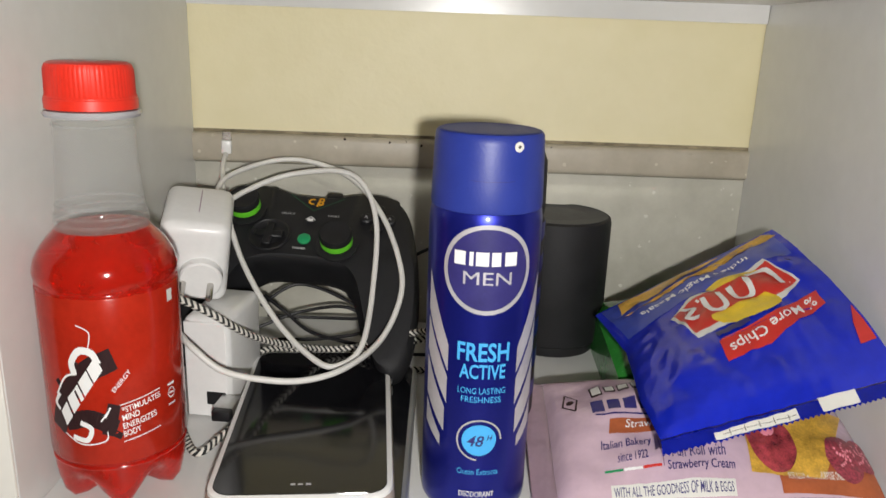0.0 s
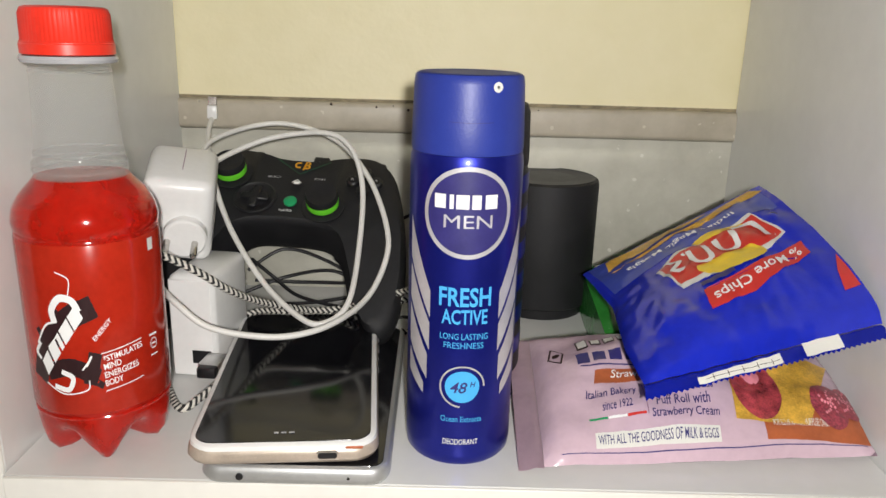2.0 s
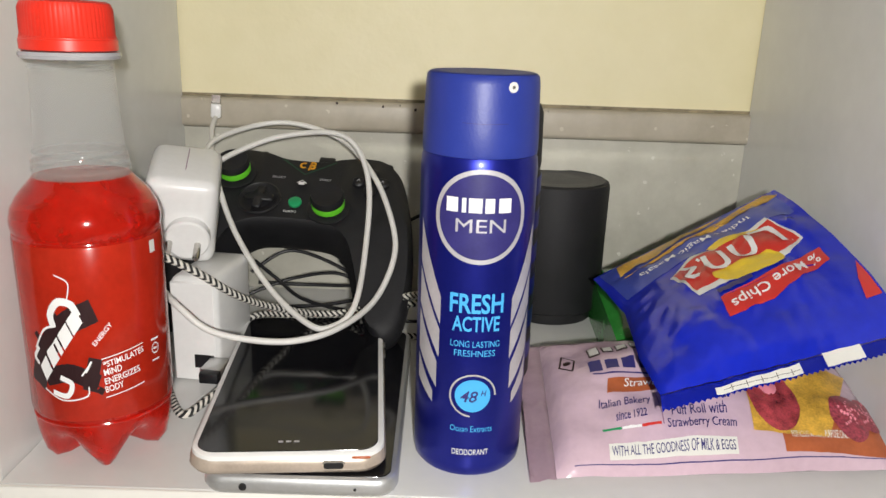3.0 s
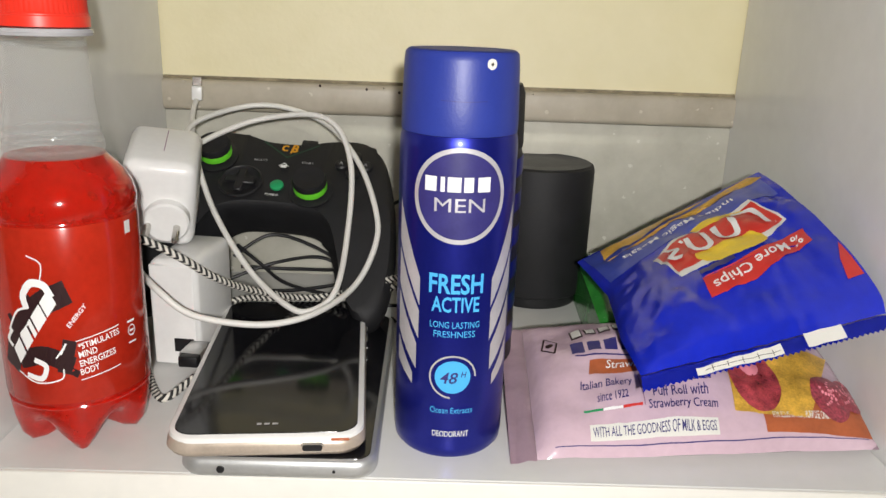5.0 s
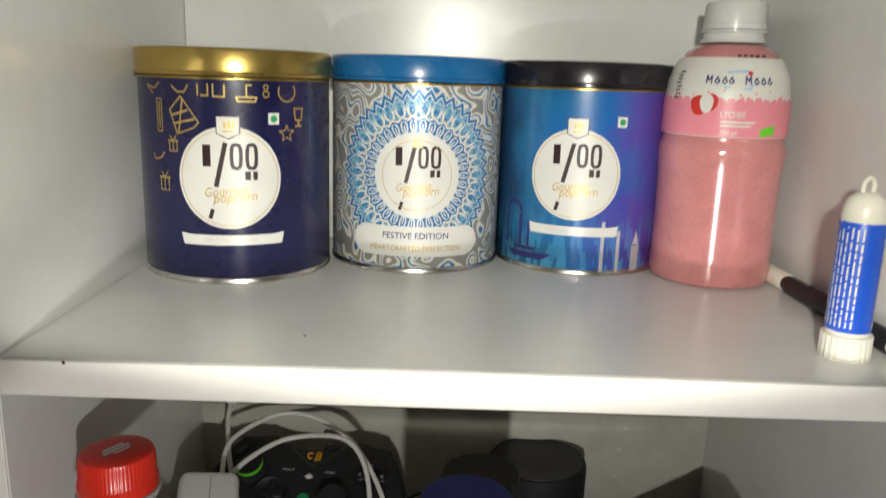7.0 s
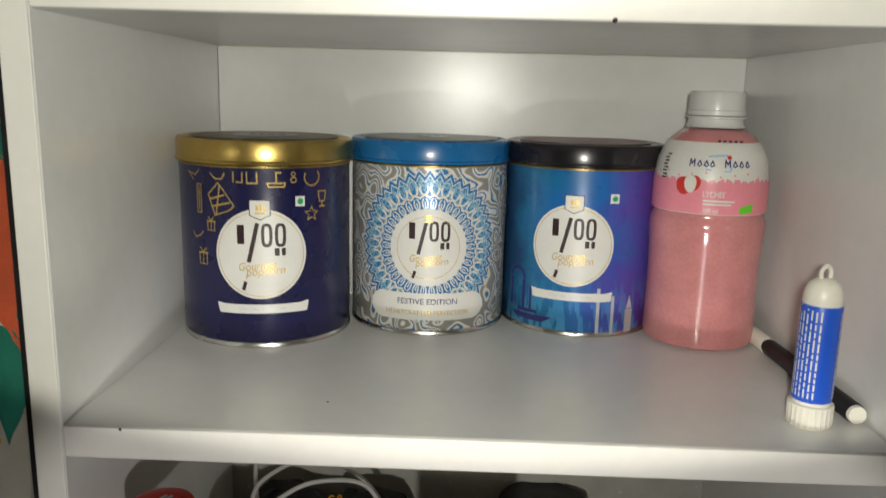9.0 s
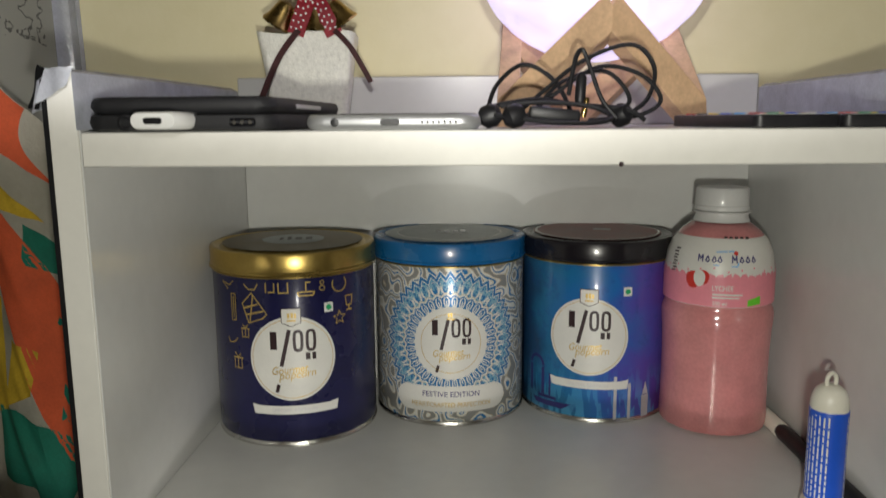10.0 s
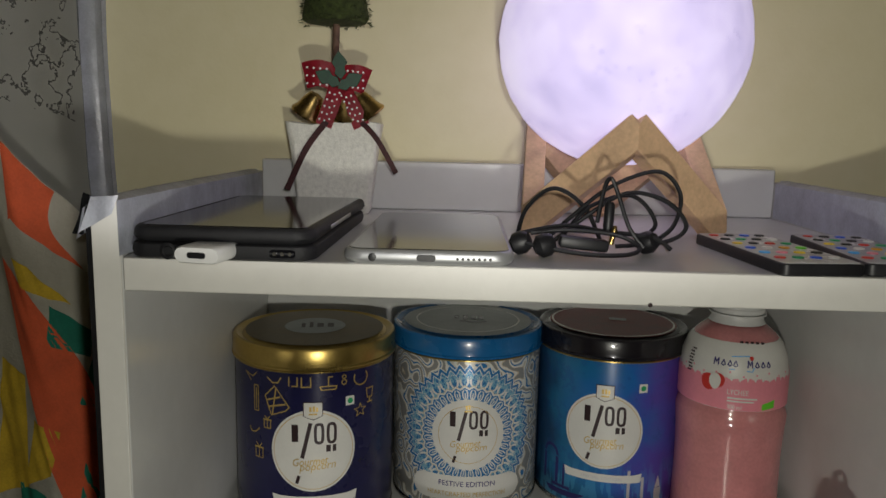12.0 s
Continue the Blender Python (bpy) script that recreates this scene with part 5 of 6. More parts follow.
    for u, v, r in ((0.885, 0.30, 0.060), (0.955, 0.34, 0.045)):
        part("print", laid(disk(u, v, 0, r, squash=2.5, rings=6), on(0.0013)), BERRY, body, "strawberry picture")
    part("print", laid(joined(*[disk(u + 0.042 * math.cos(k) * (k % 5) / 5, v + 0.105 * math.sin(k) * (k % 5) / 5, 0, 0.0042, n=8, rings=1, squash=2.2) for u, v in ((0.885, 0.30), (0.955, 0.34)) for k in range(1, 24)]), on(0.0016)), PINKINK, body, "berry seeds")
    part("print", laid(joined(stroke([(0.045, 0.78), (0.080, 0.70), (0.095, 0.82), (0.060, 0.90)], 0.006, True), disk(0.070, 0.80, 0, 0.012, squash=2)), on(0.0007)), DARKINK, body)
    return t


cake_packet()


# ---- middle shelf ----
def tin(x, y, r, label, body_mat, lid_mat, lid_top, turn):
    t = thing("popcorn_tin", label, "tin", pose(x, y, MID, 0, 0, turn), "popcorn tins")
    h = 0.1425
    b = part("body", lathe([(r - 0.0010, 0.0040), (r - 0.0003, 0.0046), (r, 0.0055), (r, h - 0.018)], 96), body_mat, t)
    part("base_rim", lathe([(r - 0.0030, 0.0006), (r - 0.0008, 0.0), (r + 0.0006, 0.0010), (r + 0.0006, 0.0030), (r - 0.0004, 0.0042)], 96), TINRIM, t, "bright metal base rim")
    part("neck_bead", lathe([(r - 0.0004, h - 0.0186), (r + 0.0004, h - 0.0180), (r + 0.0004, h - 0.0172), (r - 0.0004, h - 0.0168)], 96), GOLDLID, t)
    lid = part("lid", lathe([(r + 0.0004, h - 0.0166), (r + 0.0022, h - 0.0160), (r + 0.0024, h - 0.0146), (r + 0.0015, h - 0.0136), (r + 0.0015, h - 0.0022), (r + 0.0006, h - 0.0004), (r - 0.0012, h), (r - 0.0030, h - 0.0012), (r - 0.0055, h - 0.0020), (r - 0.0075, h - 0.0006), (r - 0.012, h - 0.0003), (0.004, h)], 96), lid_mat, t)
    part("lid_print", laid(disk(0, 0, 0, r - 0.0078, rings=3), lambda u, v: (u, v, h + 0.0003)), lid_top, lid)
    return t, b, lid, h


def badge(b, r, cz, R, ring=False):
    """Round white badge with a dark mark of plain bars, gold words and a shield."""
    on, on2 = cyl(r, cz), cyl(r, cz, lift=0.0005)
    part("print", laid(disk(0, 0, 0, R, rings=10), on), PAPERWHITE, b, "round white badge")
    part("print", laid(disk(0, 0, R * 0.93, R * 0.945, n=72, rings=1) if not ring else disk(0, 0, R * 0.80, R * 0.815, n=72, rings=1), on2), GOLDINK, b)
    k = R / 0.031
    bars = [rect(-0.0130 * k, 0.0135 * k, 0.0048 * k, 0.0130 * k, 2, 3), stroke([(-0.0020 * k, 0.0205 * k), (-0.0078 * k, -0.0045 * k)], 0.0028 * k), stroke([(-0.0105 * k, -0.0195 * k), (-0.0118 * k, -0.0240 * k)], 0.0024 * k)]
    for cx in (0.0042 * k, 0.0132 * k):
        bars.append(stroke([(cx + dx * k, (0.0131 + dz) * k) for dx, dz in ((-0.0024, -0.0050), (-0.0024, 0.0050), (0.0, 0.0070), (0.0024, 0.0050), (0.0024, -0.0050), (0.0, -0.0070))], 0.0021 * k, True, 3))
    bars += [rect(0.0108 * k, 0.0016 * k, 0.0032 * k, 0.0052 * k, 2, 1), rect(0.0152 * k, 0.0016 * k, 0.0026 * k, 0.0052 * k, 2, 1)]
    part("print", laid(joined(*bars), on2), DARKINK, b, "black mark of plain bars")
    part("lettering", laid(words("Gourmet", -0.0020 * k, -0.0078 * k, 0.0255 * k, 0.0058 * k, 0.004, 0.25, 4), on2), GOLDINK, b)
    part("lettering", laid(words("popcorn", 0.0030 * k, -0.0132 * k, 0.0265 * k, 0.0056 * k, 0.004, 0.25, 4), on2), GOLDINK, b)


def shield(b, r, z, mat):
    on2, on3 = cyl(r, z, lift=0.0006), cyl(r, z, lift=0.0009)
    part("print", laid(joined(quad(((-0.0070, -0.004), (0.0070, -0.004), (0.0070, 0.0065), (-0.0070, 0.0065)), 4, 2), quad(((-0.0070, -0.004), (0.0, -0.0072), (0.0070, -0.004), (0.0, -0.0039)), 4, 2)), on2), DARKINK, b)
    part("print", laid(joined(quad(((-0.0064, -0.0037), (0.0064, -0.0037), (0.0064, 0.0060), (-0.0064, 0.0060)), 4, 2), quad(((-0.0064, -0.0037), (0.0, -0.0065), (0.0064, -0.0037), (0.0, -0.0036)), 4, 2)), on3), PAPERWHITE, b, "small white shield")
    part("print", laid(joined(rect(-0.0018, 0.0012, 0.0016, 0.0036, 2, 1), rect(0.0006, 0.0014, 0.0016, 0.0040, 2, 1), rect(0.0028, 0.0010, 0.0014, 0.0032, 2, 1), rect(0.0, -0.0024, 0.0060, 0.0011, 2, 1)), cyl(r, z, lift=0.0012)), mat, b)


def veg_mark(b, r, u, z):
    part("print", laid(rect(u, z, 0.0068, 0.0068, 4, 2), cyl(r, lift=0.0004)), PAPERWHITE, b, "white square mark")
    part("print", laid(disk(u, z, 0, 0.0021, n=20, rings=2), cyl(r, lift=0.0007)), GREENINK, b, "green dot")


def banner(b, r, z, w, text, mat=PAPERWHITE):
    part("print", laid(joined(rect(0.0006, z, w, 0.0064, 20, 2), quad(((-w / 2 - 0.0005, z - 0.0030), (-w / 2 + 0.004, z - 0.0030), (-w / 2 + 0.004, z + 0.0032), (-w / 2 - 0.0020, z + 0.0040)), 2, 2), quad(((w / 2 - 0.003, z - 0.0030), (w / 2 + 0.0022, z - 0.0030), (w / 2 + 0.0036, z + 0.0042), (w / 2 - 0.003, z + 0.0032)), 2, 2)), cyl(r, lift=0.0004)), mat, b, "white ribbon")
    part("lettering", laid(words(text, 0, z, w * 0.55, 0.0026, 0.006), cyl(r, lift=0.0007)), SILVERINK, b)


t, b, lid, h = tin(0.0622, 0.1890, 0.0608, "navy popcorn tin with gold lid and gold party icons", NAVYTIN, GOLDLID, GOLDDARK, 10.0)
badge(b, 0.0608, 0.0665, 0.0310)
shield(b, 0.0608, 0.0970, GOLDINK)
veg_mark(b, 0.0608, 0.0270, 0.1020)
banner(b, 0.0608, 0.0285, 0.0580, "SPECIAL EDITION")
gold = []
for x, z, s in ((-0.0345, 0.0855, 1.0), (-0.0425, 0.0625, 1.25)):  # presents
    gold += [stroke([(x - 0.0028 * s, z - 0.004 * s), (x + 0.0028 * s, z - 0.004 * s), (x + 0.0028 * s, z + 0.002 * s), (x - 0.0028 * s, z + 0.002 * s)], 0.0007, True), stroke([(x, z - 0.004 * s), (x, z + 0.002 * s)], 0.0007), stroke([(x - 0.0034 * s, z + 0.0022 * s), (x + 0.0034 * s, z + 0.0022 * s)], 0.0010), stroke([(x, z + 0.0024 * s), (x - 0.0022 * s, z + 0.0050 * s)], 0.0007), stroke([(x, z + 0.0024 * s), (x + 0.0022 * s, z + 0.0050 * s)], 0.0007)]
star = []
for i in range(10):
    rr = 0.0052 if i % 2 == 0 else 0.0022
    star.append((0.0355 + rr * math.sin(math.pi * i / 5), 0.0930 + rr * math.cos(math.pi * i / 5)))
gold += [stroke(star, 0.0006, True), stroke([(-0.0310, 0.0920), (-0.0360, 0.1060), (-0.0280, 0.1140), (-0.0170, 0.0990), (-0.0200, 0.0960)], 0.0008, True), stroke([(-0.0330, 0.0980), (-0.0200, 0.1010)], 0.0012), stroke([(-0.0340, 0.1030), (-0.0240, 0.1060)], 0.0012), stroke([(-0.0300, 0.0930), (-0.0270, 0.1120)], 0.0010), stroke([(-0.0465, 0.0930), (-0.0425, 0.0930), (-0.0425, 0.1120), (-0.0465, 0.1120)], 0.0008, True), stroke([(-0.0445, 0.0950), (-0.0445, 0.1100)], 0.0009)]
gold += [stroke([(-0.0170, 0.1150), (-0.0170, 0.1215)], 0.0009), stroke([(-0.0110, 0.1215), (-0.0110, 0.1150), (-0.0150, 0.1150)], 0.0009), stroke([(-0.0080, 0.1215), (-0.0080, 0.1145), (-0.0015, 0.1145), (-0.0015, 0.1215)], 0.0009), stroke([(0.0060, 0.1120), (0.0160, 0.1120), (0.0170, 0.1145), (0.0050, 0.1145)], 0.0008, True), stroke([(0.0110, 0.1145), (0.0110, 0.1215), (0.0140, 0.1215)], 0.0008), disk(0.0225, 0.1165, 0.0014, 0.0022, n=18, rings=1), disk(0.0225, 0.1205, 0.0010, 0.0017, n=18, rings=1), disk(0.0360, 0.1180, 0.0052, 0.0062, 150, 400, 30, 1), stroke([(0.0410, 0.1080), (0.0475, 0.1080), (0.0465, 0.1010), (0.0420, 0.1010)], 0.0009, True), stroke([(0.0442, 0.1010), (0.0442, 0.0975)], 0.0012), stroke([(0.0420, 0.0975), (0.0465, 0.0975)], 0.0010), stroke([(-0.0340, 0.1200), (-0.0300, 0.1165), (-0.0255, 0.1165), (-0.0230, 0.1205)], 0.0009), stroke([(-0.0520, 0.0790), (-0.0500, 0.0760), (-0.0450, 0.0770), (-0.0420, 0.0800)], 0.0009, per=4), stroke([(-0.0500, 0.1150), (-0.0560, 0.1200), (-0.0480, 0.1180), (-0.0440, 0.1215)], 0.0008)]
part("print", laid(joined(*gold), cyl(0.0608, lift=0.0004)), GOLDINK, b, "gold outline icons of gifts, star and cups")
part("print", laid(disk(0.0, 0.002, 0, 0.0235, rings=3), lambda u, v: (u, v, h + 0.0006)), LIDGREY, lid, "pale round print on the lid")
part("print", laid(joined(rect(-0.009, 0.002, 0.003, 0.013, 1, 1), rect(-0.003, 0.003, 0.003, 0.016, 1, 1), rect(0.004, 0.002, 0.005, 0.012, 1, 1), rect(0.012, 0.002, 0.005, 0.012, 1, 1)), lambda u, v: (u, v, h + 0.0009)), DARKINK, lid)

t, b, lid, h = tin(0.1812, 0.2280, 0.0600, "white and blue mandala popcorn tin with blue lid", mandala(0.0600, 0.0665), BLUELID, LIDGREY, 2.5)
badge(b, 0.0600, 0.0665, 0.0285, True)
part("print", laid(joined(rect(-0.0015, 0.0885, 0.0014, 0.0032, 1, 1), rect(0.0006, 0.0888, 0.0014, 0.0036, 1, 1), rect(0.0, 0.0855, 0.0060, 0.0010, 1, 1)), cyl(0.0600, lift=0.0008)), GOLDINK, b)
part("print", laid(joined(rect(0, 0.0225, 0.070, 0.0205, 24, 4), disk(-0.035, 0.0225, 0, 0.010, n=24, rings=3), disk(0.035, 0.0225, 0, 0.010, n=24, rings=3)), cyl(0.0600, lift=0.0004)), PAPERWHITE, b, "white plaque")
part("lettering", laid(words("FESTIVE EDITION", 0, 0.0265, 0.0440, 0.0042, 0.006), cyl(0.0600, lift=0.0008)), NAVYINK, b)
part("lettering", laid(words("HEARTCRAFTED PERFECTION", 0, 0.0180, 0.0620, 0.0036, 0.003), cyl(0.0600, lift=0.0008)), GOLDINK, b)
part("print", laid(disk(0.0, 0.0, 0.0415, 0.0425, rings=1), lambda u, v: (u, v, h + 0.0006)), TINRIM, lid)
part("print", laid(joined(rect(-0.009, 0.004, 0.004, 0.011, 1, 1), rect(-0.002, 0.003, 0.004, 0.014, 1, 1), rect(0.005, 0.004, 0.004, 0.011, 1, 1), rect(0.011, 0.004, 0.004, 0.011, 1, 1), rect(0.004, -0.010, 0.022, 0.003, 1, 1)), lambda u, v: (u, v, h + 0.0008)), BLACKLID, lid, "dark print on the lid")

t, b, lid, h = tin(0.3015, 0.2360, 0.0592, "blue and violet watercolour popcorn tin with black lid", watercolour(0.0592), BLACKLID, LIDRED, -13.0)
badge(b, 0.0592, 0.0690, 0.0305)
shield(b, 0.0592, 0.1000, GOLDINK)
veg_mark(b, 0.0592, 0.0290, 0.1045)
banner(b, 0.0592, 0.0310, 0.0570, "SPECIAL EDITION")
on = cyl(0.0592, lift=0.0003)
pale = [rect(0.0215, 0.020, 0.0024, 0.036, 2, 3), rect(0.0330, 0.017, 0.0024, 0.030, 2, 3), rect(0.0272, 0.030, 0.012, 0.002, 3, 1), rect(0.0480, 0.012, 0.007, 0.018, 3, 2), quad(((0.0450, 0.0215), (0.0510, 0.0215), (0.0482, 0.0310), (0.0478, 0.0310)), 2, 2)]
part("print", laid(joined(*pale), on), SILVERINK, b, "pale columns and spire")
dark = [disk(-0.045, 0.0400, 0.006, 0.0085, 0, 180, 20, 1), rect(-0.0518, 0.028, 0.0030, 0.022, 2, 2), rect(-0.0380, 0.028, 0.0030, 0.022, 2, 2), rect(-0.0310, 0.026, 0.0020, 0.018, 2, 2), quad(((-0.046, 0.0085), (-0.020, 0.0085), (-0.012, 0.0135), (-0.050, 0.0125)), 8, 2), rect(-0.034, 0.0155, 0.018, 0.0025, 4, 1)]
part("print", laid(joined(*dark), on), NAVYINK, b, "dark arches and boat")
part("print", laid(disk(0.0, 0.0, 0.0485, 0.0500, rings=1), lambda u, v: (u, v, h + 0.0006)), TINRIM, lid)
part("print", laid(rect(0.004, 0.006, 0.014, 0.008, 2, 2), lambda u, v: (u, v, h + 0.0006)), LIDGREY, lid)


def pink_bottle():
    t = thing("juice_bottle", "pink lychee juice bottle with frosted cap and wrap label", "bottle", pose(0.3875, 0.1915, MID, 0, 0, -8))
    body = [(0.030, 0.0015), (0.0355, 0.0), (0.0392, 0.0020), (0.0404, 0.007), (0.0398, 0.018), (0.0394, 0.040), (0.0396, 0.060), (0.0402, 0.075), (0.0410, 0.086), (0.0408, 0.0905), (0.0394, 0.0945), (0.0384, 0.0975), (0.0390, 0.1005), (0.0392, 0.121), (0.0374, 0.134), (0.0335, 0.1435), (0.0280, 0.1510), (0.0210, 0.1560)]
    b = part("drink", lathe(body, 80), PINKDRINK, t, "cloudy pink drink")
    part("neck", lathe([(0.0205, 0.1572), (0.0190, 0.1600), (0.0186, 0.1630), (0.0208, 0.1636), (0.0208, 0.1647), (0.0170, 0.1649)], 56), FROSTCAP, t, "clear neck")
    part("cap", lathe([(0.0188, 0.1650), (0.0197, 0.1656), (0.0197, 0.1686), (0.0191, 0.1692), (0.0191, 0.1806), (0.0181, 0.1821), (0.008, 0.1824)], 96, lambda a, r, z: (r * (1 + (0.008 * math.cos(48 * a) if 0.1690 < z < 0.1808 else 0)), z)), FROSTCAP, t, "ribbed frosted white cap")
    lab = part("label", lathe([(0.0392, 0.0985), (0.0396, 0.1005), (0.0397, 0.1210), (0.0380, 0.1340), (0.0341, 0.1435), (0.0312, 0.1475), (0.0308, 0.1475)], 80), PAPERWHITE, t, "white and pink wrap label")
    def on(lift):
        def f(u, v):
            z = 0.0990 + (v - 0.1056) * 1.65 if v < 0.1188 else 0.1208 + (v - 0.1188) * 1.05
            k = 0.0397 if z < 0.121 else (0.0397 - 0.0017 * (z - 0.121) / 0.013 if z < 0.134 else 0.0380 - 0.0039 * (z - 0.134) / 0.0095)
            a = u * 1.15 / 0.0396
            return ((k + lift) * math.sin(a), -(k + lift) * math.cos(a), z)
        return f
    teeth = [quad(((-0.060 + 0.0048 * i, 0.1188), (-0.060 + 0.0048 * (i + 1), 0.1188), (-0.060 + 0.0048 * (i + 1) - 0.001, 0.1200 + 0.0022 * ((i * 7) % 5) / 5), (-0.060 + 0.0048 * i + 0.001, 0.1198 + 0.0026 * ((i * 3) % 4) / 4)), 2, 1) for i in range(25)]
    part("print", laid(joined(rect(0, 0.1122, 0.120, 0.0132, 60, 3), *teeth, *[disk(-0.05 + 0.0083 * i, 0.1225 + 0.0012 * (i % 3), 0, 0.0007, n=8, rings=1) for i in range(13)]), on(0.0004)), PINKINK, lab, "pink lower band with splashes")
    part("print", laid(joined(*[stroke([(x - 0.0014, 0.1290), (x - 0.0013, 0.1335), (x, 0.1305), (x + 0.0013, 0.1335), (x + 0.0014, 0.1290)] if i % 4 == 0 else [(x - 0.0012, 0.1300), (x, 0.1328), (x + 0.0012, 0.1300), (x, 0.1290)], 0.0008, i % 4 != 0) for i, x in enumerate((-0.0175, -0.0130, -0.0090, -0.0055, 0.0035, 0.0080, 0.0120, 0.0160))]), on(0.0005)), NAVYINK, lab, "dark brand strokes")
    part("print", laid(stroke([(-0.0080, 0.1355), (0.0030, 0.1365), (0.0040, 0.1345)], 0.0006), on(0.0006)), CYANINK, lab)
    part("print", laid(stroke([(-0.0090, 0.1270), (0.0050, 0.1262), (0.0060, 0.1290)], 0.0006), on(0.0006)), CYANINK, lab, "thin blue frame")
    part("print", laid(disk(0.0045, 0.1352, 0, 0.0014, n=14, rings=2), on(0.0007)), REDINK, lab, "red dot")
    part("print", laid(joined(disk(-0.0210, 0.1175, 0, 0.0048, n=24, rings=3, squash=0.9), disk(-0.0150, 0.1190, 0, 0.0040, n=20, rings=2)), on(0.0007)), REDINK, lab, "red lychee shell")
    part("print", laid(disk(-0.0170, 0.1185, 0, 0.0036, n=20, rings=2, squash=1.2), on(0.0010)), PAPERWHITE, lab, "white lychee flesh")
    part("lettering", laid(words("LYCHEE", -0.0030, 0.1140, 0.0125, 0.0024, 0.01), on(0.0007)), PAPERWHITE, lab)
    part("print", laid(joined(rect(0.0, 0.1112, 0.0180, 0.0008, 6, 1), rect(-0.001, 0.1098, 0.0160, 0.0007, 6, 1)), on(0.0007)), PAPERWHITE, lab)
    part("lettering", laid(words("300 ml", -0.0045, 0.1072, 0.0085, 0.0020, 0.008), on(0.0007)), PAPERWHITE, lab)
    part("print", laid(quad(((0.0125, 0.1060), (0.0215, 0.1068), (0.0215, 0.1105), (0.0125, 0.1088)), 4, 2), on(0.0007)), GREENPL, lab, "green leaf mark")
    part("print", laid(joined(*[rect(-0.037 + 0.0008 * (i % 2), 0.1200 + 0.0022 * i, 0.0040, 0.0010, 2, 1) for i in range(8)]), on(0.0006)), DARKINK, lab)
    part("print", laid(joined(*[rect(-0.002 + 0.0036 * i, 0.1485, 0.0022, 0.0016, 1, 1) for i in range(5)]), lambda u, v: (u, -0.0322, v)), DARKINK, b)
    return t


pink_bottle()


def glue():
    t = thing("glue_stick", "white glue stick with blue label standing on ribbed base", "glue stick", pose(0.4045, 0.0370, MID, 0, -0.5, 18))
    part("base", lathe([(0.0112, 0.0), (0.0118, 0.0006), (0.0118, 0.0125), (0.0110, 0.0132)], 72, lambda a, r, z: (r * (1 + (0.02 * math.cos(24 * a) if 0.0005 < z < 0.0126 else 0)), z)), IVORY, t, "ribbed ivory turning base")
    b = part("barrel", lathe([(0.0100, 0.0132), (0.0102, 0.0140), (0.0102, 0.0720), (0.0098, 0.0760), (0.0080, 0.0805), (0.0045, 0.0832), (0.001, 0.0836)], 48), IVORY, t)
    part("loop", tube([(-0.0030, 0, 0.0825), (-0.0030, 0, 0.0875), (0, 0, 0.0900), (0.0030, 0, 0.0875), (0.0030, 0, 0.0825)], 0.0012, 8, 8), IVORY, t, "hanging loop")
    lab = part("label", lathe([(0.01035, 0.0150), (0.0105, 0.0154), (0.0105, 0.0690), (0.01035, 0.0694)], 48), GLUEBLUE, t, "blue label with fine white print")
    random.seed(11)
    lines = []
    for i in range(26):
        u = -0.0315 + 0.0024 * i
        if abs(u + 0.002) < 0.0045:
            continue
        z = 0.0175
        while z < 0.066:
            w = random.uniform(0.002, 0.007)
            lines.append(rect(u, z + w / 2, 0.0009, min(w, 0.0665 - z), 1, 1))
            z += w + 0.0011
    part("print", laid(joined(*lines), cyl(0.0105, lift=0.0002)), PAPERWHITE, lab, "fine lines of print")
    return t


glue()


def pen():
    t = thing("marker_pen", "black and white marker pen lying against the wall side", "pen", look((0.4300, 0.034, MID + 0.0062), (0.4230, 0.3, MID + 0.0062)) @ pose(0, 0, 0, 180, 0, 0))
    part("barrel", lathe([(0.0052, 0.003), (0.0058, 0.004), (0.0058, 0.115), (0.0050, 0.119)], 32), BLACK, t, "black barrel")
    part("end_plug", lathe([(0.0030, 0.0), (0.0050, 0.0004), (0.0052, 0.003)], 32), IVORY, t, "white end plug")
    part("cap", lathe([(0.0054, 0.119), (0.0060, 0.120), (0.0058, 0.170), (0.0040, 0.178), (0.0025, 0.180)], 32), IVORY, t, "white cap")
    return t


pen()


# ---- top shelf ----
t = thing("smartphone", "phone in a thick black case lying under another phone", "phone", pose(0.0535, 0.0880, TOP, 0, 0, 0))
part("case", slab(rrect(0.098, 0.186, 0.011), [(0, 0.003), (0.0012, 0.0008), (0.0045, 0), (0.0078, 0.0006), (0.0086, 0.0018)]), MATTBLACK, t, "matt black case")
part("jack_opening", lathe([(0.0044, 0), (0.0044, 0.0008), (0.0030, 0.0011), (0.0020, 0.0002)], 24), BLACK, t).matrix_basis = pose(-0.0265, -0.0923, 0.0045, 90, 0, 0)
part("speaker_slot", slab(rrect(0.0140, 0.0046, 0.0020), [(0, 0), (0.0006, 0.0003)]), GLASS_BLACK, t).matrix_basis = pose(0.0325, -0.0923, 0.0045, 90, 0, 0)
for i in range(3):
    part("speaker_hole", lathe([(0.0010, 0), (0.0010, 0.0004)], 10), STEEL, t).matrix_basis = pose(0.0285 + 0.004 * i, -0.0930, 0.0045, 90, 0, 0)
t, b = phone("smartphone", "black phone with glossy screen lying on another phone", pose(0.0540, 0.0890, TOP + 0.0088, 0, 0, -0.4), 0.097, 0.186, 0.0082, MATTBLACK, 0.011, True, 0.005)
part("side_slot", box(0.0481, 0.0488, -0.045, 0.020, 0.0028, 0.0052, 0.0003, 1), SILVER, t)

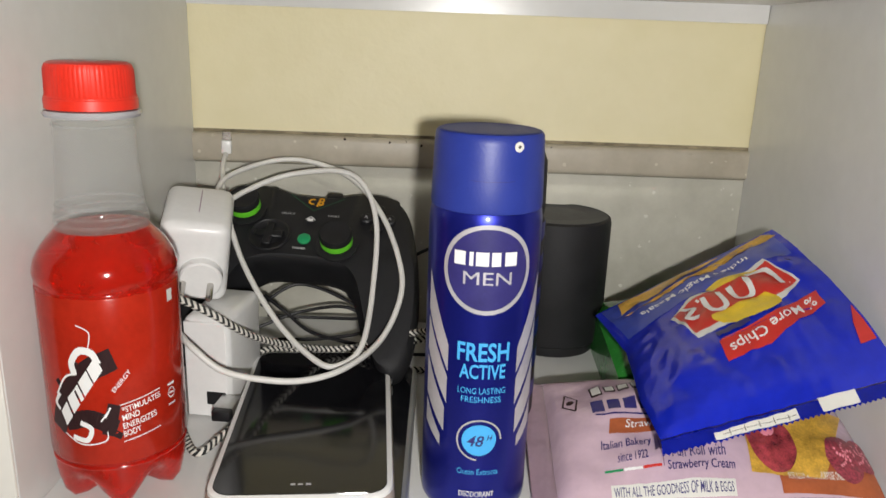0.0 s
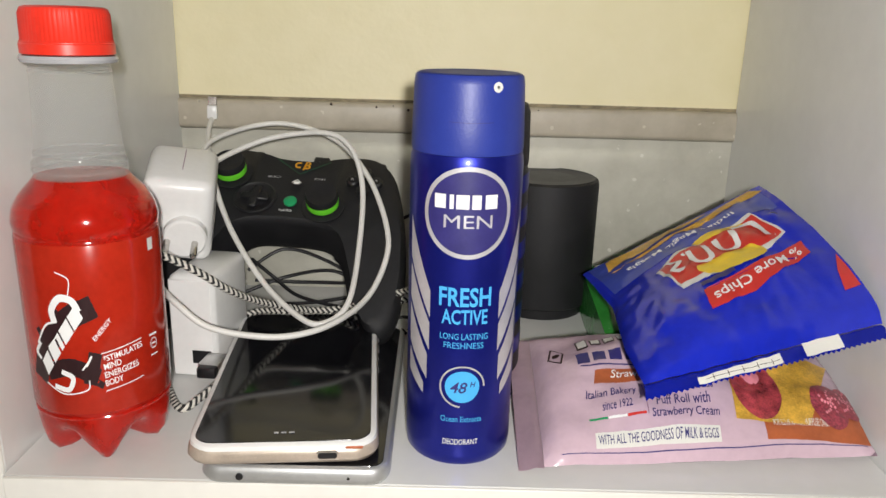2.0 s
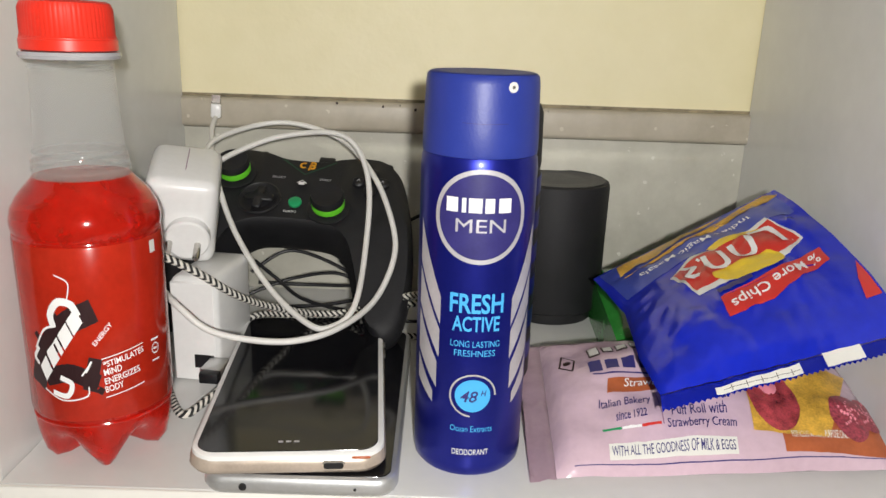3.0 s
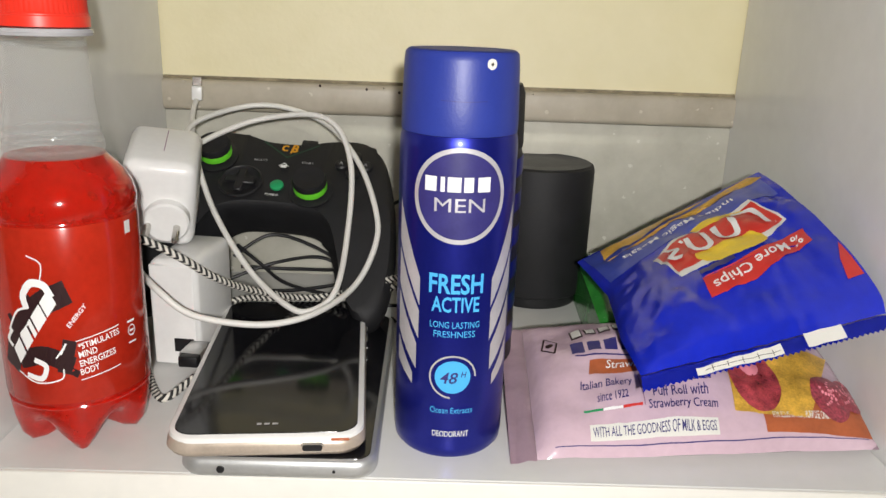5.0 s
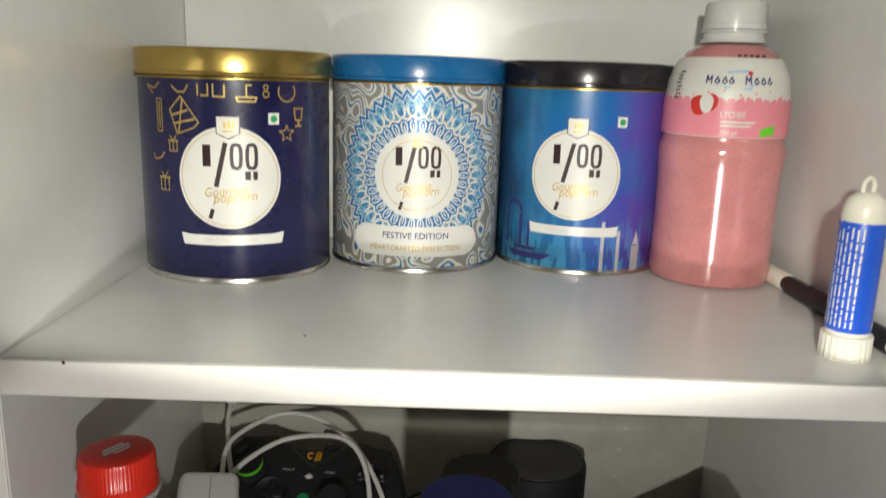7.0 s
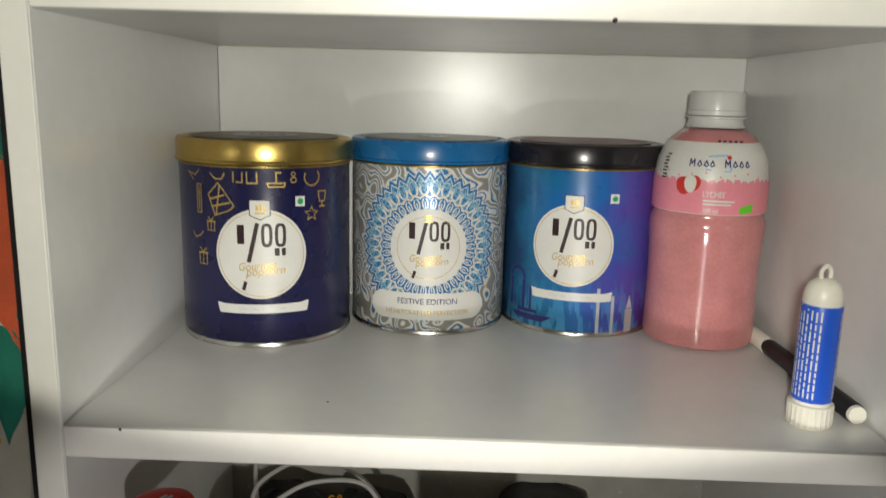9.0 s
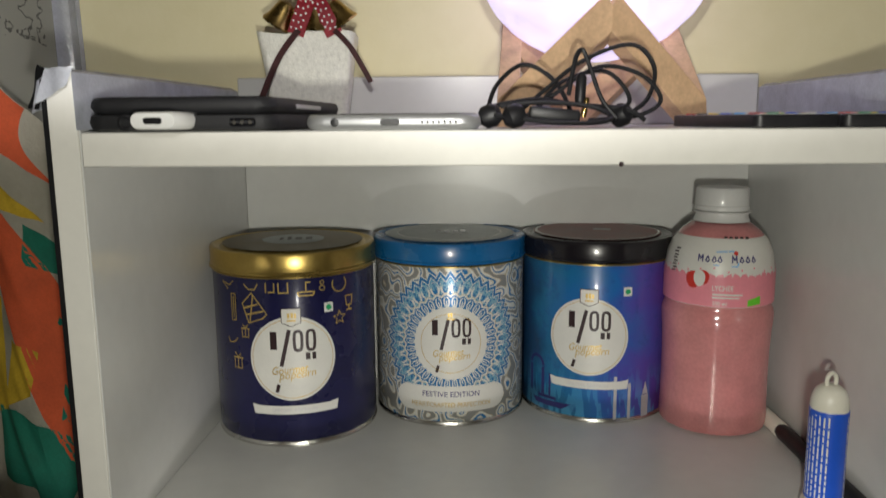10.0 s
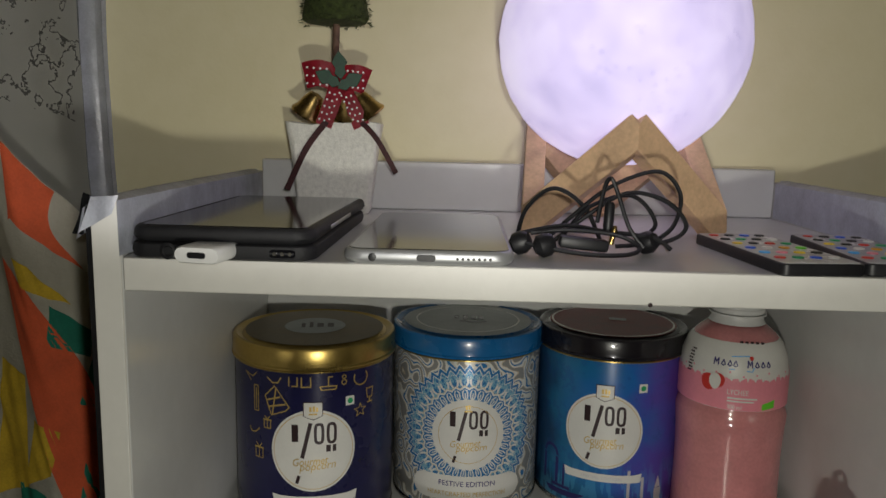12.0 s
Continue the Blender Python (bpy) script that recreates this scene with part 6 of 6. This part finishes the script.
t = thing("usb_adapter", "white USB adapter plugged into a black phone", "adapter", pose(0.0500, -0.0050, TOP + 0.0012, 0, 0, -9))
part("body", slab(rrect(0.0245, 0.0085, 0.0041, cy=0.0042), [(-0.008, 0.0004), (-0.007, 0), (0.0148, 0), (0.0162, 0.0006)]), WHITEPL, t).matrix_basis = pose(0, 0, 0, 90, 0, 0)
part("port", slab(rrect(0.0100, 0.0033, 0.0015), [(0, 0), (0.0006, 0.0002)]), BLACK, t).matrix_basis = pose(0, -0.0160, 0.0042, 90, 0, 0)
for i in range(3):
    part("dot", lathe([(0.0007, 0), (0.0005, 0.0003)], 8), SILVERINK, t).matrix_basis = pose(-0.0055 + 0.0042 * i, -0.004, 0.0084)

t, b = phone("smartphone", "grey metal smartphone with dark screen facing up", pose(0.1595, 0.0850, TOP, 0, 0, 0.6), 0.0890, 0.1760, 0.0078, ALU, 0.011, True, 0.0028)
part("jack", lathe([(0.0021, 0), (0.0021, 0.0006), (0.0012, 0.0008)], 16), BLACK, t).matrix_basis = pose(-0.0285, -0.0876, 0.0040, 90, 0, 0)
part("usb_port", slab(rrect(0.0100, 0.0034, 0.0016), [(0, 0), (0.0006, 0.0002)]), BLACK, t).matrix_basis = pose(-0.0010, -0.0876, 0.0040, 90, 0, 0)
for i in range(7):
    part("speaker_hole", lathe([(0.0008, 0), (0.0008, 0.0004)], 10), BLACK, t).matrix_basis = pose(0.0150 + 0.0028 * i, -0.0877, 0.0040, 90, 0, 0)


def earphones():
    t = thing("earphones", "tangled black wired earphones in a loose bundle", "earphones", pose(-0.004, 0.0, 0.0))
    z = TOP
    loops = (((0.212, 0.050, 0.006), (0.218, 0.062, 0.024), (0.234, 0.068, 0.036), (0.252, 0.066, 0.026), (0.262, 0.060, 0.006)),
             ((0.226, 0.050, 0.005), (0.244, 0.060, 0.020), (0.268, 0.068, 0.038), (0.296, 0.072, 0.047), (0.309, 0.070, 0.034), (0.304, 0.062, 0.016), (0.290, 0.056, 0.006)),
             ((0.232, 0.058, 0.004), (0.250, 0.062, 0.018), (0.276, 0.066, 0.034), (0.300, 0.066, 0.030), (0.312, 0.064, 0.016), (0.300, 0.060, 0.007), (0.270, 0.056, 0.004)),
             ((0.258, 0.052, 0.018), (0.262, 0.056, 0.038), (0.266, 0.058, 0.043), (0.270, 0.056, 0.034), (0.276, 0.050, 0.016), (0.284, 0.046, 0.005)),
             ((0.208, 0.040, 0.009), (0.225, 0.034, 0.006), (0.250, 0.030, 0.003), (0.272, 0.032, 0.003), (0.280, 0.040, 0.006), (0.268, 0.046, 0.012), (0.240, 0.046, 0.014), (0.220, 0.046, 0.012)),
             ((0.215, 0.046, 0.012), (0.240, 0.052, 0.016), (0.262, 0.054, 0.013), (0.290, 0.052, 0.010), (0.300, 0.048, 0.004)),
             ((0.240, 0.058, 0.010), (0.256, 0.066, 0.026), (0.282, 0.074, 0.032), (0.296, 0.072, 0.016), (0.284, 0.066, 0.006)))
    for pts in loops:
        part("wire", tube([(x, y, z + h) for x, y, h in pts], 0.0013, 8, 9), RUBBER, t)
    for x, y, h, a in ((0.214, 0.042, 0.0068, 70), (0.227, 0.036, 0.0066, 100), (0.288, 0.056, 0.0068, 40)):
        part("earbud", lathe([(0.0030, -0.006), (0.0064, -0.003), (0.0066, 0.002), (0.0045, 0.0055), (0.002, 0.0062)], 24), BLACK, t, "black earbud").matrix_basis = pose(x, y, z + h, 70, 0, a)
    part("remote", box(-0.014, 0.014, -0.004, 0.004, -0.0035, 0.0035, 0.002, 2), BLACK, t).matrix_basis = pose(0.249, 0.040, z + 0.0075, 0, 6, 4)
    part("jack_sleeve", lathe([(0.0022, 0), (0.0030, 0.004), (0.0030, 0.016), (0.0020, 0.018)], 16), BLACK, t).matrix_basis = pose(0.2645, 0.054, z + 0.012, -8, 4, 0)
    part("jack_pin", lathe([(0.0016, 0), (0.0016, 0.009), (0.0008, 0.011)], 14), BELLGOLD, t, "gold plug pin").matrix_basis = pose(0.2660, 0.0500, z + 0.006, 0, 12, 0)
    return t


earphones()


def remote(m, group="remote controls"):
    t = thing("remote_control", "slim black remote with rows of coloured round buttons", "remote control", m, group)
    w, l, h = 0.044, 0.112, 0.0065
    part("body", slab(rrect(w, l, 0.004), [(0, 0.0006), (0.0006, 0), (h - 0.0006, 0), (h, 0.0005)]), BLACK, t)
    part("face", slab(rrect(w - 0.003, l - 0.003, 0.003), [(h + 0.00005, 0), (h + 0.0003, 0.0001)]), REMWHITE, t, "pale face")
    cols = (REDINK, GREENINK, GLUEBLUE, PAPERWHITE, ORANGEINK, GREENPL, CYANINK, PINKINK, YELLOWINK, BLACK)
    for i in range(4):
        for j in range(6):
            k = (i + j * 4) if j > 1 else (9 if (i + j) % 2 else i)
            part("button", lathe([(0.0030, 0), (0.0030, 0.0006), (0.0025, 0.0009)], 16), cols[k % 10], t).matrix_basis = pose(-0.0147 + 0.0098 * i, 0.044 - 0.0165 * j, h + 0.0002)
    return t


r1 = remote(pose(0.3535, 0.0530, TOP, 0, 0, 6))
copy_thing(r1, pose(0.4075, 0.0570, TOP, 0, 0, -3))


def moon_lamp():
    t = thing("moon_lamp", "glowing violet-white moon lamp on a wooden stand", "lamp", pose(0.2875, 0.186, TOP))
    bm = bmesh.new()
    bmesh.ops.create_icosphere(bm, subdivisions=5, radius=0.0885)
    for v in bm.verts:
        n = v.co.normalized()
        v.co += n * (0.0008 * noise.noise(n * 6) + 0.0004 * noise.noise(n * 22))
        v.co.z += 0.134
    part("moon", bm, moonlight(), t, "cratered moon globe, lit from inside", 180)
    # zigzag crown of six wooden bars: three feet and three peaks
    foot, peak = 0.073, 0.066
    for k in range(3):
        a0 = radians(270 + 120 * k)
        top = Vector((peak * math.cos(a0), peak * math.sin(a0), 0.069))
        for s in (-1, 1):
            a1 = a0 + s * radians(60)
            low = Vector((foot * math.cos(a1), foot * math.sin(a1), 0.008))
            d = (top - low)
            out = Vector((math.cos((a0 + a1) / 2), math.sin((a0 + a1) / 2), 0)).normalized()
            x = d.normalized()
            y = (out - x * out.dot(x)).normalized()
            zz = x.cross(y)
            ext = 0.0075
            bm = box(-ext, d.length + ext * 0.9, -0.0075, 0.0075, -0.0105, 0.0105, 0.0006, 1)
            m = Matrix((x, y, zz)).transposed().to_4x4()
            m.translation = low
            bm.transform(m)
            # feet and peaks are sawn flat
            bmesh.ops.bisect_plane(bm, geom=bm.verts[:] + bm.edges[:] + bm.faces[:], plane_co=(0, 0, 0.0), plane_no=(0, 0, -1), clear_outer=True)
            cut = Vector((-math.sin(a0), math.cos(a0), 0)) * s
            bmesh.ops.bisect_plane(bm, geom=bm.verts[:] + bm.edges[:] + bm.faces[:], plane_co=top, plane_no=-cut, clear_outer=True)
            cut = Vector((-math.sin(a1), math.cos(a1), 0)) * -s
            bmesh.ops.bisect_plane(bm, geom=bm.verts[:] + bm.edges[:] + bm.faces[:], plane_co=low, plane_no=-cut, clear_outer=True)
            bmesh.ops.holes_fill(bm, edges=bm.edges[:])
            part("stand_bar", bm, WOOD, t, "light wooden bar")
    return t


moon_lamp()


def topiary():
    t = thing("potted_tree", "small artificial tree in a white glitter pot with red bow", "decoration", pose(0.0700, 0.2370, TOP, 0, 0, 4))
    pot = slab(rrect(0.074, 0.046, 0.006), [(0.0, 0.010), (0.002, 0.0085), (0.055, 0.002), (0.066, 0.0), (0.0725, -0.001), (0.0730, 0.001), (0.068, 0.004)])
    bmesh.ops.subdivide_edges(pot, edges=pot.edges[:], cuts=3, use_grid_fill=True)
    for v in pot.verts:
        v.co.z += 0.002 * math.sin(v.co.x * 90) if v.co.z > 0.06 else 0
        if v.co.z < 0.06 and v.co.y < 0:
            v.co.y += 0.0006 * math.sin(v.co.x * 900)
    part("pot", pot, POTGLITTER, t, "white ribbed pot with glitter")
    part("trunk", tube([(0.000, 0.0, 0.060), (-0.001, 0.001, 0.100), (0.001, 0.0, 0.160)], 0.0028, 10, 6), TWIG, t)
    # moss crown: many short tufts on a cone stump
    bm = bmesh.new()
    random.seed(5)
    for i in range(2600):
        h = random.random() ** 1.0
        r = 0.0275 - 0.016 * h
        a = random.uniform(0, 2 * math.pi)
        rr = r * (1.0 if random.random() < 0.75 else random.random()) + random.uniform(-0.0015, 0.0015)
        p = Vector((rr * math.cos(a), rr * math.sin(a), 0.150 + 0.095 * h + random.uniform(-0.002, 0.002)))
        d = Vector((math.cos(a), math.sin(a), random.uniform(-0.6, 0.5))).normalized() * random.uniform(0.0015, 0.0035)
        s = Vector((-math.sin(a), math.cos(a), random.uniform(-1, 1))).normalized() * random.uniform(0.0006, 0.0012)
        bm.faces.new([bm.verts.new(q) for q in (p - s, p + s, p + d)])
    core = lathe([(0.006, 0.150), (0.024, 0.151), (0.0265, 0.155), (0.0185, 0.200), (0.011, 0.245)], 24)
    part("crown", joined(bm, core), MOSS, t, "mossy green crown")
    # bow: two loops and two tails with white dots
    def ribbon(pts, w, name, mat, dots=False):
        path = spline([(x, y, z - (0.006 if mat == REDRIBBON else 0.0)) for x, y, z in pts], 8)
        b = bmesh.new()
        prev = None
        for i, p in enumerate(path):
            q = path[min(i + 1, len(path) - 1)] - path[max(i - 1, 0)]
            side = Vector((q.z, 0, -q.x)).normalized() * w / 2 if abs(q.x) + abs(q.z) > 1e-6 else Vector((w / 2, 0, 0))
            row = (b.verts.new(p - side), b.verts.new(p + side))
            if prev:
                b.faces.new((prev[0], prev[1], row[1], row[0]))
            prev = row
        bmesh.ops.solidify(b, geom=b.faces[:], thickness=0.0006)
        return part(name, b, mat, t)
    ribbon([(0.004, -0.022, 0.112), (-0.010, -0.026, 0.116), (-0.022, -0.022, 0.114)], 0.020, "bow_loop", REDRIBBON)
    ribbon([(0.004, -0.022, 0.112), (0.018, -0.026, 0.113), (0.027, -0.022, 0.110)], 0.020, "bow_loop", REDRIBBON)
    ribbon([(0.004, -0.023, 0.108), (0.000, -0.026, 0.094), (-0.007, -0.026, 0.076)], 0.013, "bow_tail", REDRIBBON)
    ribbon([(0.006, -0.023, 0.108), (0.014, -0.026, 0.094), (0.023, -0.026, 0.076)], 0.013, "bow_tail", REDRIBBON)
    dots = []
    for x0, z0, x1, z1, n in ((-0.019, 0.114, -0.004, 0.113, 4), (0.012, 0.112, 0.024, 0.111, 4), (0.002, 0.100, -0.006, 0.080, 5), (0.011, 0.098, 0.020, 0.080, 5)):
        for i in range(n):
            for j in (-1, 0, 1):
                f = i / (n - 1)
                x, zz = x0 + (x1 - x0) * f, z0 + (z1 - z0) * f
                dots.append(disk(x + (0.0038 * j if abs(z1 - z0) > 0.01 else 0.0), zz + (0.006 * j if abs(z1 - z0) < 0.01 else 0.0012 * (j % 2)), 0, 0.0008, n=8, rings=1))
    part("dots", laid(joined(*dots), lambda u, v: (u, -0.0278, v - 0.006)), WHITEINK, t, "white dots on the bow")
    for x, zz, ang in ((-0.0225, 0.078, 32), (0.0085, 0.0745, 0), (0.030, 0.079, -35)):
        part("bell", lathe([(0.0122, 0.0), (0.0126, 0.0015), (0.0100, 0.006), (0.0082, 0.013), (0.0060, 0.0185), (0.001, 0.020)], 28), BELLGOLD, t, "small brass bell").matrix_basis = pose(x, -0.016, zz, 10, ang, 0)
    for x, zz, ang in ((-0.003, 0.106, 62), (0.014, 0.104, -60), (0.006, 0.116, 5)):
        out = [(0.0, -0.011), (0.0045, -0.006), (0.0035, -0.002), (0.0060, 0.002), (0.0040, 0.006), (0.0, 0.011), (-0.0040, 0.006), (-0.0060, 0.002), (-0.0035, -0.002), (-0.0045, -0.006)]
        part("holly_leaf", slab(out, [(0, 0), (0.0008, 0.0004)]), LEAFGREEN, t, "dark green holly leaf").matrix_basis = pose(x, -0.0285, zz, 90, 0, 0) @ pose(0, 0, 0, 0, 0, ang)
    ribbon([(-0.004, -0.026, 0.074), (-0.020, -0.029, 0.052), (-0.035, -0.030, 0.020)], 0.0048, "string", MAROON)
    ribbon([(0.022, -0.026, 0.074), (0.035, -0.027, 0.060), (0.050, -0.026, 0.034)], 0.0042, "string", MAROON)
    return t


topiary()


# ---- beside the unit ----
def cloth():
    t = thing("bed_cloth", "printed white cloth with orange, yellow and green shapes", "cloth")
    bm = bmesh.new()
    n, m = 110, 90

    def at(s, v):
        x = -0.55 + 0.525 * s
        z = -0.05 + (0.42 + 0.70 * (1 - s)) * v
        fold = 0.012 * math.sin(s * 34 + 5 * v) * (0.3 + 0.7 * v) + 0.014 * noise.noise(Vector((s * 5, v * 4, 2)))
        fold += 0.006 * abs(noise.noise(Vector((s * 22 + v * 10, v * 6, 5)))) + 0.003 * noise.noise(Vector((s * 46 + v * 26, v * 14, 9)))
        return Vector((x, 0.10 + 0.09 * v + fold, z))
    g = [[bm.verts.new(at(i / n, j / m)) for i in range(n + 1)] for j in range(m + 1)]
    for a, b in zip(g, g[1:]):
        for i in range(n):
            bm.faces.new((a[i], a[i + 1], b[i + 1], b[i]))
    bmesh.ops.solidify(bm, geom=bm.faces[:], thickness=-0.002)
    c = part("cloth", bm, fabric(), t)

    def on(x, z):
        s = min(1.0, (x + 0.55) / 0.525)
        return at(s, min(1.0, (z + 0.05) / (0.42 + 0.70 * (1 - s)))) + Vector((0, -0.0016, 0))
    green = pm("green_cloth_print", (0.012, 0.17, 0.115), 0.85, var=0.12, scale=60, bump=0.3, bscale=500)
    orange = pm("orange_cloth_print", (0.66, 0.11, 0.04), 0.85, var=0.10, scale=60, bump=0.3, bscale=500)
    yellow = pm("yellow_cloth_print", (0.60, 0.40, 0.03), 0.85, var=0.15, scale=60, bump=0.3, bscale=500)
    shapes = ((green, "green printed shape", (((-0.161, 0.576), (-0.123, 0.54), (-0.128, 0.513), (-0.151, 0.547)), ((-0.138, 0.438), (-0.113, 0.414), (-0.114, 0.395), (-0.14, 0.408)), ((-0.112, 0.397), (-0.086, 0.366), (-0.087, 0.348), (-0.118, 0.36)), ((-0.113, 0.32), (-0.094, 0.28), (-0.095, 0.269), (-0.114, 0.288)), ((-0.146, 0.298), (-0.116, 0.197), (-0.104, 0.235), (-0.096, 0.267)), ((-0.163, 0.3), (-0.146, 0.298), (-0.127, 0.239), (-0.156, 0.247)))),
              (orange, "orange printed band", (((-0.17, 0.562), (-0.147, 0.545), (-0.14, 0.524), (-0.167, 0.503)), ((-0.166, 0.505), (-0.14, 0.524), (-0.143, 0.496), (-0.121, 0.462)), ((-0.177, 0.474), (-0.154, 0.45), (-0.126, 0.405), (-0.165, 0.412)), ((-0.165, 0.412), (-0.126, 0.405), (-0.088, 0.324), (-0.125, 0.291)), ((-0.125, 0.291), (-0.088, 0.324), (-0.085, 0.265), (-0.103, 0.241)))),
              (yellow, "yellow printed shape", (((-0.121, 0.506), (-0.094, 0.489), (-0.104, 0.474), (-0.119, 0.488)), ((-0.165, 0.475), (-0.153, 0.468), (-0.126, 0.437), (-0.158, 0.452)), ((-0.183, 0.394), (-0.159, 0.382), (-0.152, 0.298), (-0.183, 0.289)), ((-0.105, 0.513), (-0.089, 0.507), (-0.09, 0.489), (-0.102, 0.497)), ((-0.118, 0.491), (-0.1, 0.47), (-0.103, 0.458), (-0.116, 0.474)), ((-0.149, 0.351), (-0.129, 0.341), (-0.133, 0.309), (-0.155, 0.3)), ((-0.13, 0.207), (-0.121, 0.202), (-0.124, 0.184), (-0.137, 0.183)))))
    for mat, label, quads in shapes:
        for pts in quads:
            part("print", laid(quad(pts, 14, 14), on), mat, c, label)
    return t


cloth()

sheet = thing("marbled_sheet", "white marbled plastic sheet hanging against the wall", "sheet")
bm = bmesh.new()
cols = [[bm.verts.new((-0.75 + 0.60 * i / 40, WALL - 0.012 + 0.004 * math.sin(i * 0.9), -0.05 + 1.4 * j / 20)) for i in range(41)] for j in range(21)]
for a, b2 in zip(cols, cols[1:]):
    for i in range(40):
        bm.faces.new((a[i], a[i + 1], b2[i + 1], b2[i]))
bmesh.ops.solidify(bm, geom=bm.faces[:], thickness=-0.002)
part("sheet", bm, marble_sheet(), sheet)
strip = bmesh.new()
prof = ((-0.158, 0.010), (-0.154, 0.016), (-0.1505, 0.0215), (-0.1475, 0.0170), (-0.140, 0.0140), (-0.134, 0.0165), (-0.1315, 0.0200), (-0.1300, 0.0150))
rows = [[strip.verts.new((x + 0.0022 * math.sin(k * 0.55) + 0.0014 * noise.noise(Vector((x * 200, k * 0.5, 0))), WALL - d, -0.05 + 1.4 * k / 40)) for x, d in prof] for k in range(41)]
for a, b2 in zip(rows, rows[1:]):
    for i in range(len(prof) - 1):
        strip.faces.new((a[i], a[i + 1], b2[i + 1], b2[i]))
bmesh.ops.solidify(strip, geom=strip.faces[:], thickness=-0.001)
part("edge_strip", strip, TAPE, sheet, "glossy pale folded edge strip")
